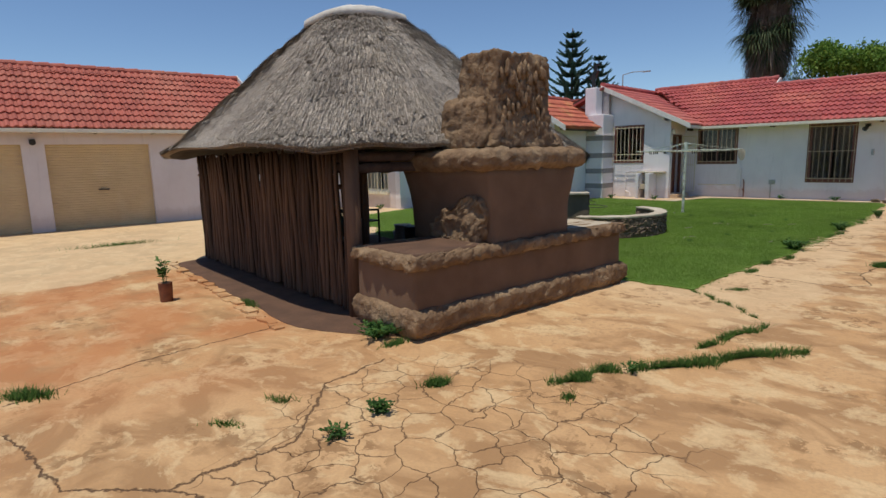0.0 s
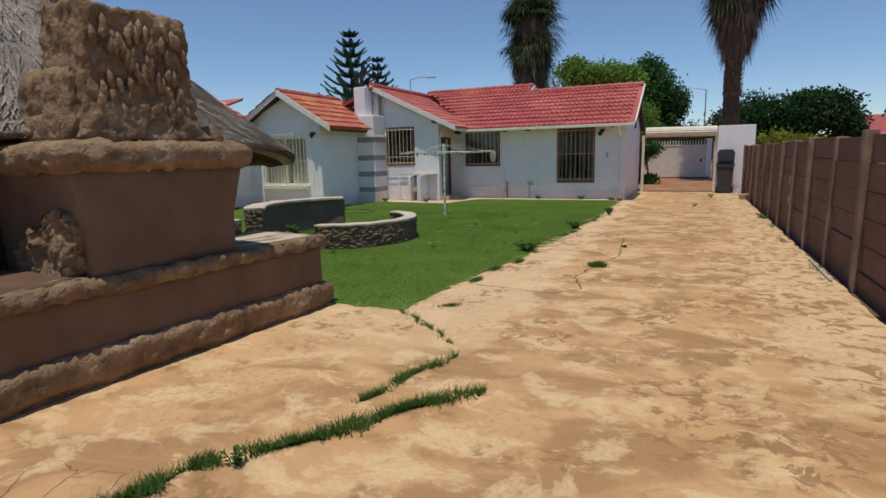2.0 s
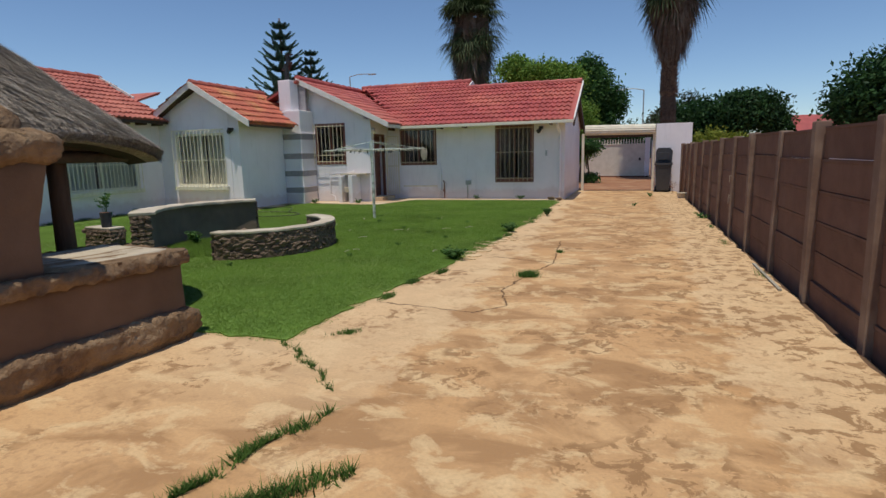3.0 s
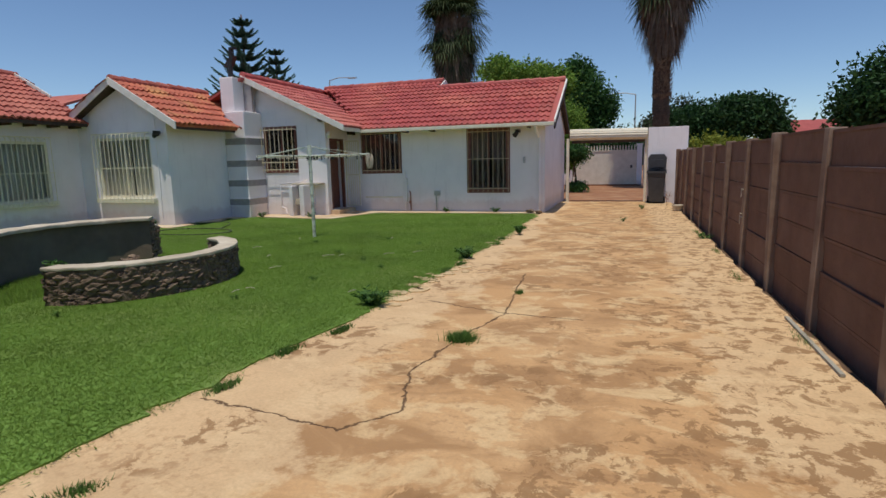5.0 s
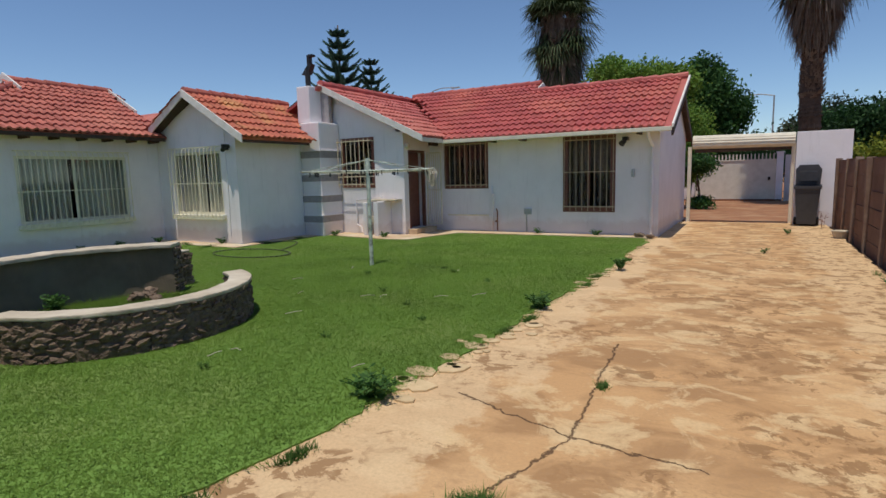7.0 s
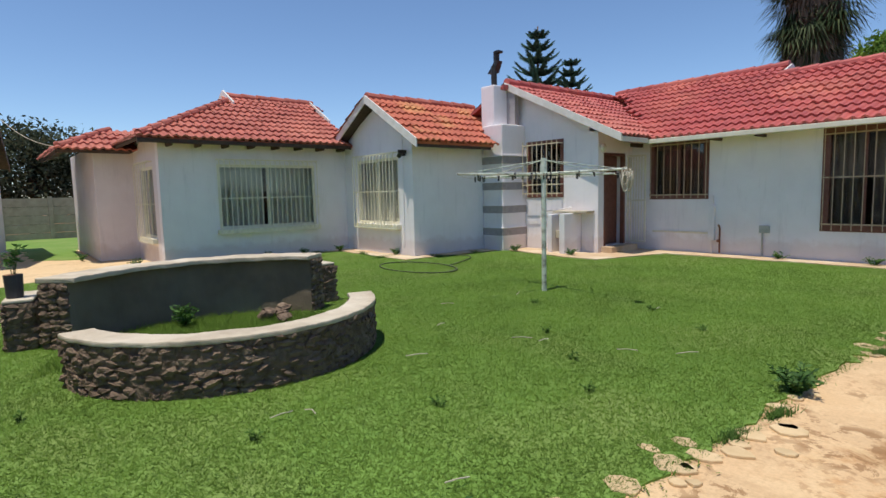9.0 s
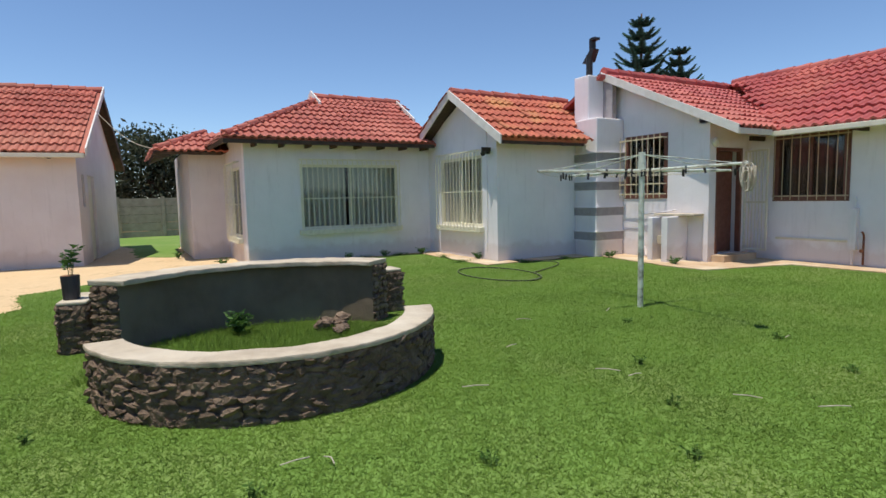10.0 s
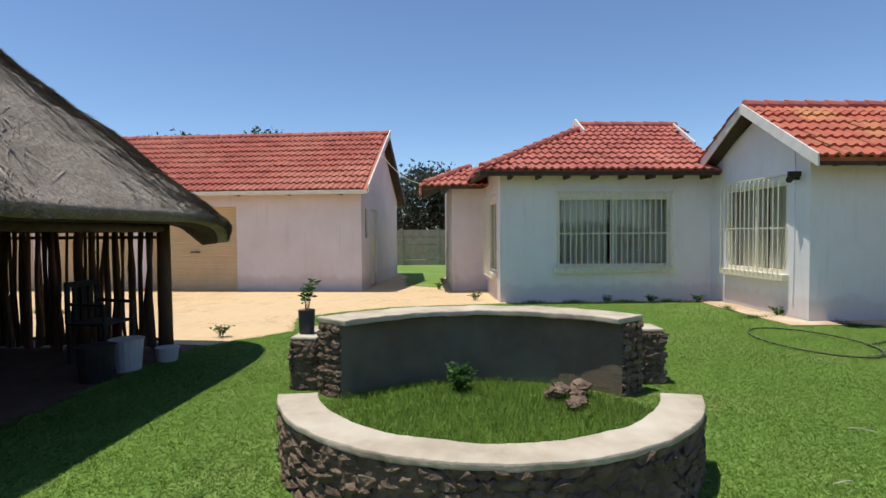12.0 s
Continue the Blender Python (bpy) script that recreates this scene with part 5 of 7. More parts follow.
# straw strands lying down the slope
rng = np.random.default_rng(12)
N = 46000
ang, tt = rng.uniform(0, 2 * math.pi, N), rng.uniform(0.0, 0.97, N) ** 1.15
quads = np.zeros((N, 3, 3), np.float32)
for i in range(N):
    a, t = ang[i], tt[i]
    ln = rng.uniform(0.014, 0.055)
    p, q = roof_point(a, t), roof_point(a + rng.normal(0, 0.010), max(0.0, t - ln))
    out = Vector((p.x - AC, p.y - BC, 1.6)).normalized()
    side = Vector((-(p.y - BC), p.x - AC, 0)).normalized() * rng.uniform(0.005, 0.013)
    if t < 0.03:
        q = p + Vector((0, 0, -1)) * rng.uniform(0.01, 0.05) + out * 0.03
    lift = rng.uniform(0.004, 0.05)
    quads[i] = [p - side + out * 0.004, p + side + out * 0.004, q + out * lift]
me = tri_mesh("straw", quads, 3, M_THATCH)
part("straw", me, None, hut, kind="stuff")
bm = bmesh.new()
rings = []
for k, z in ((0.27, 3.44), (0.265, 3.54), (0.18, 3.63), (0.05, 3.68)):
    rings.append([(*eave_xy(2 * math.pi * i / 40, k), z) for i in range(40)])
noisy_loft(rings, "ridge_cap", M_CAP, hut, 0.012, 3, 4, label="white cement ridge cap")

# posts and stick walls
XN, XF, YS, YN, YB = -1.08, -5.78, 0.06, 3.55, 3.17
for x, y in ((XN, YS), (XF, YB), (-1.22, 3.0)):
    bm = bmesh.new()
    cyl(bm, (x, y, -0.08), (x + 0.02, y, 1.72), 0.085, 0.075, 12)
    part("post", bm, M_STICK, hut, "thick dark timber post", smooth=True)
for p, q in (((XN, YS + 0.14), (XF, YS + 0.14)), ((XF, YS), (XF, YB)), ((XF, YB), (XN, YN)), ((XN, YN), (XN, YS))):
    bm = bmesh.new()
    cyl(bm, (*p, 1.60), (*q, 1.60), 0.06, 0.05, 10)
    cyl(bm, (*p, 1.49), (*q, 1.49), 0.05, 0.05, 10)
    part("beam", bm, M_DARKWOOD, hut, smooth=True)
for z in (0.35, 1.30):
    bm = bmesh.new()
    cyl(bm, (XN, YS + 0.06, z), (XF, YS + 0.06, z), 0.025, 0.025, 8)
    part("rail", bm, M_STICK, hut)
for z in (0.12, 1.38):
    bm = bmesh.new()
    cyl(bm, (XF - 0.05, YS, z), (XF - 0.05, YB, z), 0.02, 0.02, 8)
    part("rail", bm, M_STICK, hut)
stick_meshes = []
for k in range(6):
    bm = bmesh.new()
    pts = [Vector((0.012 * math.sin(j * 1.3 + k), 0.010 * math.cos(j * 1.7 + k * 2), j * 1.62 / 5)) for j in range(6)]
    rows = [[bm.verts.new(c + Vector((math.cos(i * 0.9), math.sin(i * 0.9), 0)) * (0.027 - j * 0.0016)) for i in range(7)] for j, c in enumerate(pts)]
    for lo, hi in zip(rows[:-1], rows[1:]):
        for i in range(7):
            bm.faces.new((lo[i], lo[(i + 1) % 7], hi[(i + 1) % 7], hi[i]))
    bm.faces.new(rows[-1])
    me = bpy.data.meshes.new("stick")
    bm.to_mesh(me)
    bm.free()
    me.shade_smooth()
    me.materials.append(M_STICK)
    stick_meshes.append(me)


def sticks(p, q, step, jitter, z0, lean):
    p, q = Vector(p), Vector(q)
    n = int((q - p).length / step)
    for i in range(n):
        o = new("stick", stick_meshes[rng.integers(6)])
        o.parent = hut
        c = p.lerp(q, (i + 0.5) / n)
        o.location = (c.x + rng.normal(0, jitter), c.y + rng.normal(0, jitter), z0 + rng.uniform(-0.02, 0.04))
        o.rotation_euler = (rng.normal(0, lean), rng.normal(0, lean), rng.uniform(0, 6.28))
        s = rng.uniform(0.75, 1.25)
        o.scale = (s, s, 1)


sticks((XN - 0.08, YS, 0), (XF + 0.05, YS, 0), 0.046, 0.008, 0.04, 0.012)
sticks((XN - 0.4, YS + 0.05, 0), (XF + 0.05, YS + 0.05, 0), 0.16, 0.008, 0.06, 0.01)
sticks((XF, YS + 0.1, 0), (XF, YB - 0.08, 0), 0.047, 0.016, 0.02, 0.03)
sticks((XF + 0.05, YS + 0.1, 0), (XF + 0.05, YB - 0.3, 0), 0.15, 0.02, 0.02, 0.02)
sticks((-1.35, 0.25, 0), (-1.55, 0.55, 0), 0.06, 0.01, 0.04, 0.02)
kerb = new("hut_kerb")
kerb.matrix_world = HUT
tagged(kerb, "low broken reddish concrete edge beside the stick wall", "kerb")
edge = [(-6.1, -0.46), (-5.2, -0.50), (-4.1, -0.55), (-3.0, -0.60), (-2.0, -0.66), (-1.25, -0.70)]
rng = np.random.default_rng(61)
for i in range(22):
    u = i / 22 * 5
    k = int(u)
    ax, ay = edge[k][0] + (edge[k + 1][0] - edge[k][0]) * (u - k), edge[k][1] + (edge[k + 1][1] - edge[k][1]) * (u - k)
    w, h = rng.uniform(0.05, 0.12), rng.uniform(0.010, 0.035)
    bm = bmesh.new()
    prism(bm, [(ax, ay + rng.normal(0, 0.015) - w, -0.03), (ax + 0.11, ay - w * 1.2 + rng.normal(0, 0.015), -0.03), (ax + 0.215, ay - w + rng.normal(0, 0.015), -0.03), (ax + 0.215, ay + 0.02, -0.03), (ax + 0.1, ay + rng.normal(0.02, 0.02), -0.03), (ax, ay + 0.02, -0.03)], (0, 0, 0.03 + h))
    part("kerb_piece", bm, M_CONC, kerb, bevel=0.008)


def plastic_chair(x, y, turn, mat):
    c = new("garden_chair")
    c.matrix_world = HUT @ pose(x, y, 0, 0, 0, turn)
    tagged(c, "black moulded plastic garden chair under the thatch", "chair", "chairs under the thatch")
    box_part("seat", (-0.23, 0.23, -0.22, 0.22, 0.42, 0.45), mat, c, bevel=0.012)
    for i, sx in enumerate((-0.22, -0.11, 0, 0.11, 0.22)):
        box_part("back_slat", (sx - 0.025, sx + 0.025, 0.20, 0.23, 0.45, 0.86), mat, c)
    box_part("back_rail", (-0.25, 0.25, 0.195, 0.235, 0.84, 0.90), mat, c, bevel=0.01)
    for sx in (-0.24, 0.21):
        bm = bmesh.new()
        tube(bm, [(sx + 0.015, -0.22, 0.02), (sx + 0.015, -0.22, 0.64), (sx + 0.015, 0.21, 0.66)], 0.02, 8)
        part("arm", bm, mat, c)
        box_part("leg", (sx, sx + 0.035, 0.18, 0.215, -0.004, 0.42), mat, c)


plastic_chair(-5.2, 2.75, 178, M_BLACK)
plastic_chair(-4.5, 1.6, 170, M_BLACK)
plastic_chair(-3.3, 1.2, -150, M_BLACK)
for x, y, r, h, m, lb in ((-4.75, 3.35, 0.16, 0.33, M_PLASTICW, "white plastic bucket under the thatch"), (-5.15, 3.55, 0.12, 0.16, M_PLASTICW, "small white plastic tub by the corner post"), (-4.35, 3.30, 0.17, 0.34, M_BLACK, "black plastic bucket under the thatch")):
    bk = new("bucket")
    bk.matrix_world = HUT @ pose(x, y, -0.004)
    tagged(bk, lb, "bucket")
    bm = bmesh.new()
    cyl(bm, (0, 0, 0), (0, 0, h), r * 0.82, r, 18)
    cyl(bm, (0, 0, h + 0.001), (0, 0, h + 0.012), r * 1.06, r * 1.06, 18)
    part("body", bm, m, bk)

# stone ring
RC = Vector((-5.27, 10.48, 0))
ring = thing("stone_fire_ring", "curved rubble-stone wall with pale cement coping on the lawn", "wall", "curved walls on the lawn")
back = thing("stone_bench_wall", "curved rubble wall, cement-rendered inside, pale coping, on the lawn", "wall", "curved walls on the lawn")


def arc_solid(name, mat, parent, r0, r1, a0, a1, z0, z1, n, amp=0.0, label="", centre=RC, nz=5):
    verts, faces = [], []
    sec = [(r0, z0 + (z1 - z0) * k / nz) for k in range(nz + 1)] + [(r0 + (r1 - r0) * k / 4, z1) for k in range(1, 4)] + [(r1, z1 - (z1 - z0) * k / nz) for k in range(nz + 1)]
    m = len(sec)
    for i in range(n + 1):
        a = radians(a0 + (a1 - a0) * i / n)
        for r, z in sec:
            v = Vector((centre.x + r * math.cos(a), centre.y + r * math.sin(a), z))
            if amp:
                v += noise.noise_vector(v * 6) * amp + noise.noise_vector(v * 19) * amp * 0.5
            verts.append(v)
    for i in range(n):
        for k in range(m):
            faces.append((i * m + k, i * m + (k + 1) % m, (i + 1) * m + (k + 1) % m, (i + 1) * m + k))
    faces.append(tuple(range(m)))
    faces.append(tuple(range(n * m, (n + 1) * m))[::-1])
    me = mesh_from(name, verts, faces, mat)
    bm = bmesh.new()
    bm.from_mesh(me)
    return part(name, bm, mat, parent, label, bevel=0.012 if name == "coping" else 0.0)


stone_meshes = []
rng = np.random.default_rng(21)
for k in range(8):
    bm = bmesh.new()
    bmesh.ops.create_icosphere(bm, subdivisions=2, radius=1.0)
    for v in bm.verts:
        v.co += noise.noise_vector(v.co * 1.5 + Vector((k * 7, 0, 0))) * 0.6 + noise.noise_vector(v.co * 4 + Vector((k * 3, 0, 0))) * 0.22
        v.co += noise.noise_vector(v.co * 9 + Vector((k * 5, 0, 0))) * 0.12
    bmesh.ops.recalc_face_normals(bm, faces=bm.faces)
    me = bpy.data.meshes.new("stone")
    bm.to_mesh(me)
    bm.free()
    me.materials.append(M_STONE)
    stone_meshes.append(me)


def stones_on_arc(parent, r, a0, a1, z0, z1, rows, centre=RC, size=0.06):
    for k in range(rows):
        z = z0 + (z1 - z0) * (k + 0.5) / rows
        a = a0 + rng.uniform(0, 2)
        while a < a1:
            w = rng.uniform(0.75, 1.7) * size
            a += math.degrees(w / r)
            if a + math.degrees(w / r) * 0.5 > a1:
                break
            o = new("stone", stone_meshes[rng.integers(8)])
            o.parent = parent
            ar = radians(a)
            o.location = (centre.x + r * math.cos(ar), centre.y + r * math.sin(ar), z + rng.normal(0, 0.008))
            o.rotation_euler = (rng.normal(0, 0.18), rng.normal(0, 0.15), ar + rng.normal(0, 0.15))
            o.scale = (0.022 * rng.uniform(0.4, 1.4), w * 1.15, (z1 - z0) / rows * rng.uniform(0.50, 0.80))
            a += math.degrees(w / r)


arc_solid("core", M_MORTAR, ring, 1.10, 1.30, -79, 71, -0.08, 0.385, 260, 0.030, nz=16)
arc_solid("coping", M_COPING, ring, 1.085, 1.325, -80, 72, 0.385, 0.425, 170, 0.008, "pale worn cement coping", nz=1)
stones_on_arc(ring, 1.300, -78.5, 70.5, -0.03, 0.385, 9, RC, 0.050)
BCN = Vector((-5.27, 10.52, 0))
arc_solid("core", M_CEMENT, back, 1.54, 1.80, 127, 228, -0.08, 0.635, 70, 0.006, "dark smooth cement render", BCN)
arc_solid("coping", M_COPING, back, 1.465, 1.835, 126.5, 228.5, 0.635, 0.685, 140, 0.009, "pale worn cement coping", BCN, nz=1)
stones_on_arc(back, 1.81, 128, 227, -0.03, 0.63, 9, BCN)


for parent, ctr, r0, r1, ang, ztop in ((ring, RC, 1.10, 1.30, -79.4, 0.38), (ring, RC, 1.10, 1.30, 71.4, 0.38), (back, BCN, 1.54, 1.80, 228.4, 0.63), (back, BCN, 1.54, 1.80, 126.6, 0.63)):
    rows = int(ztop / 0.06)
    for k in range(rows):
        for rr in (r0 + 0.05, r0 + 0.14, r1 - 0.03):
            o = new("stone", stone_meshes[rng.integers(8)])
            o.parent = parent
            ar = radians(ang)
            o.location = (ctr.x + (rr + rng.normal(0, 0.01)) * math.cos(ar), ctr.y + (rr + rng.normal(0, 0.01)) * math.sin(ar), (k + 0.5) * ztop / rows)
            o.rotation_euler = (rng.normal(0, 0.15), rng.normal(0, 0.15), ar)
            o.scale = (0.055, 0.022, 0.036)


def stone_pillar(x, y, w, d, h, label, turn=0.0):
    e = thing("stone_pillar", label, "pillar", "pillars beside the curved walls", at=(x, y, 0), turn=turn)
    box_part("core", (-w / 2, w / 2, -d / 2, d / 2, -0.08, h - 0.03), M_MORTAR, e)
    for f in range(4):
        rows = int(h / 0.06)
        run, c, s = (d, w, d, w)[f], (1, 0, -1, 0)[f], (0, 1, 0, -1)[f]
        for k in range(rows):
            u = -run / 2 + rng.uniform(0, 0.03)
            while u < run / 2 - 0.02:
                ww = rng.uniform(0.03, 0.07)
                o = new("stone", stone_meshes[rng.integers(8)])
                o.parent = e
                uu = min(u + ww, run / 2 - 0.02)
                o.location = (c * w / 2 - s * uu, s * d / 2 + c * uu, 0.02 + (k + 0.5) * (h - 0.06) / rows)
                o.rotation_euler = (rng.normal(0, 0.12), rng.normal(0, 0.12), radians(90 * f))
                o.scale = (0.022 * rng.uniform(0.5, 1.5), ww * 1.1, 0.036)
                u += ww * 1.8
    box_part("cap", (-w / 2 - 0.005, w / 2 + 0.005, -d / 2 - 0.005, d / 2 + 0.005, h - 0.03, h), M_COPING, e, bevel=0.014)
    return e


stone_pillar(-6.72, 12.12, 0.30, 0.30, 0.52, "short rubble-stone pillar with a cement cap")
stone_pillar(-6.87, 9.05, 0.60, 0.23, 0.49, "short rubble-stone pillar carrying a potted plant", -8)
rp = thing("rubble_heap", "small heap of loose brown rubble inside the ring", "rubble")
for i in range(9):
    o = new("stone", stone_meshes[i % 8])
    o.parent = rp
    o.location = (-6.05 + rng.normal(0, 0.09), 11.3 + rng.normal(0, 0.09), 0.04 + rng.uniform(0, 0.07))
    s = rng.uniform(0.04, 0.08)
    o.scale = (s, s * 1.2, s * 0.7)


# clothesline
cl = thing("rotary_clothesline", "white rotary clothesline with flaking paint standing on the lawn", "clothesline", at=(-5.08, 14.65, 0), turn=-43)
bm = bmesh.new()
cyl(bm, (0.0, 0, -0.05), (0.0, 0, 1.80), 0.033, 0.033, 14)
part("pole", bm, M_POLE, cl, smooth=False)
bm = bmesh.new()
cyl(bm, (0, 0, 1.56), (0, 0, 1.72), 0.048, 0.048, 14)
cyl(bm, (0, 0, 1.72), (0, 0, 1.81), 0.040, 0.040, 14)
part("hub", bm, M_POLE, cl)
tips = []
for k in range(4):
    a = radians(35 + 90 * k)
    d = Vector((math.cos(a), math.sin(a), 0))
    tip = d * 1.38 + Vector((0, 0, 1.60))
    tips.append((d, tip))
    bm = bmesh.new()
    cyl(bm, d * 0.03 + Vector((0, 0, 1.60)), tip, 0.017, 0.014, 8)
    part("arm", bm, M_POLE, cl)
    bm = bmesh.new()
    cyl(bm, d * 0.03 + Vector((0, 0, 1.78)), d * 1.2 + Vector((0, 0, 1.615)), 0.006, 0.006, 6)
    part("stay", bm, M_POLE, cl)
for j, f in enumerate((0.45, 0.65, 0.85, 1.0)):
    for k in range(4):
        a = tips[k][1] * f
        b_ = tips[(k + 1) % 4][1] * f
        a.z = b_.z = 1.605 - 0.01 * f
        bm = bmesh.new()
        mid = (a + b_) / 2 - Vector((0, 0, 0.03))
        tube(bm, [a, (a + mid) / 2 - Vector((0, 0, 0.01)), mid, (b_ + mid) / 2 - Vector((0, 0, 0.01)), b_], 0.0025, 5)
        part("line", bm, M_ROPE, cl)
rng = np.random.default_rng(33)
pg = None
for i in range(34):
    k, f = rng.integers(4), (0.45, 0.65, 0.85, 1.0)[rng.integers(4)]
    u = rng.uniform(0.1, 0.9)
    p = tips[k][1] * f * (1 - u) + tips[(k + 1) % 4][1] * f * u
    if pg is None:
        bm = bmesh.new()
        bx(bm, -0.006, 0.006, -0.010, 0.010, -0.055, 0.02)
        bx(bm, -0.009, 0.009, -0.013, 0.013, -0.015, 0.0)
        o = part("peg", bm, M_BLACK, cl)
        pg = o.data
    else:
        o = new("peg", pg)
        o.parent = cl
    o.location = (p.x, p.y, 1.605 - 0.01 * f - 0.03 * (1 - abs(2 * u - 1)))
    o.rotation_euler = (0, rng.normal(0, 0.2), rng.uniform(0, 3))
rope = new("rope_coil")
tagged(rope, "bundle of pale rope hanging from the clothesline arm", "rope")
best = max((pose(-5.08, 14.65, 0, 0, 0, -43) @ t[1] for t in tips), key=lambda p: p.x * 0.82 + p.y * 0.57)
rope.location = best + Vector((0, 0, 0.0))
bm = bmesh.new()
for i in range(22):
    c = rng.normal(0, 0.022, 3)
    rr = rng.uniform(0.03, 0.065)
    ax = rng.uniform(0, math.pi)
    pts = [(c[0] + rr * 0.7 * math.cos(t) * math.cos(ax), c[1] + rr * 0.7 * math.cos(t) * math.sin(ax), -0.12 + c[2] + rr * 2.0 * math.sin(t)) for t in np.linspace(0, 2 * math.pi, 15)]
    tube(bm, pts, 0.006, 5)
part("coil", bm, M_ROPE, rope)

# hose on the lawn
hose = thing("garden_hose", "dull green hose lying in loops on the lawn", "hose")
bm = bmesh.new()
pts = []
for i in range(90):
    t = i / 89
    if t < 0.5:
        a = t / 0.5 * 2 * math.pi * 1.2
        pts.append((-8.3 + (0.9 + 0.1 * t) * math.cos(a), 14.9 + 0.55 * math.sin(a), 0.035))
    else:
        u = (t - 0.5) / 0.5
        a = 2 * math.pi * 1.2
        pts.append((-8.3 + 0.95 * math.cos(a) - 1.5 * u, 14.9 + 0.55 * math.sin(a) + 1.3 * math.sin(u * 2.5), 0.035))
tube(bm, pts, 0.011, 6)
part("hose_line", bm, M_HOSE, hose, smooth=True)


# plants
def blades(name, pts, h0, h1, w, lean, mat, parent=None, seed=0, label="", kind="stuff", per=1):
    """Grass blades: pts (n, 3) roots; triangles bent outwards."""
    rg = np.random.default_rng(seed)
    n = len(pts)
    h = rg.uniform(h0, h1, n)
    a = rg.uniform(0, 2 * np.pi, n)
    ln = rg.normal(0, lean, (n, 2)) * h[:, None]
    side = np.stack([np.cos(a), np.sin(a), np.zeros(n)], 1) * (w * rg.uniform(0.7, 1.3, n))[:, None]
    tip = pts + np.stack([ln[:, 0], ln[:, 1], h], 1)
    co = np.stack([pts - side, pts + side, tip], 1)
    return part(name, tri_mesh(name, co, 3, mat), None, parent, label, kind)


rng = np.random.default_rng(40)
N = 1400000
px, py = rng.uniform(-12.4, -1.2, N), rng.uniform(6.3, 19.9, N)
dist = np.hypot(px + 1.5, py - 10.5)
keep = inside(LAWN, px + rng.normal(0, 0.045, N), py + rng.normal(0, 0.045, N)) & (rng.random(N) < np.clip(1.25 - dist * 0.085, 0.28, 1))
dn = np.hypot(px - RC.x, py - RC.y)
ang = np.degrees(np.arctan2(py - RC.y, px - RC.x))
keep &= ~((dn > 1.09) & (dn < 1.31) & (ang > -79) & (ang < 71))
roots = np.stack([px[keep], py[keep], np.full(keep.sum(), 0.01)], 1)
hf = 0.6 + 0.5 * np.sin(roots[:, 0] * 2.1 + np.sin(roots[:, 1] * 1.3)) * np.sin(roots[:, 1] * 1.7)
blades("lawn_grass", roots, 0.008, 0.024, 0.0040, 1.3, M_GRASS, None, 41, "short green grass blades of the lawn")


def tuft(cx, cy, rx, ry, turn, n, h, label, mat=None, name="grass_tuft", z=0.0):
    rg = np.random.default_rng(int(abs(cx * 100 + cy * 37)))
    u = rg.normal(0, 0.45, (n, 2)) * (rx, ry)
    t = radians(turn)
    x = cx + u[:, 0] * math.cos(t) - u[:, 1] * math.sin(t)
    y = cy + u[:, 0] * math.sin(t) + u[:, 1] * math.cos(t)
    o = blades(name, np.stack([x, y, np.full(n, z)], 1), h * 0.5, h, 0.004, 0.45, mat or M_TUFT, None, n, label, "")
    return tagged(o, label, "grass tuft", "tufts in the driveway cracks")


LBL = "tuft of green grass growing from a concrete crack"


def strip(x0, y0, x1, y1, n, wdt, h, seed):
    rg = np.random.default_rng(seed)
    k = max(6, int(math.hypot(x1 - x0, y1 - y0) * 16))
    t = np.clip(rg.random(k)[rg.integers(k, size=n)] + rg.normal(0, 0.6 / k, n), 0, 1)
    wob = np.sin(t * 9 + seed) * 0.02
    dx, dy = x1 - x0, y1 - y0
    L = math.hypot(dx, dy)
    off = rg.normal(0, wdt, n) * (0.6 + 0.5 * np.sin(t * 14 + seed)) + wob
    pts = np.stack([x0 + dx * t - dy / L * off, y0 + dy * t + dx / L * off, np.zeros(n)], 1)
    o = blades("grass_strip", pts, h * 0.5, h, 0.004, 0.5, M_TUFT, None, seed, "", "")
    tagged(o, "strip of green grass growing along a concrete crack", "grass strip", "tufts in the driveway cracks")


strip(-1.72, 3.10, -1.53, 3.66, 900, 0.035, 0.07, 1)
strip(-1.42, 3.72, -0.56, 4.95, 2200, 0.04, 0.08, 2)
strip(-1.93, 6.42, -1.42, 6.02, 220, 0.03, 0.05, 4)
strip(-1.42, 6.02, -1.05, 5.66, 110, 0.02, 0.05, 5)
strip(-1.22, 4.48, -0.96, 5.46, 800, 0.025, 0.07, 3)
tuft(-2.33, 2.62, 0.10, 0.05, 60, 420, 0.07, LBL)
tuft(-1.52, 3.02, 0.05, 0.05, 0, 120, 0.05, LBL)
tuft(-0.47, 9.22, 0.11, 0.09, 20, 700, 0.09, LBL)
tuft(-0.30, 10.9, 0.05, 0.07, 20, 160, 0.05, LBL)
tuft(-4.35, 0.62, 0.20, 0.09, 40, 500, 0.08, LBL)
tuft(-5.5, 2.85, 0.28, 0.07, -10, 350, 0.05, LBL)
tuft(-2.9, 1.35, 0.12, 0.05, 30, 120, 0.04, LBL)
tuft(-2.95, 1.75, 0.10, 0.05, 30, 120, 0.05, LBL)
tuft(-11.9, 3.4, 0.8, 0.15, 80, 500, 0.09, LBL)
tuft(-1.55, 6.75, 0.15, 0.06, 40, 200, 0.04, LBL)
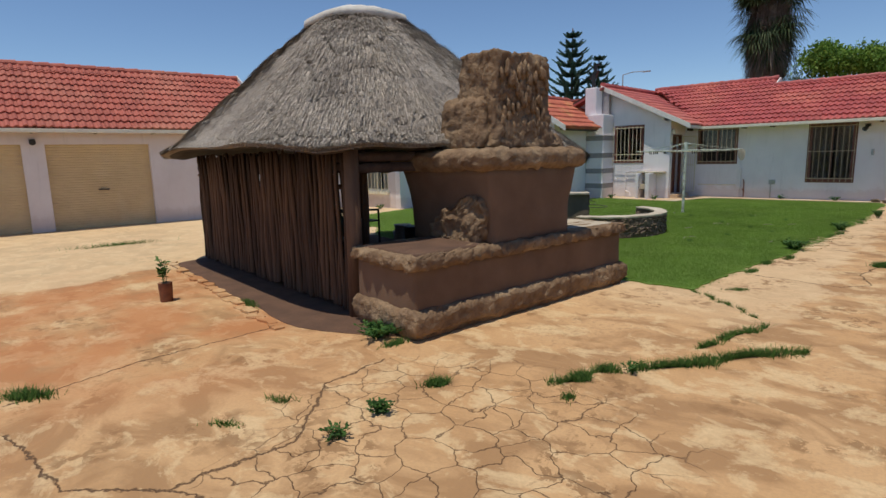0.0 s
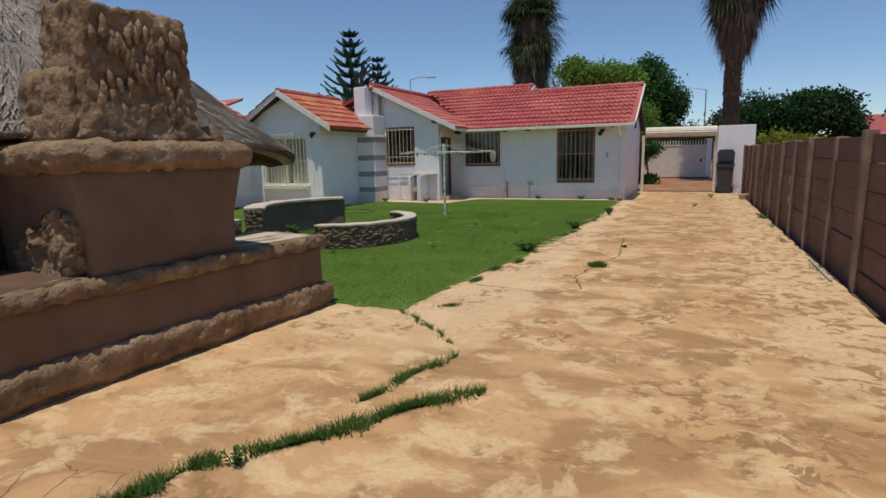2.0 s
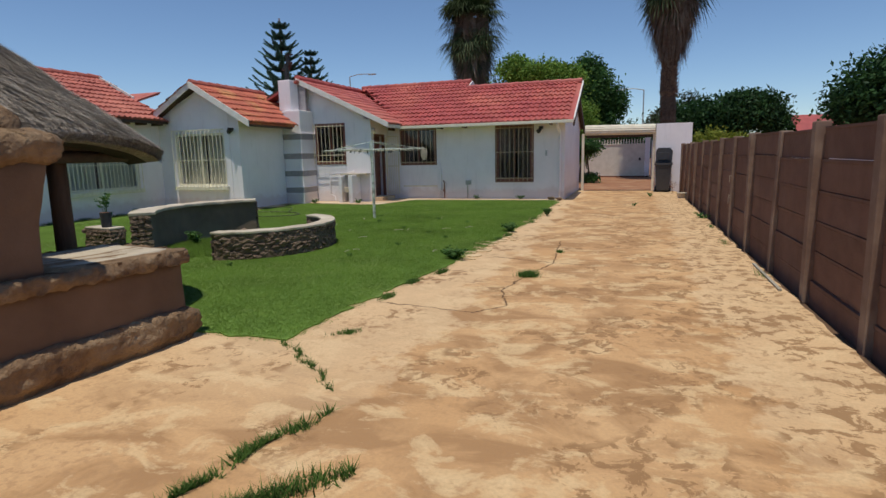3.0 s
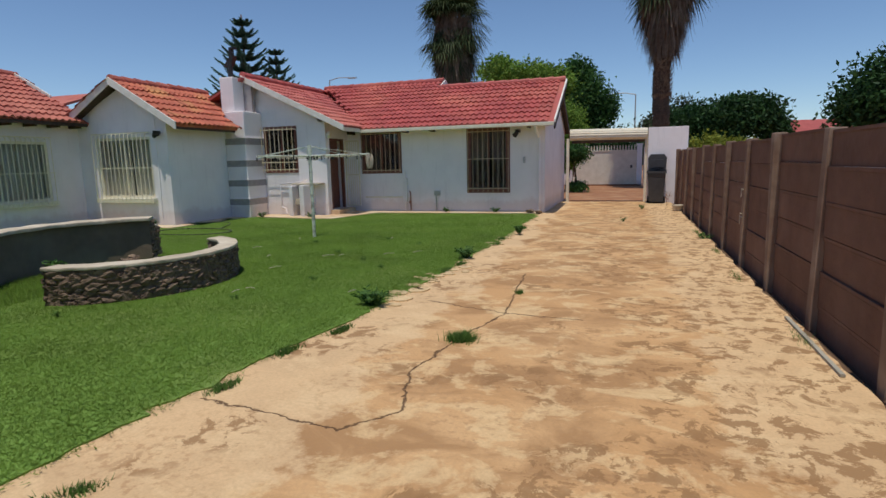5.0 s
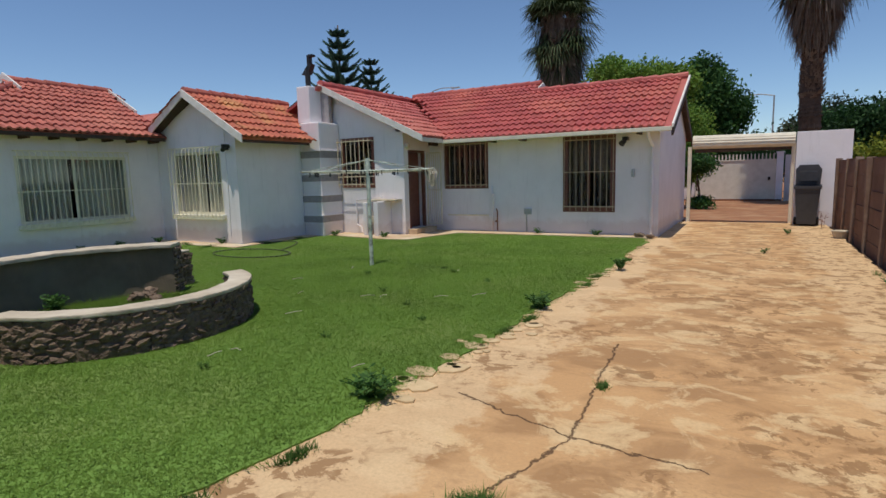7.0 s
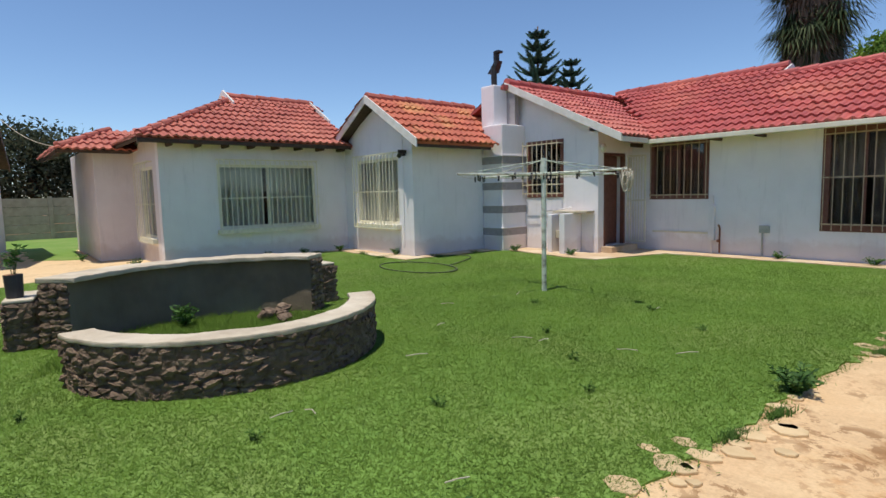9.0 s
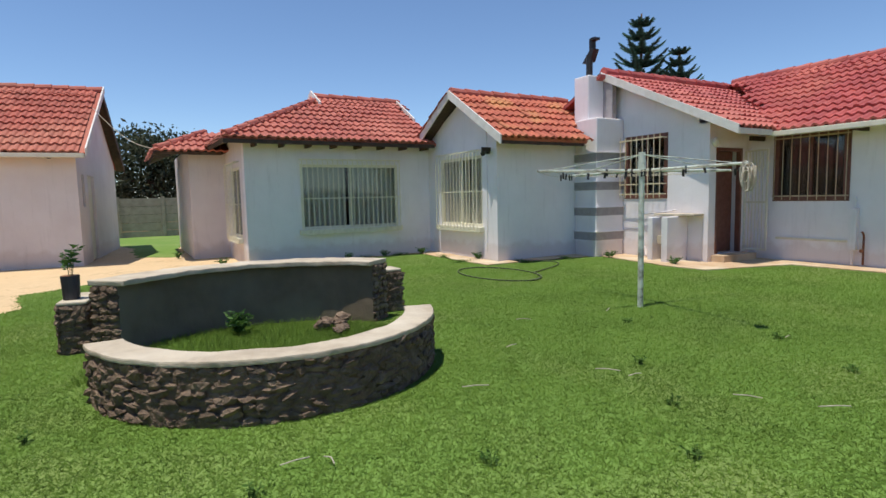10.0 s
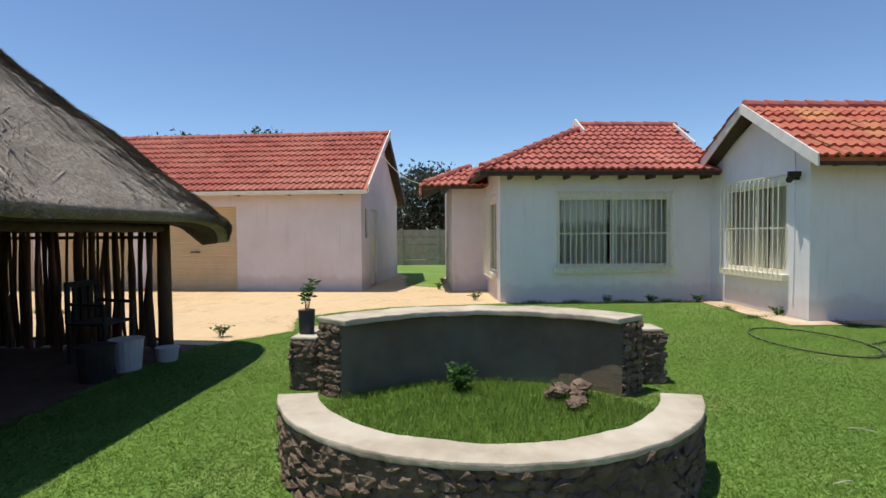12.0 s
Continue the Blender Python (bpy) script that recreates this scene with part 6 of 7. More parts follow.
for cx, cy in ((2.05, 12.3), (2.1, 9.9), (2.1, 14.2), (2.08, 16.5)):
    tuft(cx, cy, 0.05, 0.3, 0, 220, 0.07, "green grass at the fence foot", z=-0.03)


def leafy(name, label, category, x, y, z, n_stems, h, spread, leaf, mat, seed, per=9, group="weeds"):
    """A weed or small shrub: bent stems with many leaves."""
    rg = np.random.default_rng(seed)
    e = thing(name, label, category, group, at=(x, y, z))
    bm = bmesh.new()
    L = []
    for i in range(n_stems):
        a = rg.uniform(0, 2 * math.pi)
        r = spread * rg.uniform(0.3, 1.0)
        hh = h * rg.uniform(0.55, 1.0)
        p0 = Vector((0.02 * math.cos(a), 0.02 * math.sin(a), 0))
        p2 = Vector((r * math.cos(a), r * math.sin(a), hh))
        p1 = (p0 + p2) / 2 + Vector((-0.1 * r * math.cos(a), -0.1 * r * math.sin(a), hh * 0.12))
        tube(bm, [p0, p1, p2], 0.003, 4)
        for k in range(per):
            t = 0.25 + 0.75 * (k + rg.random() * 0.5) / per
            c = p0.lerp(p1, t * 2) if t < 0.5 else p1.lerp(p2, min(1, t * 2 - 1))
            b = rg.uniform(0, 2 * math.pi)
            d = Vector((math.cos(b), math.sin(b), rg.uniform(-0.1, 0.7))).normalized()
            s = d.orthogonal().normalized()
            if abs(s.z) > 0.7:
                s = d.cross(s)
            ll = leaf * rg.uniform(0.7, 1.3)
            L.append([c, c + d * ll * 0.5 + s * ll * 0.22, c + d * ll, c + d * ll * 0.5 - s * ll * 0.22])
    part("stem", bm, mat, e)
    part("foliage", tri_mesh("foliage", np.array(L), 4, mat), None, e)
    return e


leafy("creeping_weed", "low leafy green weed at the foot of the mud counter", "weed", -3.45, 3.0, 0.0, 60, 0.13, 0.28, 0.045, M_WEED, 1, 8)
leafy("weed", "small spiky green weed in the cracked slab", "weed", -2.28, 2.06, 0.0, 12, 0.08, 0.12, 0.04, M_WEED, 2, 12)
leafy("weed", "small green weed in the cracked slab", "weed", -2.25, 1.70, 0.0, 12, 0.07, 0.09, 0.035, M_WEED, 3, 8)
leafy("weed", "small green weed in the cracked slab", "weed", -1.40, 3.68, 0.0, 10, 0.09, 0.07, 0.03, M_WEED, 31, 8)
leafy("weed", "leafy green weed at the lawn edge", "weed", -1.66, 10.05, 0.0, 44, 0.16, 0.22, 0.045, M_WEED, 4, 12)
leafy("weed", "leafy green weed at the lawn edge", "weed", -1.45, 12.86, 0.0, 34, 0.17, 0.17, 0.045, M_WEED, 5, 12)
leafy("weed", "leafy green weed at the lawn edge", "weed", -1.16, 15.64, 0.0, 26, 0.19, 0.15, 0.045, M_WEED, 6, 12)
leafy("weed", "leafy green weed growing inside the stone ring", "weed", -6.45, 10.40, 0.01, 26, 0.24, 0.15, 0.055, M_WEED, 7, 12)
for i, (x, y) in enumerate(((-3.6, 12.9), (-2.9, 12.4), (-3.4, 14.5), (-2.6, 14.0), (-2.9, 11.0), (-3.2, 9.9), (-2.4, 11.9), (-4.5, 8.9), (-4.6, 13.9))):
    leafy("weed", "small dark weed standing in the lawn", "weed", x, y, 0.01, 7, 0.06, 0.07, 0.028, M_TUFT, 60 + i, 6)
for i, (x, y) in enumerate(((-12.3, 14.6), (-12.3, 13.7), (-12.25, 15.5), (-9.9, 17.3), (-4.0, 19.95), (-2.6, 19.95), (-8.8, 18.1), (-7.3, 18.15), (-10.4, 15.9), (-13.1, 11.2), (-9.3, 7.3), (-15.4, 10.5))):
    leafy("weed", "small weed at the foot of the house wall", "weed", x, y, 0.01, 14, 0.16, 0.16, 0.05, M_WEED, 80 + i, 8)
for i, (x, y) in enumerate(((-3.2, 3.0), (-1.7, 7.9), (-1.55, 9.2), (-1.7, 8.6), (-1.45, 11.9), (-1.4, 12.4), (-1.3, 14.3), (-1.35, 14.9), (-1.25, 16.6))):
    tuft(x, y, 0.14, 0.05, 80, 260, 0.06, "tuft of grass at the ragged lawn edge")
for i, (x, y) in enumerate(((-12.45, 12.3), (-12.45, 13.1), (-12.4, 14.1), (-12.4, 15.0), (-11.2, 15.5), (-10.2, 15.35), (-9.4, 16.3), (-9.25, 17.3))):
    tuft(x, y, 0.06, 0.28, 0 if y < 15.4 else 80, 220, 0.10, "low green grass along the foot of the house wall", z=0.0)
rng = np.random.default_rng(45)
N = 30000
a_, r_ = rng.uniform(0, 2 * np.pi, N), 1.5 * np.sqrt(rng.random(N))
gx, gy = RC.x + r_ * np.cos(a_), RC.y + r_ * np.sin(a_)
ok = ((r_ < 1.06) | (gx < RC.x - 0.2)) & (r_ < 1.48)
blades("ring_grass", np.stack([gx[ok], gy[ok], np.full(ok.sum(), 0.01)], 1), 0.03, 0.09, 0.003, 0.45, M_GRASS, None, 46, "longer bright green grass inside the stone ring")
# broken slab fragments at the lawn edge
rng = np.random.default_rng(52)
FRAG = [(-1.62, 10.62, 0.15), (-1.48, 10.36, 0.13), (-1.43, 10.78, 0.14), (-1.66, 10.42, 0.07), (-1.52, 11.36, 0.11), (-1.45, 11.56, 0.09), (-1.40, 11.99, 0.09), (-1.27, 12.20, 0.10),
        (-1.58, 11.02, 0.10), (-1.36, 11.72, 0.08), (-1.37, 14.80, 0.09), (-1.33, 15.20, 0.10), (-1.44, 14.45, 0.09), (-1.30, 15.60, 0.09), (-1.42, 15.05, 0.07), (-1.36, 14.20, 0.08)]
for i in range(30):
    y = rng.uniform(10.1, 12.9) if i < 16 else rng.uniform(13.6, 18.6)
    FRAG.append((-1.47 + rng.normal(0, 0.10) + 0.03 * (y - 10), y, rng.uniform(0.03, 0.08)))
for x, y, s in FRAG:
    e = thing("slab_fragment", "broken pale concrete fragment set in the grass edge", "stone", "fragments along the lawn edge", at=(x, y, 0))
    poly = [(s * rng.uniform(0.75, 1.25) * math.cos(a), s * 0.8 * rng.uniform(0.75, 1.25) * math.sin(a), -0.03) for a in np.linspace(0, 2 * math.pi, 8)[:-1] + rng.uniform(0, 2)]
    bm = bmesh.new()
    prism(bm, poly, (0, 0, 0.046))
    part("fragment", bm, M_PEBBLE, e, bevel=0.006)
for x, y, s in ((-1.62, 19.85, 0.11), (-1.38, 19.78, 0.09)):
    e = thing("rock", "pale rounded rock at the house corner", "rock", at=(x, y, 0.03))
    o = new("rock_body", stone_meshes[3])
    o.parent = e
    o.location = (0, 0, s * 0.35)
    o.scale = (s, s * 0.8, s * 0.55)
# dry twigs on the lawn
for i in range(16):
    x, y = rng.uniform(-5.5, -1.9), rng.uniform(9.5, 14.5)
    if np.hypot(x - RC.x, y - RC.y) < 1.6:
        continue
    a, l = rng.uniform(0, 3.14), rng.uniform(0.06, 0.2)
    e = thing("twig", "dry pale twig lying on the lawn", "twig", "twigs on the lawn", at=(x, y, 0.045))
    bm = bmesh.new()
    tube(bm, [(0, 0, 0), (l * 0.5 * math.cos(a), l * 0.5 * math.sin(a), 0.012), (l * math.cos(a + 0.2), l * math.sin(a + 0.2), 0.0)], 0.0035, 5)
    part("stick", bm, M_ROPE, e)

leafy("weed", "tall dry weed at the foot of the white pier", "weed", 2.0, 22.9, 0.0, 5, 0.45, 0.14, 0.05, M_RUST, 91, 7)
leafy("weed", "small weed in the driveway before the pier", "weed", 1.25, 21.4, 0.0, 10, 0.14, 0.12, 0.04, M_WEED, 92, 7)
leafy("weed", "small weed in the driveway before the pier", "weed", 0.75, 18.2, 0.0, 9, 0.09, 0.10, 0.035, M_WEED, 93, 7)
leafy("weed", "low green weed at the foot of the fence", "weed", 2.12, 15.6, -0.04, 16, 0.16, 0.18, 0.04, M_WEED, 94, 8)
tw = thing("twine", "pale frayed twine tied round a fence post", "twine", at=(2.235, 13.27, 0))
for z in (0.62, 0.66, 0.98):
    bm = bmesh.new()
    tube(bm, [(0.0, -0.07, z), (-0.012, 0.0, z + 0.01), (0.0, 0.07, z - 0.01), (-0.01, 0.02, z - 0.10)], 0.005, 5)
    part("strand", bm, M_ROPE, tw)

# potted plants
for x, y, z, lb in ((-6.40, 2.30, 0.0, "rusty tin pot with a young plant on red soil"), (-6.76, 9.00, 0.49, "black tin pot with a young plant on a stone pillar")):
    e = thing("plant_pot", lb, "plant pot", at=(x, y, z), turn=20)
    bm = bmesh.new()
    cyl(bm, (0, 0, 0), (0, 0, 0.22), 0.068, 0.078, 14)
    part("pot", bm, M_RUST if z < 0.1 else M_BIN, e)
    bm = bmesh.new()
    cyl(bm, (0, 0, 0.19), (0, 0, 0.222), 0.069, 0.071, 14)
    part("soil", bm, M_SOIL, e)
    p = leafy("plant", "young green plant in the tin pot", "plant", x, y, z + 0.22, 7, 0.30, 0.10, 0.06, M_WEED, int(x * -10), 10, "potted plants")


# trees
def crown(name, parent, lobes, n, leaf, mat, seed, flat=0.0):
    """Leaves scattered in the outer shell of several uneven lobes (x, y, z, rx, ry, rz)."""
    rg = np.random.default_rng(seed)
    out = []
    vol = np.array([l[3] * l[4] + l[3] * l[5] for l in lobes])
    for l, k in zip(lobes, (n * vol / vol.sum()).astype(int)):
        d = rg.normal(0, 1, (k, 3))
        d /= np.linalg.norm(d, axis=1)[:, None]
        bumps = 1 + 0.16 * np.sin(d[:, 0] * 7 + seed) * np.sin(d[:, 1] * 6) + 0.12 * np.sin(d[:, 2] * 11 + d[:, 0] * 9 + seed)
        r = (rg.uniform(0.72, 1.0, k) ** 0.6) * bumps
        # clumps: pull towards cluster centres
        cc = rg.normal(0, 1, (max(6, k // 55), 3))
        cc /= np.linalg.norm(cc, axis=1)[:, None]
        near = cc[rg.integers(len(cc), size=k)]
        mixk = 0.62
        d2 = d * (1 - mixk) + near * mixk + rg.normal(0, 0.10, (k, 3))
        c = np.array(l[:3]) + d2 * r[:, None] * np.array(l[3:])
        u = rg.normal(0, 1, (k, 3))
        u[:, 2] *= 1 - flat
        u /= np.linalg.norm(u, axis=1)[:, None]
        v = np.cross(u, rg.normal(0, 1, (k, 3)))
        v /= np.linalg.norm(v, axis=1)[:, None]
        s = leaf * rg.uniform(0.6, 1.4, k)[:, None]
        out.append(np.stack([c - u * s, c + v * s * 0.45, c + u * s, c - v * s * 0.45], 1))
    part(name, tri_mesh(name, np.concatenate(out), 4, mat), None, parent)


def trunk(parent, pts, r0, r1, mat, name="trunk"):
    bm = bmesh.new()
    n = len(pts) - 1
    for i in range(n):
        cyl(bm, pts[i], pts[i + 1], r0 + (r1 - r0) * i / n, r0 + (r1 - r0) * (i + 1) / n, 10)
    part(name, bm, mat, parent, smooth=True)


def tree(label, x, y, h, lobes, n, leaf, mat, seed, r=0.25):
    e = thing("tree", label, "tree", "trees behind the plot", at=(x, y, -0.1))
    trunk(e, [(0, 0, 0), (0.1, 0.05, h * 0.3), (0, 0, h * 0.6)], r, r * 0.6, M_TRUNK)
    for i, l in enumerate(lobes[:5]):
        trunk(e, [(0, 0, h * 0.35), (l[0] * 0.5, l[1] * 0.5, (h * 0.4 + l[2]) / 2 + 0.2), (l[0], l[1], l[2])], r * 0.4, r * 0.12, M_TRUNK, "limb")
    crown("crown", e, lobes, n, leaf, mat, seed)
    return e


def palm(label, x, y, trunk_h, skirt_lo, skirt_hi, skirt_r, crown_r, r, seed):
    """Fan palm: ringed trunk, skirt of dead fronds, crown of fan leaves."""
    rg = np.random.default_rng(seed)
    e = thing("palm_tree", label, "palm tree", "tall palms", at=(x, y, -0.1))
    bm = bmesh.new()
    z = 0.0
    while z < skirt_hi:
        cyl(bm, (0.05 * math.sin(z), 0, z), (0.05 * math.sin(z + 0.15), 0, z + 0.16), r * rg.uniform(0.95, 1.12), r * 0.93, 12)
        z += 0.15
    part("trunk", bm, M_TRUNK, e)
    # old leaf bases
    L = []
    for i in range(700):
        a, z = rg.uniform(0, 2 * math.pi), rg.uniform(skirt_lo - 2.5, skirt_lo + 0.3)
        d = Vector((math.cos(a), math.sin(a), 0))
        s = Vector((-d.y, d.x, 0)) * 0.05
        c = d * r + Vector((0, 0, z))
        L.append([c - s, c + s, c + d * 0.09 + Vector((0, 0, 0.16)), c + d * 0.06 + Vector((0, 0, 0.1)) - s * 0.5])
    part("bark_scales", tri_mesh("bark_scales", np.array(L), 4, M_SKIRT), None, e, kind="stuff")
    L = []
    for i in range(5200):
        a = rg.uniform(0, 2 * math.pi)
        t = rg.random()
        z1 = skirt_lo + (skirt_hi - skirt_lo) * t + rg.uniform(0, 0.5)
        taper = 0.50 + 0.50 * min(1, t * 2.6)
        ln = rg.uniform(0.6, 1.5)
        d = Vector((math.cos(a), math.sin(a), 0))
        rr = skirt_r * taper * rg.uniform(0.55, 1.05)
        s = Vector((-d.y, d.x, 0)) * rg.uniform(0.012, 0.04)
        p = d * (rr * 0.75) + Vector((0, 0, z1))
        q = d * rr + Vector((rg.normal(0, 0.06), rg.normal(0, 0.06), z1 - ln))
        L.append([p - s, p + s, q + s * 0.3, q - s * 0.3])
    part("dead_skirt", tri_mesh("dead_skirt", np.array(L), 4, M_SKIRT), None, e, "hanging brown dead fronds")
    L = []
    for i in range(120):
        a, el = rg.uniform(0, 2 * math.pi), rg.uniform(-1.3, 1.2)
        d = Vector((math.cos(a) * math.cos(el), math.sin(a) * math.cos(el), math.sin(el)))
        base = Vector((0, 0, skirt_hi + 0.1 - (rg.uniform(0, 1.7) if el < 0 else 0)))
        hub = base + d * crown_r * 0.5 * rg.uniform(0.8, 1.1) - Vector((0, 0, 0.1))
        side = d.cross(Vector((0, 0, 1))).normalized()
        up = side.cross(d).normalized()
        L.append([base, base + side * 0.03, hub + side * 0.02, hub])
        for k in range(26):
            b = radians(-125 + 250 * k / 25)
            v = (d * math.cos(b) + side * math.sin(b)).normalized()
            ln = crown_r * 0.55 * rg.uniform(0.8, 1.1)
            w = side * math.cos(b) * 0.035 - d * math.sin(b) * 0.035
            m = hub + v * ln * 0.6 + up * 0.03
            tip = hub + v * ln - Vector((0, 0, ln * rg.uniform(0.15, 0.5)))
            L.append([hub, m + w, tip, m - w])
    part("fronds", tri_mesh("fronds", np.array(L), 4, M_FROND), None, e, "green fan-shaped fronds")
    return e


palm("tall fan palm with a brown skirt of dead fronds", 2.30, 33.0, 12, 6.6, 11.0, 1.35, 2.4, 0.38, 1)
palm("tall fan palm with drooping green fronds behind the roof", -9.1, 38.0, 12, 4.7, 9.9, 1.35, 2.4, 0.36, 2)
for i, (x, y, h) in enumerate(((-5.9, 36.0, 6.1), (-7.2, 36.5, 6.6))):
    e = thing("young_palm", "young dark palm with spiky fronds behind the roof", "palm tree", at=(x, y, -0.1))
    trunk(e, [(0, 0, 0), (0, 0, h - 1.5)], 0.15, 0.12, M_TRUNK)
    L = []
    rg = np.random.default_rng(70 + i)
    for k in range(16):
        a, el = rg.uniform(0, 6.28), rg.uniform(0.3, 1.2)
        d = Vector((math.cos(a) * math.cos(el), math.sin(a) * math.cos(el), math.sin(el)))
        sd = d.cross(Vector((0, 0, 1))).normalized()
        for m in range(18):
            c = Vector((0, 0, h - 1.5)) + d * (0.2 + m * 0.07)
            for sg in (-1, 1):
                q = c + sd * sg * 0.22 * (1 - m / 22) + d * 0.14
                L.append([c, c + d * 0.03, q, q - d * 0.02])
    part("fronds", tri_mesh("fronds", np.array(L), 4, M_FROND), None, e)

# conifer with flat whorls
ar = thing("norfolk_pine", "dark green norfolk pine with tiered flat branches behind the house", "conifer", at=(-15.65, 26.95, -0.1))
trunk(ar, [(0, 0, 0), (0, 0, 8.2)], 0.16, 0.03, M_TRUNK)
rg = np.random.default_rng(8)
L = []
for tier in range(10):
    z = 3.25 + tier * 0.50
    R = 1.85 * (1 - (tier / 10.4) ** 1.2) + 0.12
    for b in range(9):
        a = 2 * math.pi * b / 9 + tier * 0.5 + rg.normal(0, 0.08)
        d = Vector((math.cos(a), math.sin(a), 0))
        sd = Vector((-d.y, d.x, 0))
        n = int(26 * R) + 4
        for k in range(n):
            t = (k + 1) / n
            c = d * R * t + Vector((0, 0, z + 0.42 * t * t * R))
            for sg in (-1, 1):
                w = 0.30 * (1.05 - t) + 0.06
                for q_ in range(2):
                    tip = c + sd * sg * w * rg.uniform(0.7, 1.1) + d * 0.10 + Vector((0, 0, rg.uniform(-0.02, 0.09)))
                    L.append([c + Vector((0, 0, 0.035)), tip, c - d * 0.05 - Vector((0, 0, 0.03))])
part("needles", tri_mesh("needles", np.array(L), 3, M_NEEDLE), None, ar)
ar2 = thing("norfolk_pine", "smaller dark green norfolk pine beside the taller one", "conifer", at=(-14.45, 27.6, -0.1))
trunk(ar2, [(0, 0, 0), (0, 0, 6.7)], 0.12, 0.03, M_TRUNK)
part("needles", tri_mesh("needles", np.array(L) * (0.8, 0.8, 0.84), 3, M_NEEDLE), None, ar2)

tree("dark green broad-leaved tree with upright shoots", -2.6, 42.0, 8.0, [(0, 0, 5.2, 2.1, 2.0, 2.1), (-1.2, 0, 5.9, 1.2, 1.2, 1.4), (1.1, 0, 5.8, 1.1, 1.2, 1.5), (0.3, 0, 6.8, 1.1, 1.0, 1.1), (-1.8, 0, 6.6, 1.0, 1.0, 1.0), (2.0, 0, 4.6, 1.0, 1.0, 1.4), (1.7, 0, 3.4, 1.0, 1.0, 1.2), (-0.5, 0, 3.2, 1.8, 1.6, 1.2)], 30000, 0.11, M_LEAF2, 1)
tree("rounded light green tree behind the roof ridge", -4.5, 36.0, 6.5, [(-0.3, 0, 6.0, 2.2, 1.6, 0.9), (-1.6, 0, 6.5, 1.1, 1.2, 0.8), (1.4, 0, 5.4, 1.4, 1.2, 1.1)], 10000, 0.10, M_LEAF3, 2, 0.15)
tree("clipped bright green shrub beside the gable", -1.75, 31.0, 4.2, [(0, 0, 3.35, 0.95, 0.95, 0.75), (0.1, 0, 2.6, 1.0, 0.9, 0.6), (-0.2, 0, 1.6, 0.95, 0.9, 0.7)], 9000, 0.06, M_LEAF3, 3, 0.08)
tree("dark shrub on a thin stem before the gate", -1.35, 30.0, 2.2, [(0, 0, 1.75, 0.75, 0.7, 0.42), (0.2, 0, 0.3, 0.5, 0.4, 0.3)], 4500, 0.06, M_LEAF2, 4, 0.05)
tree("dense dark green mango tree beyond the fence", 7.2, 44.0, 5.5, [(0, 0, 3.7, 2.5, 2.0, 1.5), (-2.2, 0, 3.5, 1.8, 1.8, 1.5), (-3.6, 0, 3.0, 1.6, 1.5, 1.6), (1.6, 0, 3.9, 1.6, 1.6, 1.3), (0.2, 0, 4.6, 1.4, 1.4, 0.8), (-1.5, 0, 2.2, 2.4, 1.8, 1.3), (2.4, 0, 2.6, 1.3, 1.3, 1.3)], 34000, 0.12, M_LEAF, 5)
tree("grey-green feathery tree behind the palm", 4.3, 48.0, 6.2, [(0, 0, 4.3, 1.4, 1.2, 1.6), (-1.6, 0, 3.6, 1.3, 1.2, 1.2), (-0.5, 0, 2.6, 1.8, 1.4, 1.4)], 7000, 0.12, M_GREYLEAF, 6)
tree("dark green tree rising beyond the brown fence", 10.9, 31.0, 7.0, [(0, 0, 3.9, 2.3, 2.0, 1.6), (-1.2, 0, 3.2, 1.5, 1.5, 1.2), (1.5, 0, 4.9, 2.0, 1.8, 1.4), (3.2, 0, 4.2, 2.0, 1.8, 2.0)], 38000, 0.11, M_LEAF, 7)
tree("yellow-green flowering shrub behind the fence", 3.7, 27.0, 2.4, [(0, 0, 1.85, 0.8, 0.6, 0.50), (0.8, 0, 1.8, 0.8, 0.6, 0.4), (-0.6, 0, 1.75, 0.5, 0.5, 0.5)], 5200, 0.06, M_LEAFY, 8, 0.06)
tree("grey-green tree behind the back fence", -31.0, 10.6, 5.2, [(0, 0, 3.9, 2.0, 2.1, 1.4), (0, 1.6, 3.4, 1.8, 1.8, 1.6), (0, -1.4, 2.6, 1.8, 1.8, 1.8), (0, 0.8, 2.0, 1.8, 2.4, 1.4)], 12000, 0.11, M_GREYLEAF, 9)
tree("sparse feathery tree top behind the garage roof", -28.0, 1.6, 7.0, [(0, 1.2, 5.7, 1.4, 1.3, 0.75), (0, -2.6, 5.5, 1.4, 1.4, 0.7)], 2200, 0.10, M_GREYLEAF, 10)
tree("green tree behind the garage roof", -30.0, -3.0, 6.0, [(0, 0, 5.4, 1.6, 1.8, 0.9)], 2500, 0.11, M_LEAF2, 11)

tree("dense dark green hedge behind the driveway gate", 0.2, 39.0, 3.4, [(-1.8, 0, 2.0, 1.4, 0.8, 1.3), (0.2, 0, 2.1, 1.5, 0.8, 1.3), (2.0, 0, 2.0, 1.4, 0.8, 1.3), (-3.4, 0, 2.0, 1.3, 0.8, 1.3)], 16000, 0.09, M_LEAF, 12, 0.08)

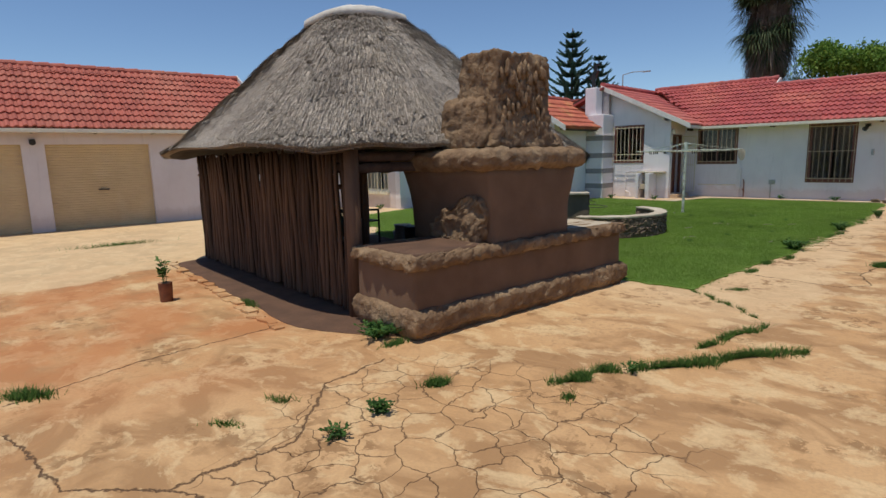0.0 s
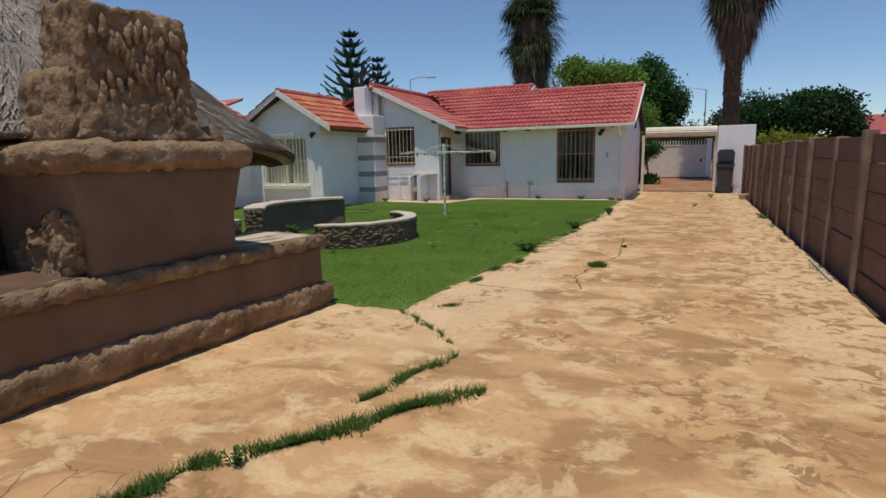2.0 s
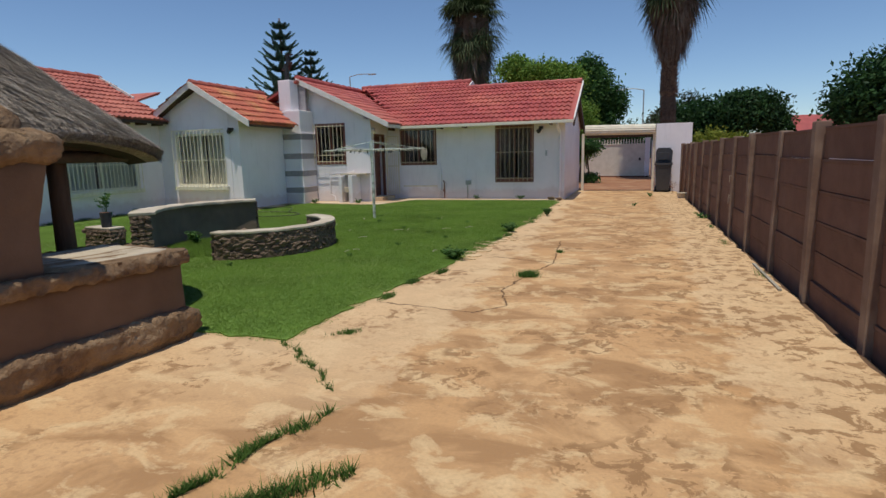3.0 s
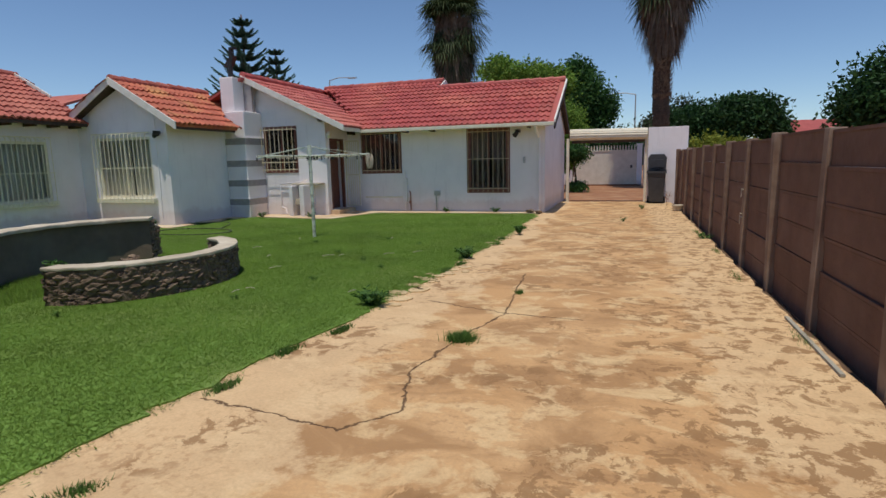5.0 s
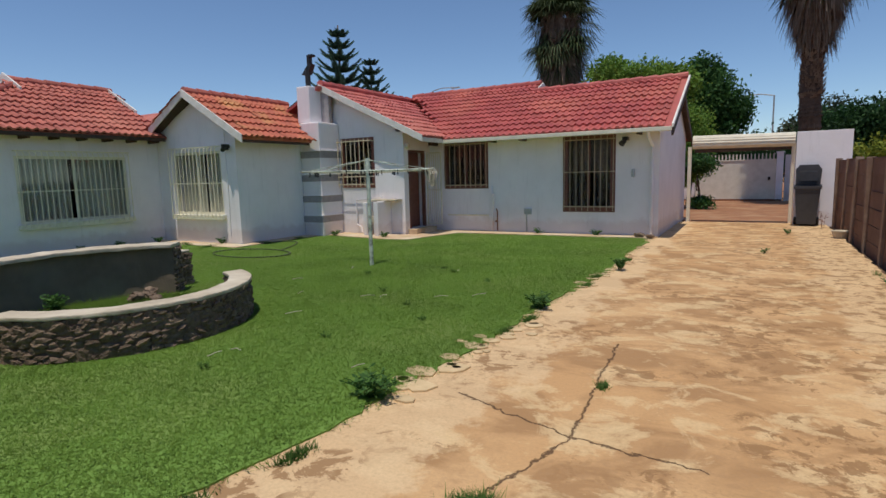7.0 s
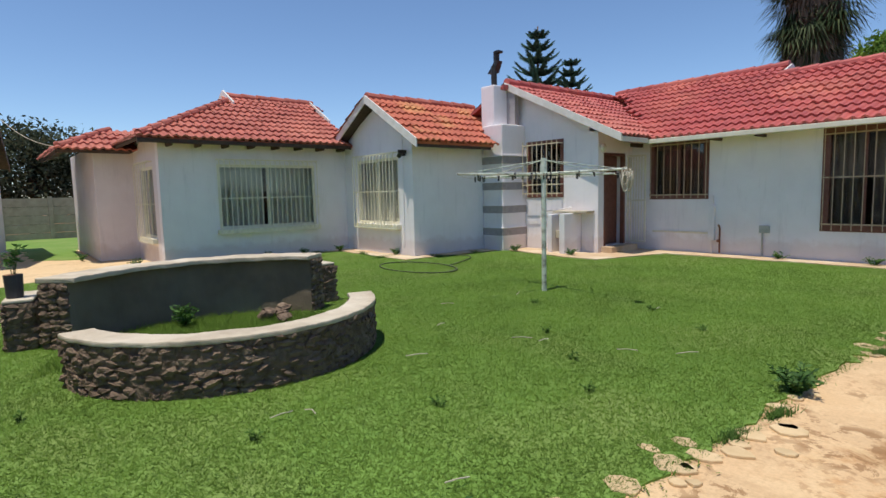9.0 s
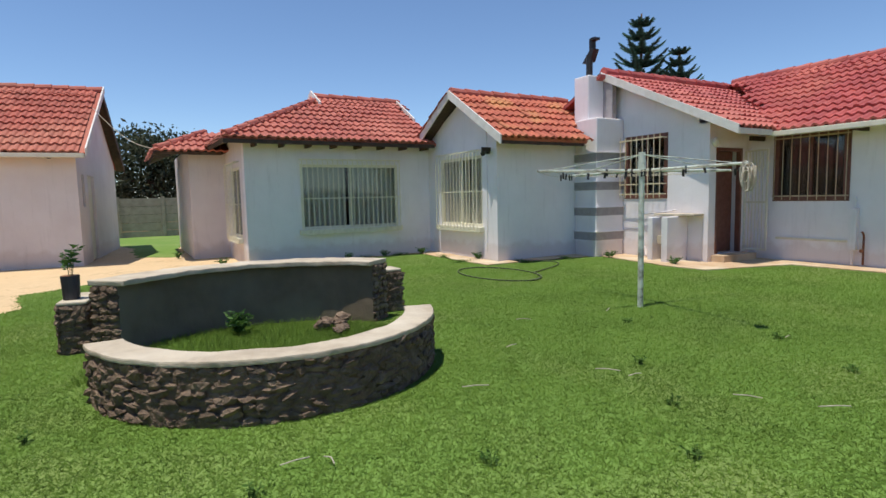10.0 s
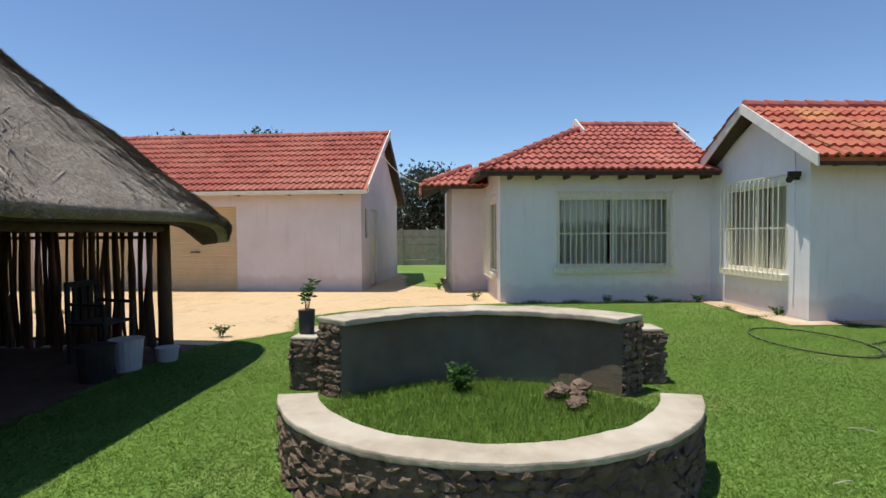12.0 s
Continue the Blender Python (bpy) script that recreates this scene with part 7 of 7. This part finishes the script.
# street lamps
for x, y, h, d in ((1.45, 52.0, 6.4, -1), (-22.0, 46.0, 8.2, 1)):
    e = thing("street_lamp", "thin grey street lamp with a long arm", "street lamp", at=(x, y, -0.1))
    bm = bmesh.new()
    cyl(bm, (0, 0, 0), (0, 0, h), 0.07, 0.05, 10)
    part("pole", bm, M_GALV, e)
    bm = bmesh.new()
    tube(bm, [(0, 0, h), (d * 0.8, 0, h + 0.15), (d * 1.8, 0, h + 0.12)], 0.035, 8)
    part("arm", bm, M_GALV, e)
    bm = bmesh.new()
    bx(bm, *sorted((d * 1.7, d * 2.4)), -0.1, 0.1, h + 0.02, h + 0.12)
    part("lamp_head", bm, M_GALV, e, bevel=0.02)
# neighbour's red roof
nb = thing("neighbour_house", "low neighbouring house with a red roof beyond the fence", "house")
bm = bmesh.new()
prism(bm, [(10.2, 42.0, 2.2), (15.0, 42.0, 2.2), (15.0, 44.5, 3.35), (10.2, 44.5, 3.35)], (0, 0.1, 0.12))
part("roof", bm, M_TILE, nb)
box_part("wall", (10.4, 14.8, 42.4, 47.0, -0.1, 2.25), M_WHITE, nb)
nb2 = thing("neighbour_house", "house side with a terracotta roof behind the wing", "house")
bm = bmesh.new()
prism(bm, [(-24.0, 17.5, 2.9), (-17.5, 17.5, 2.9), (-17.5, 21.0, 4.1), (-24.0, 21.0, 4.1)], (0, 0.1, 0.12))
part("roof", bm, M_TILE2, nb2)
box_part("wall", (-24.0, -18.6, 18.2, 24.0, -0.1, 3.0), M_WHITE, nb2)
# closing walls and distant hedges
for k, (dims, lb) in enumerate((((-21.0, 2.4, -9.3, -9.1, -0.1, 1.7), "plain boundary wall at the end of the yard"), ((-26.2, -26.1, -9.0, 6.0, -0.1, 1.6), "plain boundary wall behind the garage"))):
    e = thing("boundary_wall", lb, "wall")
    box_part("wall", dims, M_FENCE, e)
rg = np.random.default_rng(77)
for i, (x, y, w, h) in enumerate(((-30, 50, 14, 2.2), (-8, 60, 12, 2.8), (10, 62, 12, 2.4), (26, 50, 10, 2.6), (32, 25, 9, 2.6), (-42, 28, 12, 2.6), (-45, 5, 12, 2.4), (-30, -26, 12, 3.0), (0, -30, 14, 3.0), (30, -5, 10, 3.0))):
    e = thing("far_trees", "line of dark trees in the distance", "tree", "distant tree lines", at=(x, y, -0.1))
    trunk(e, [(0, 0, 0), (0, 0, h)], 0.3, 0.15, M_TRUNK)
    lobes = [(rg.uniform(-w / 2, w / 2), rg.uniform(-w / 2, w / 2), h * rg.uniform(0.35, 0.75), rg.uniform(1.5, 3), rg.uniform(1.5, 3), h * rg.uniform(0.3, 0.5)) for _ in range(9)]
    crown("crown", e, lobes, 5000, 0.25, M_LEAF, 100 + i)

# overhead cable between garage and house
cb = thing("overhead_cable", "thin pale cable slung from the garage to the house", "cable")
bm = bmesh.new()
tube(bm, [Vector((-15.5, 9.0, 3.5)).lerp(Vector((-14.6, 10.3, 2.55)), i / 8) - Vector((0, 0, 0.25 * math.sin(math.pi * i / 8))) for i in range(9)], 0.008, 5)
part("cable_line", bm, M_ROPE, cb)
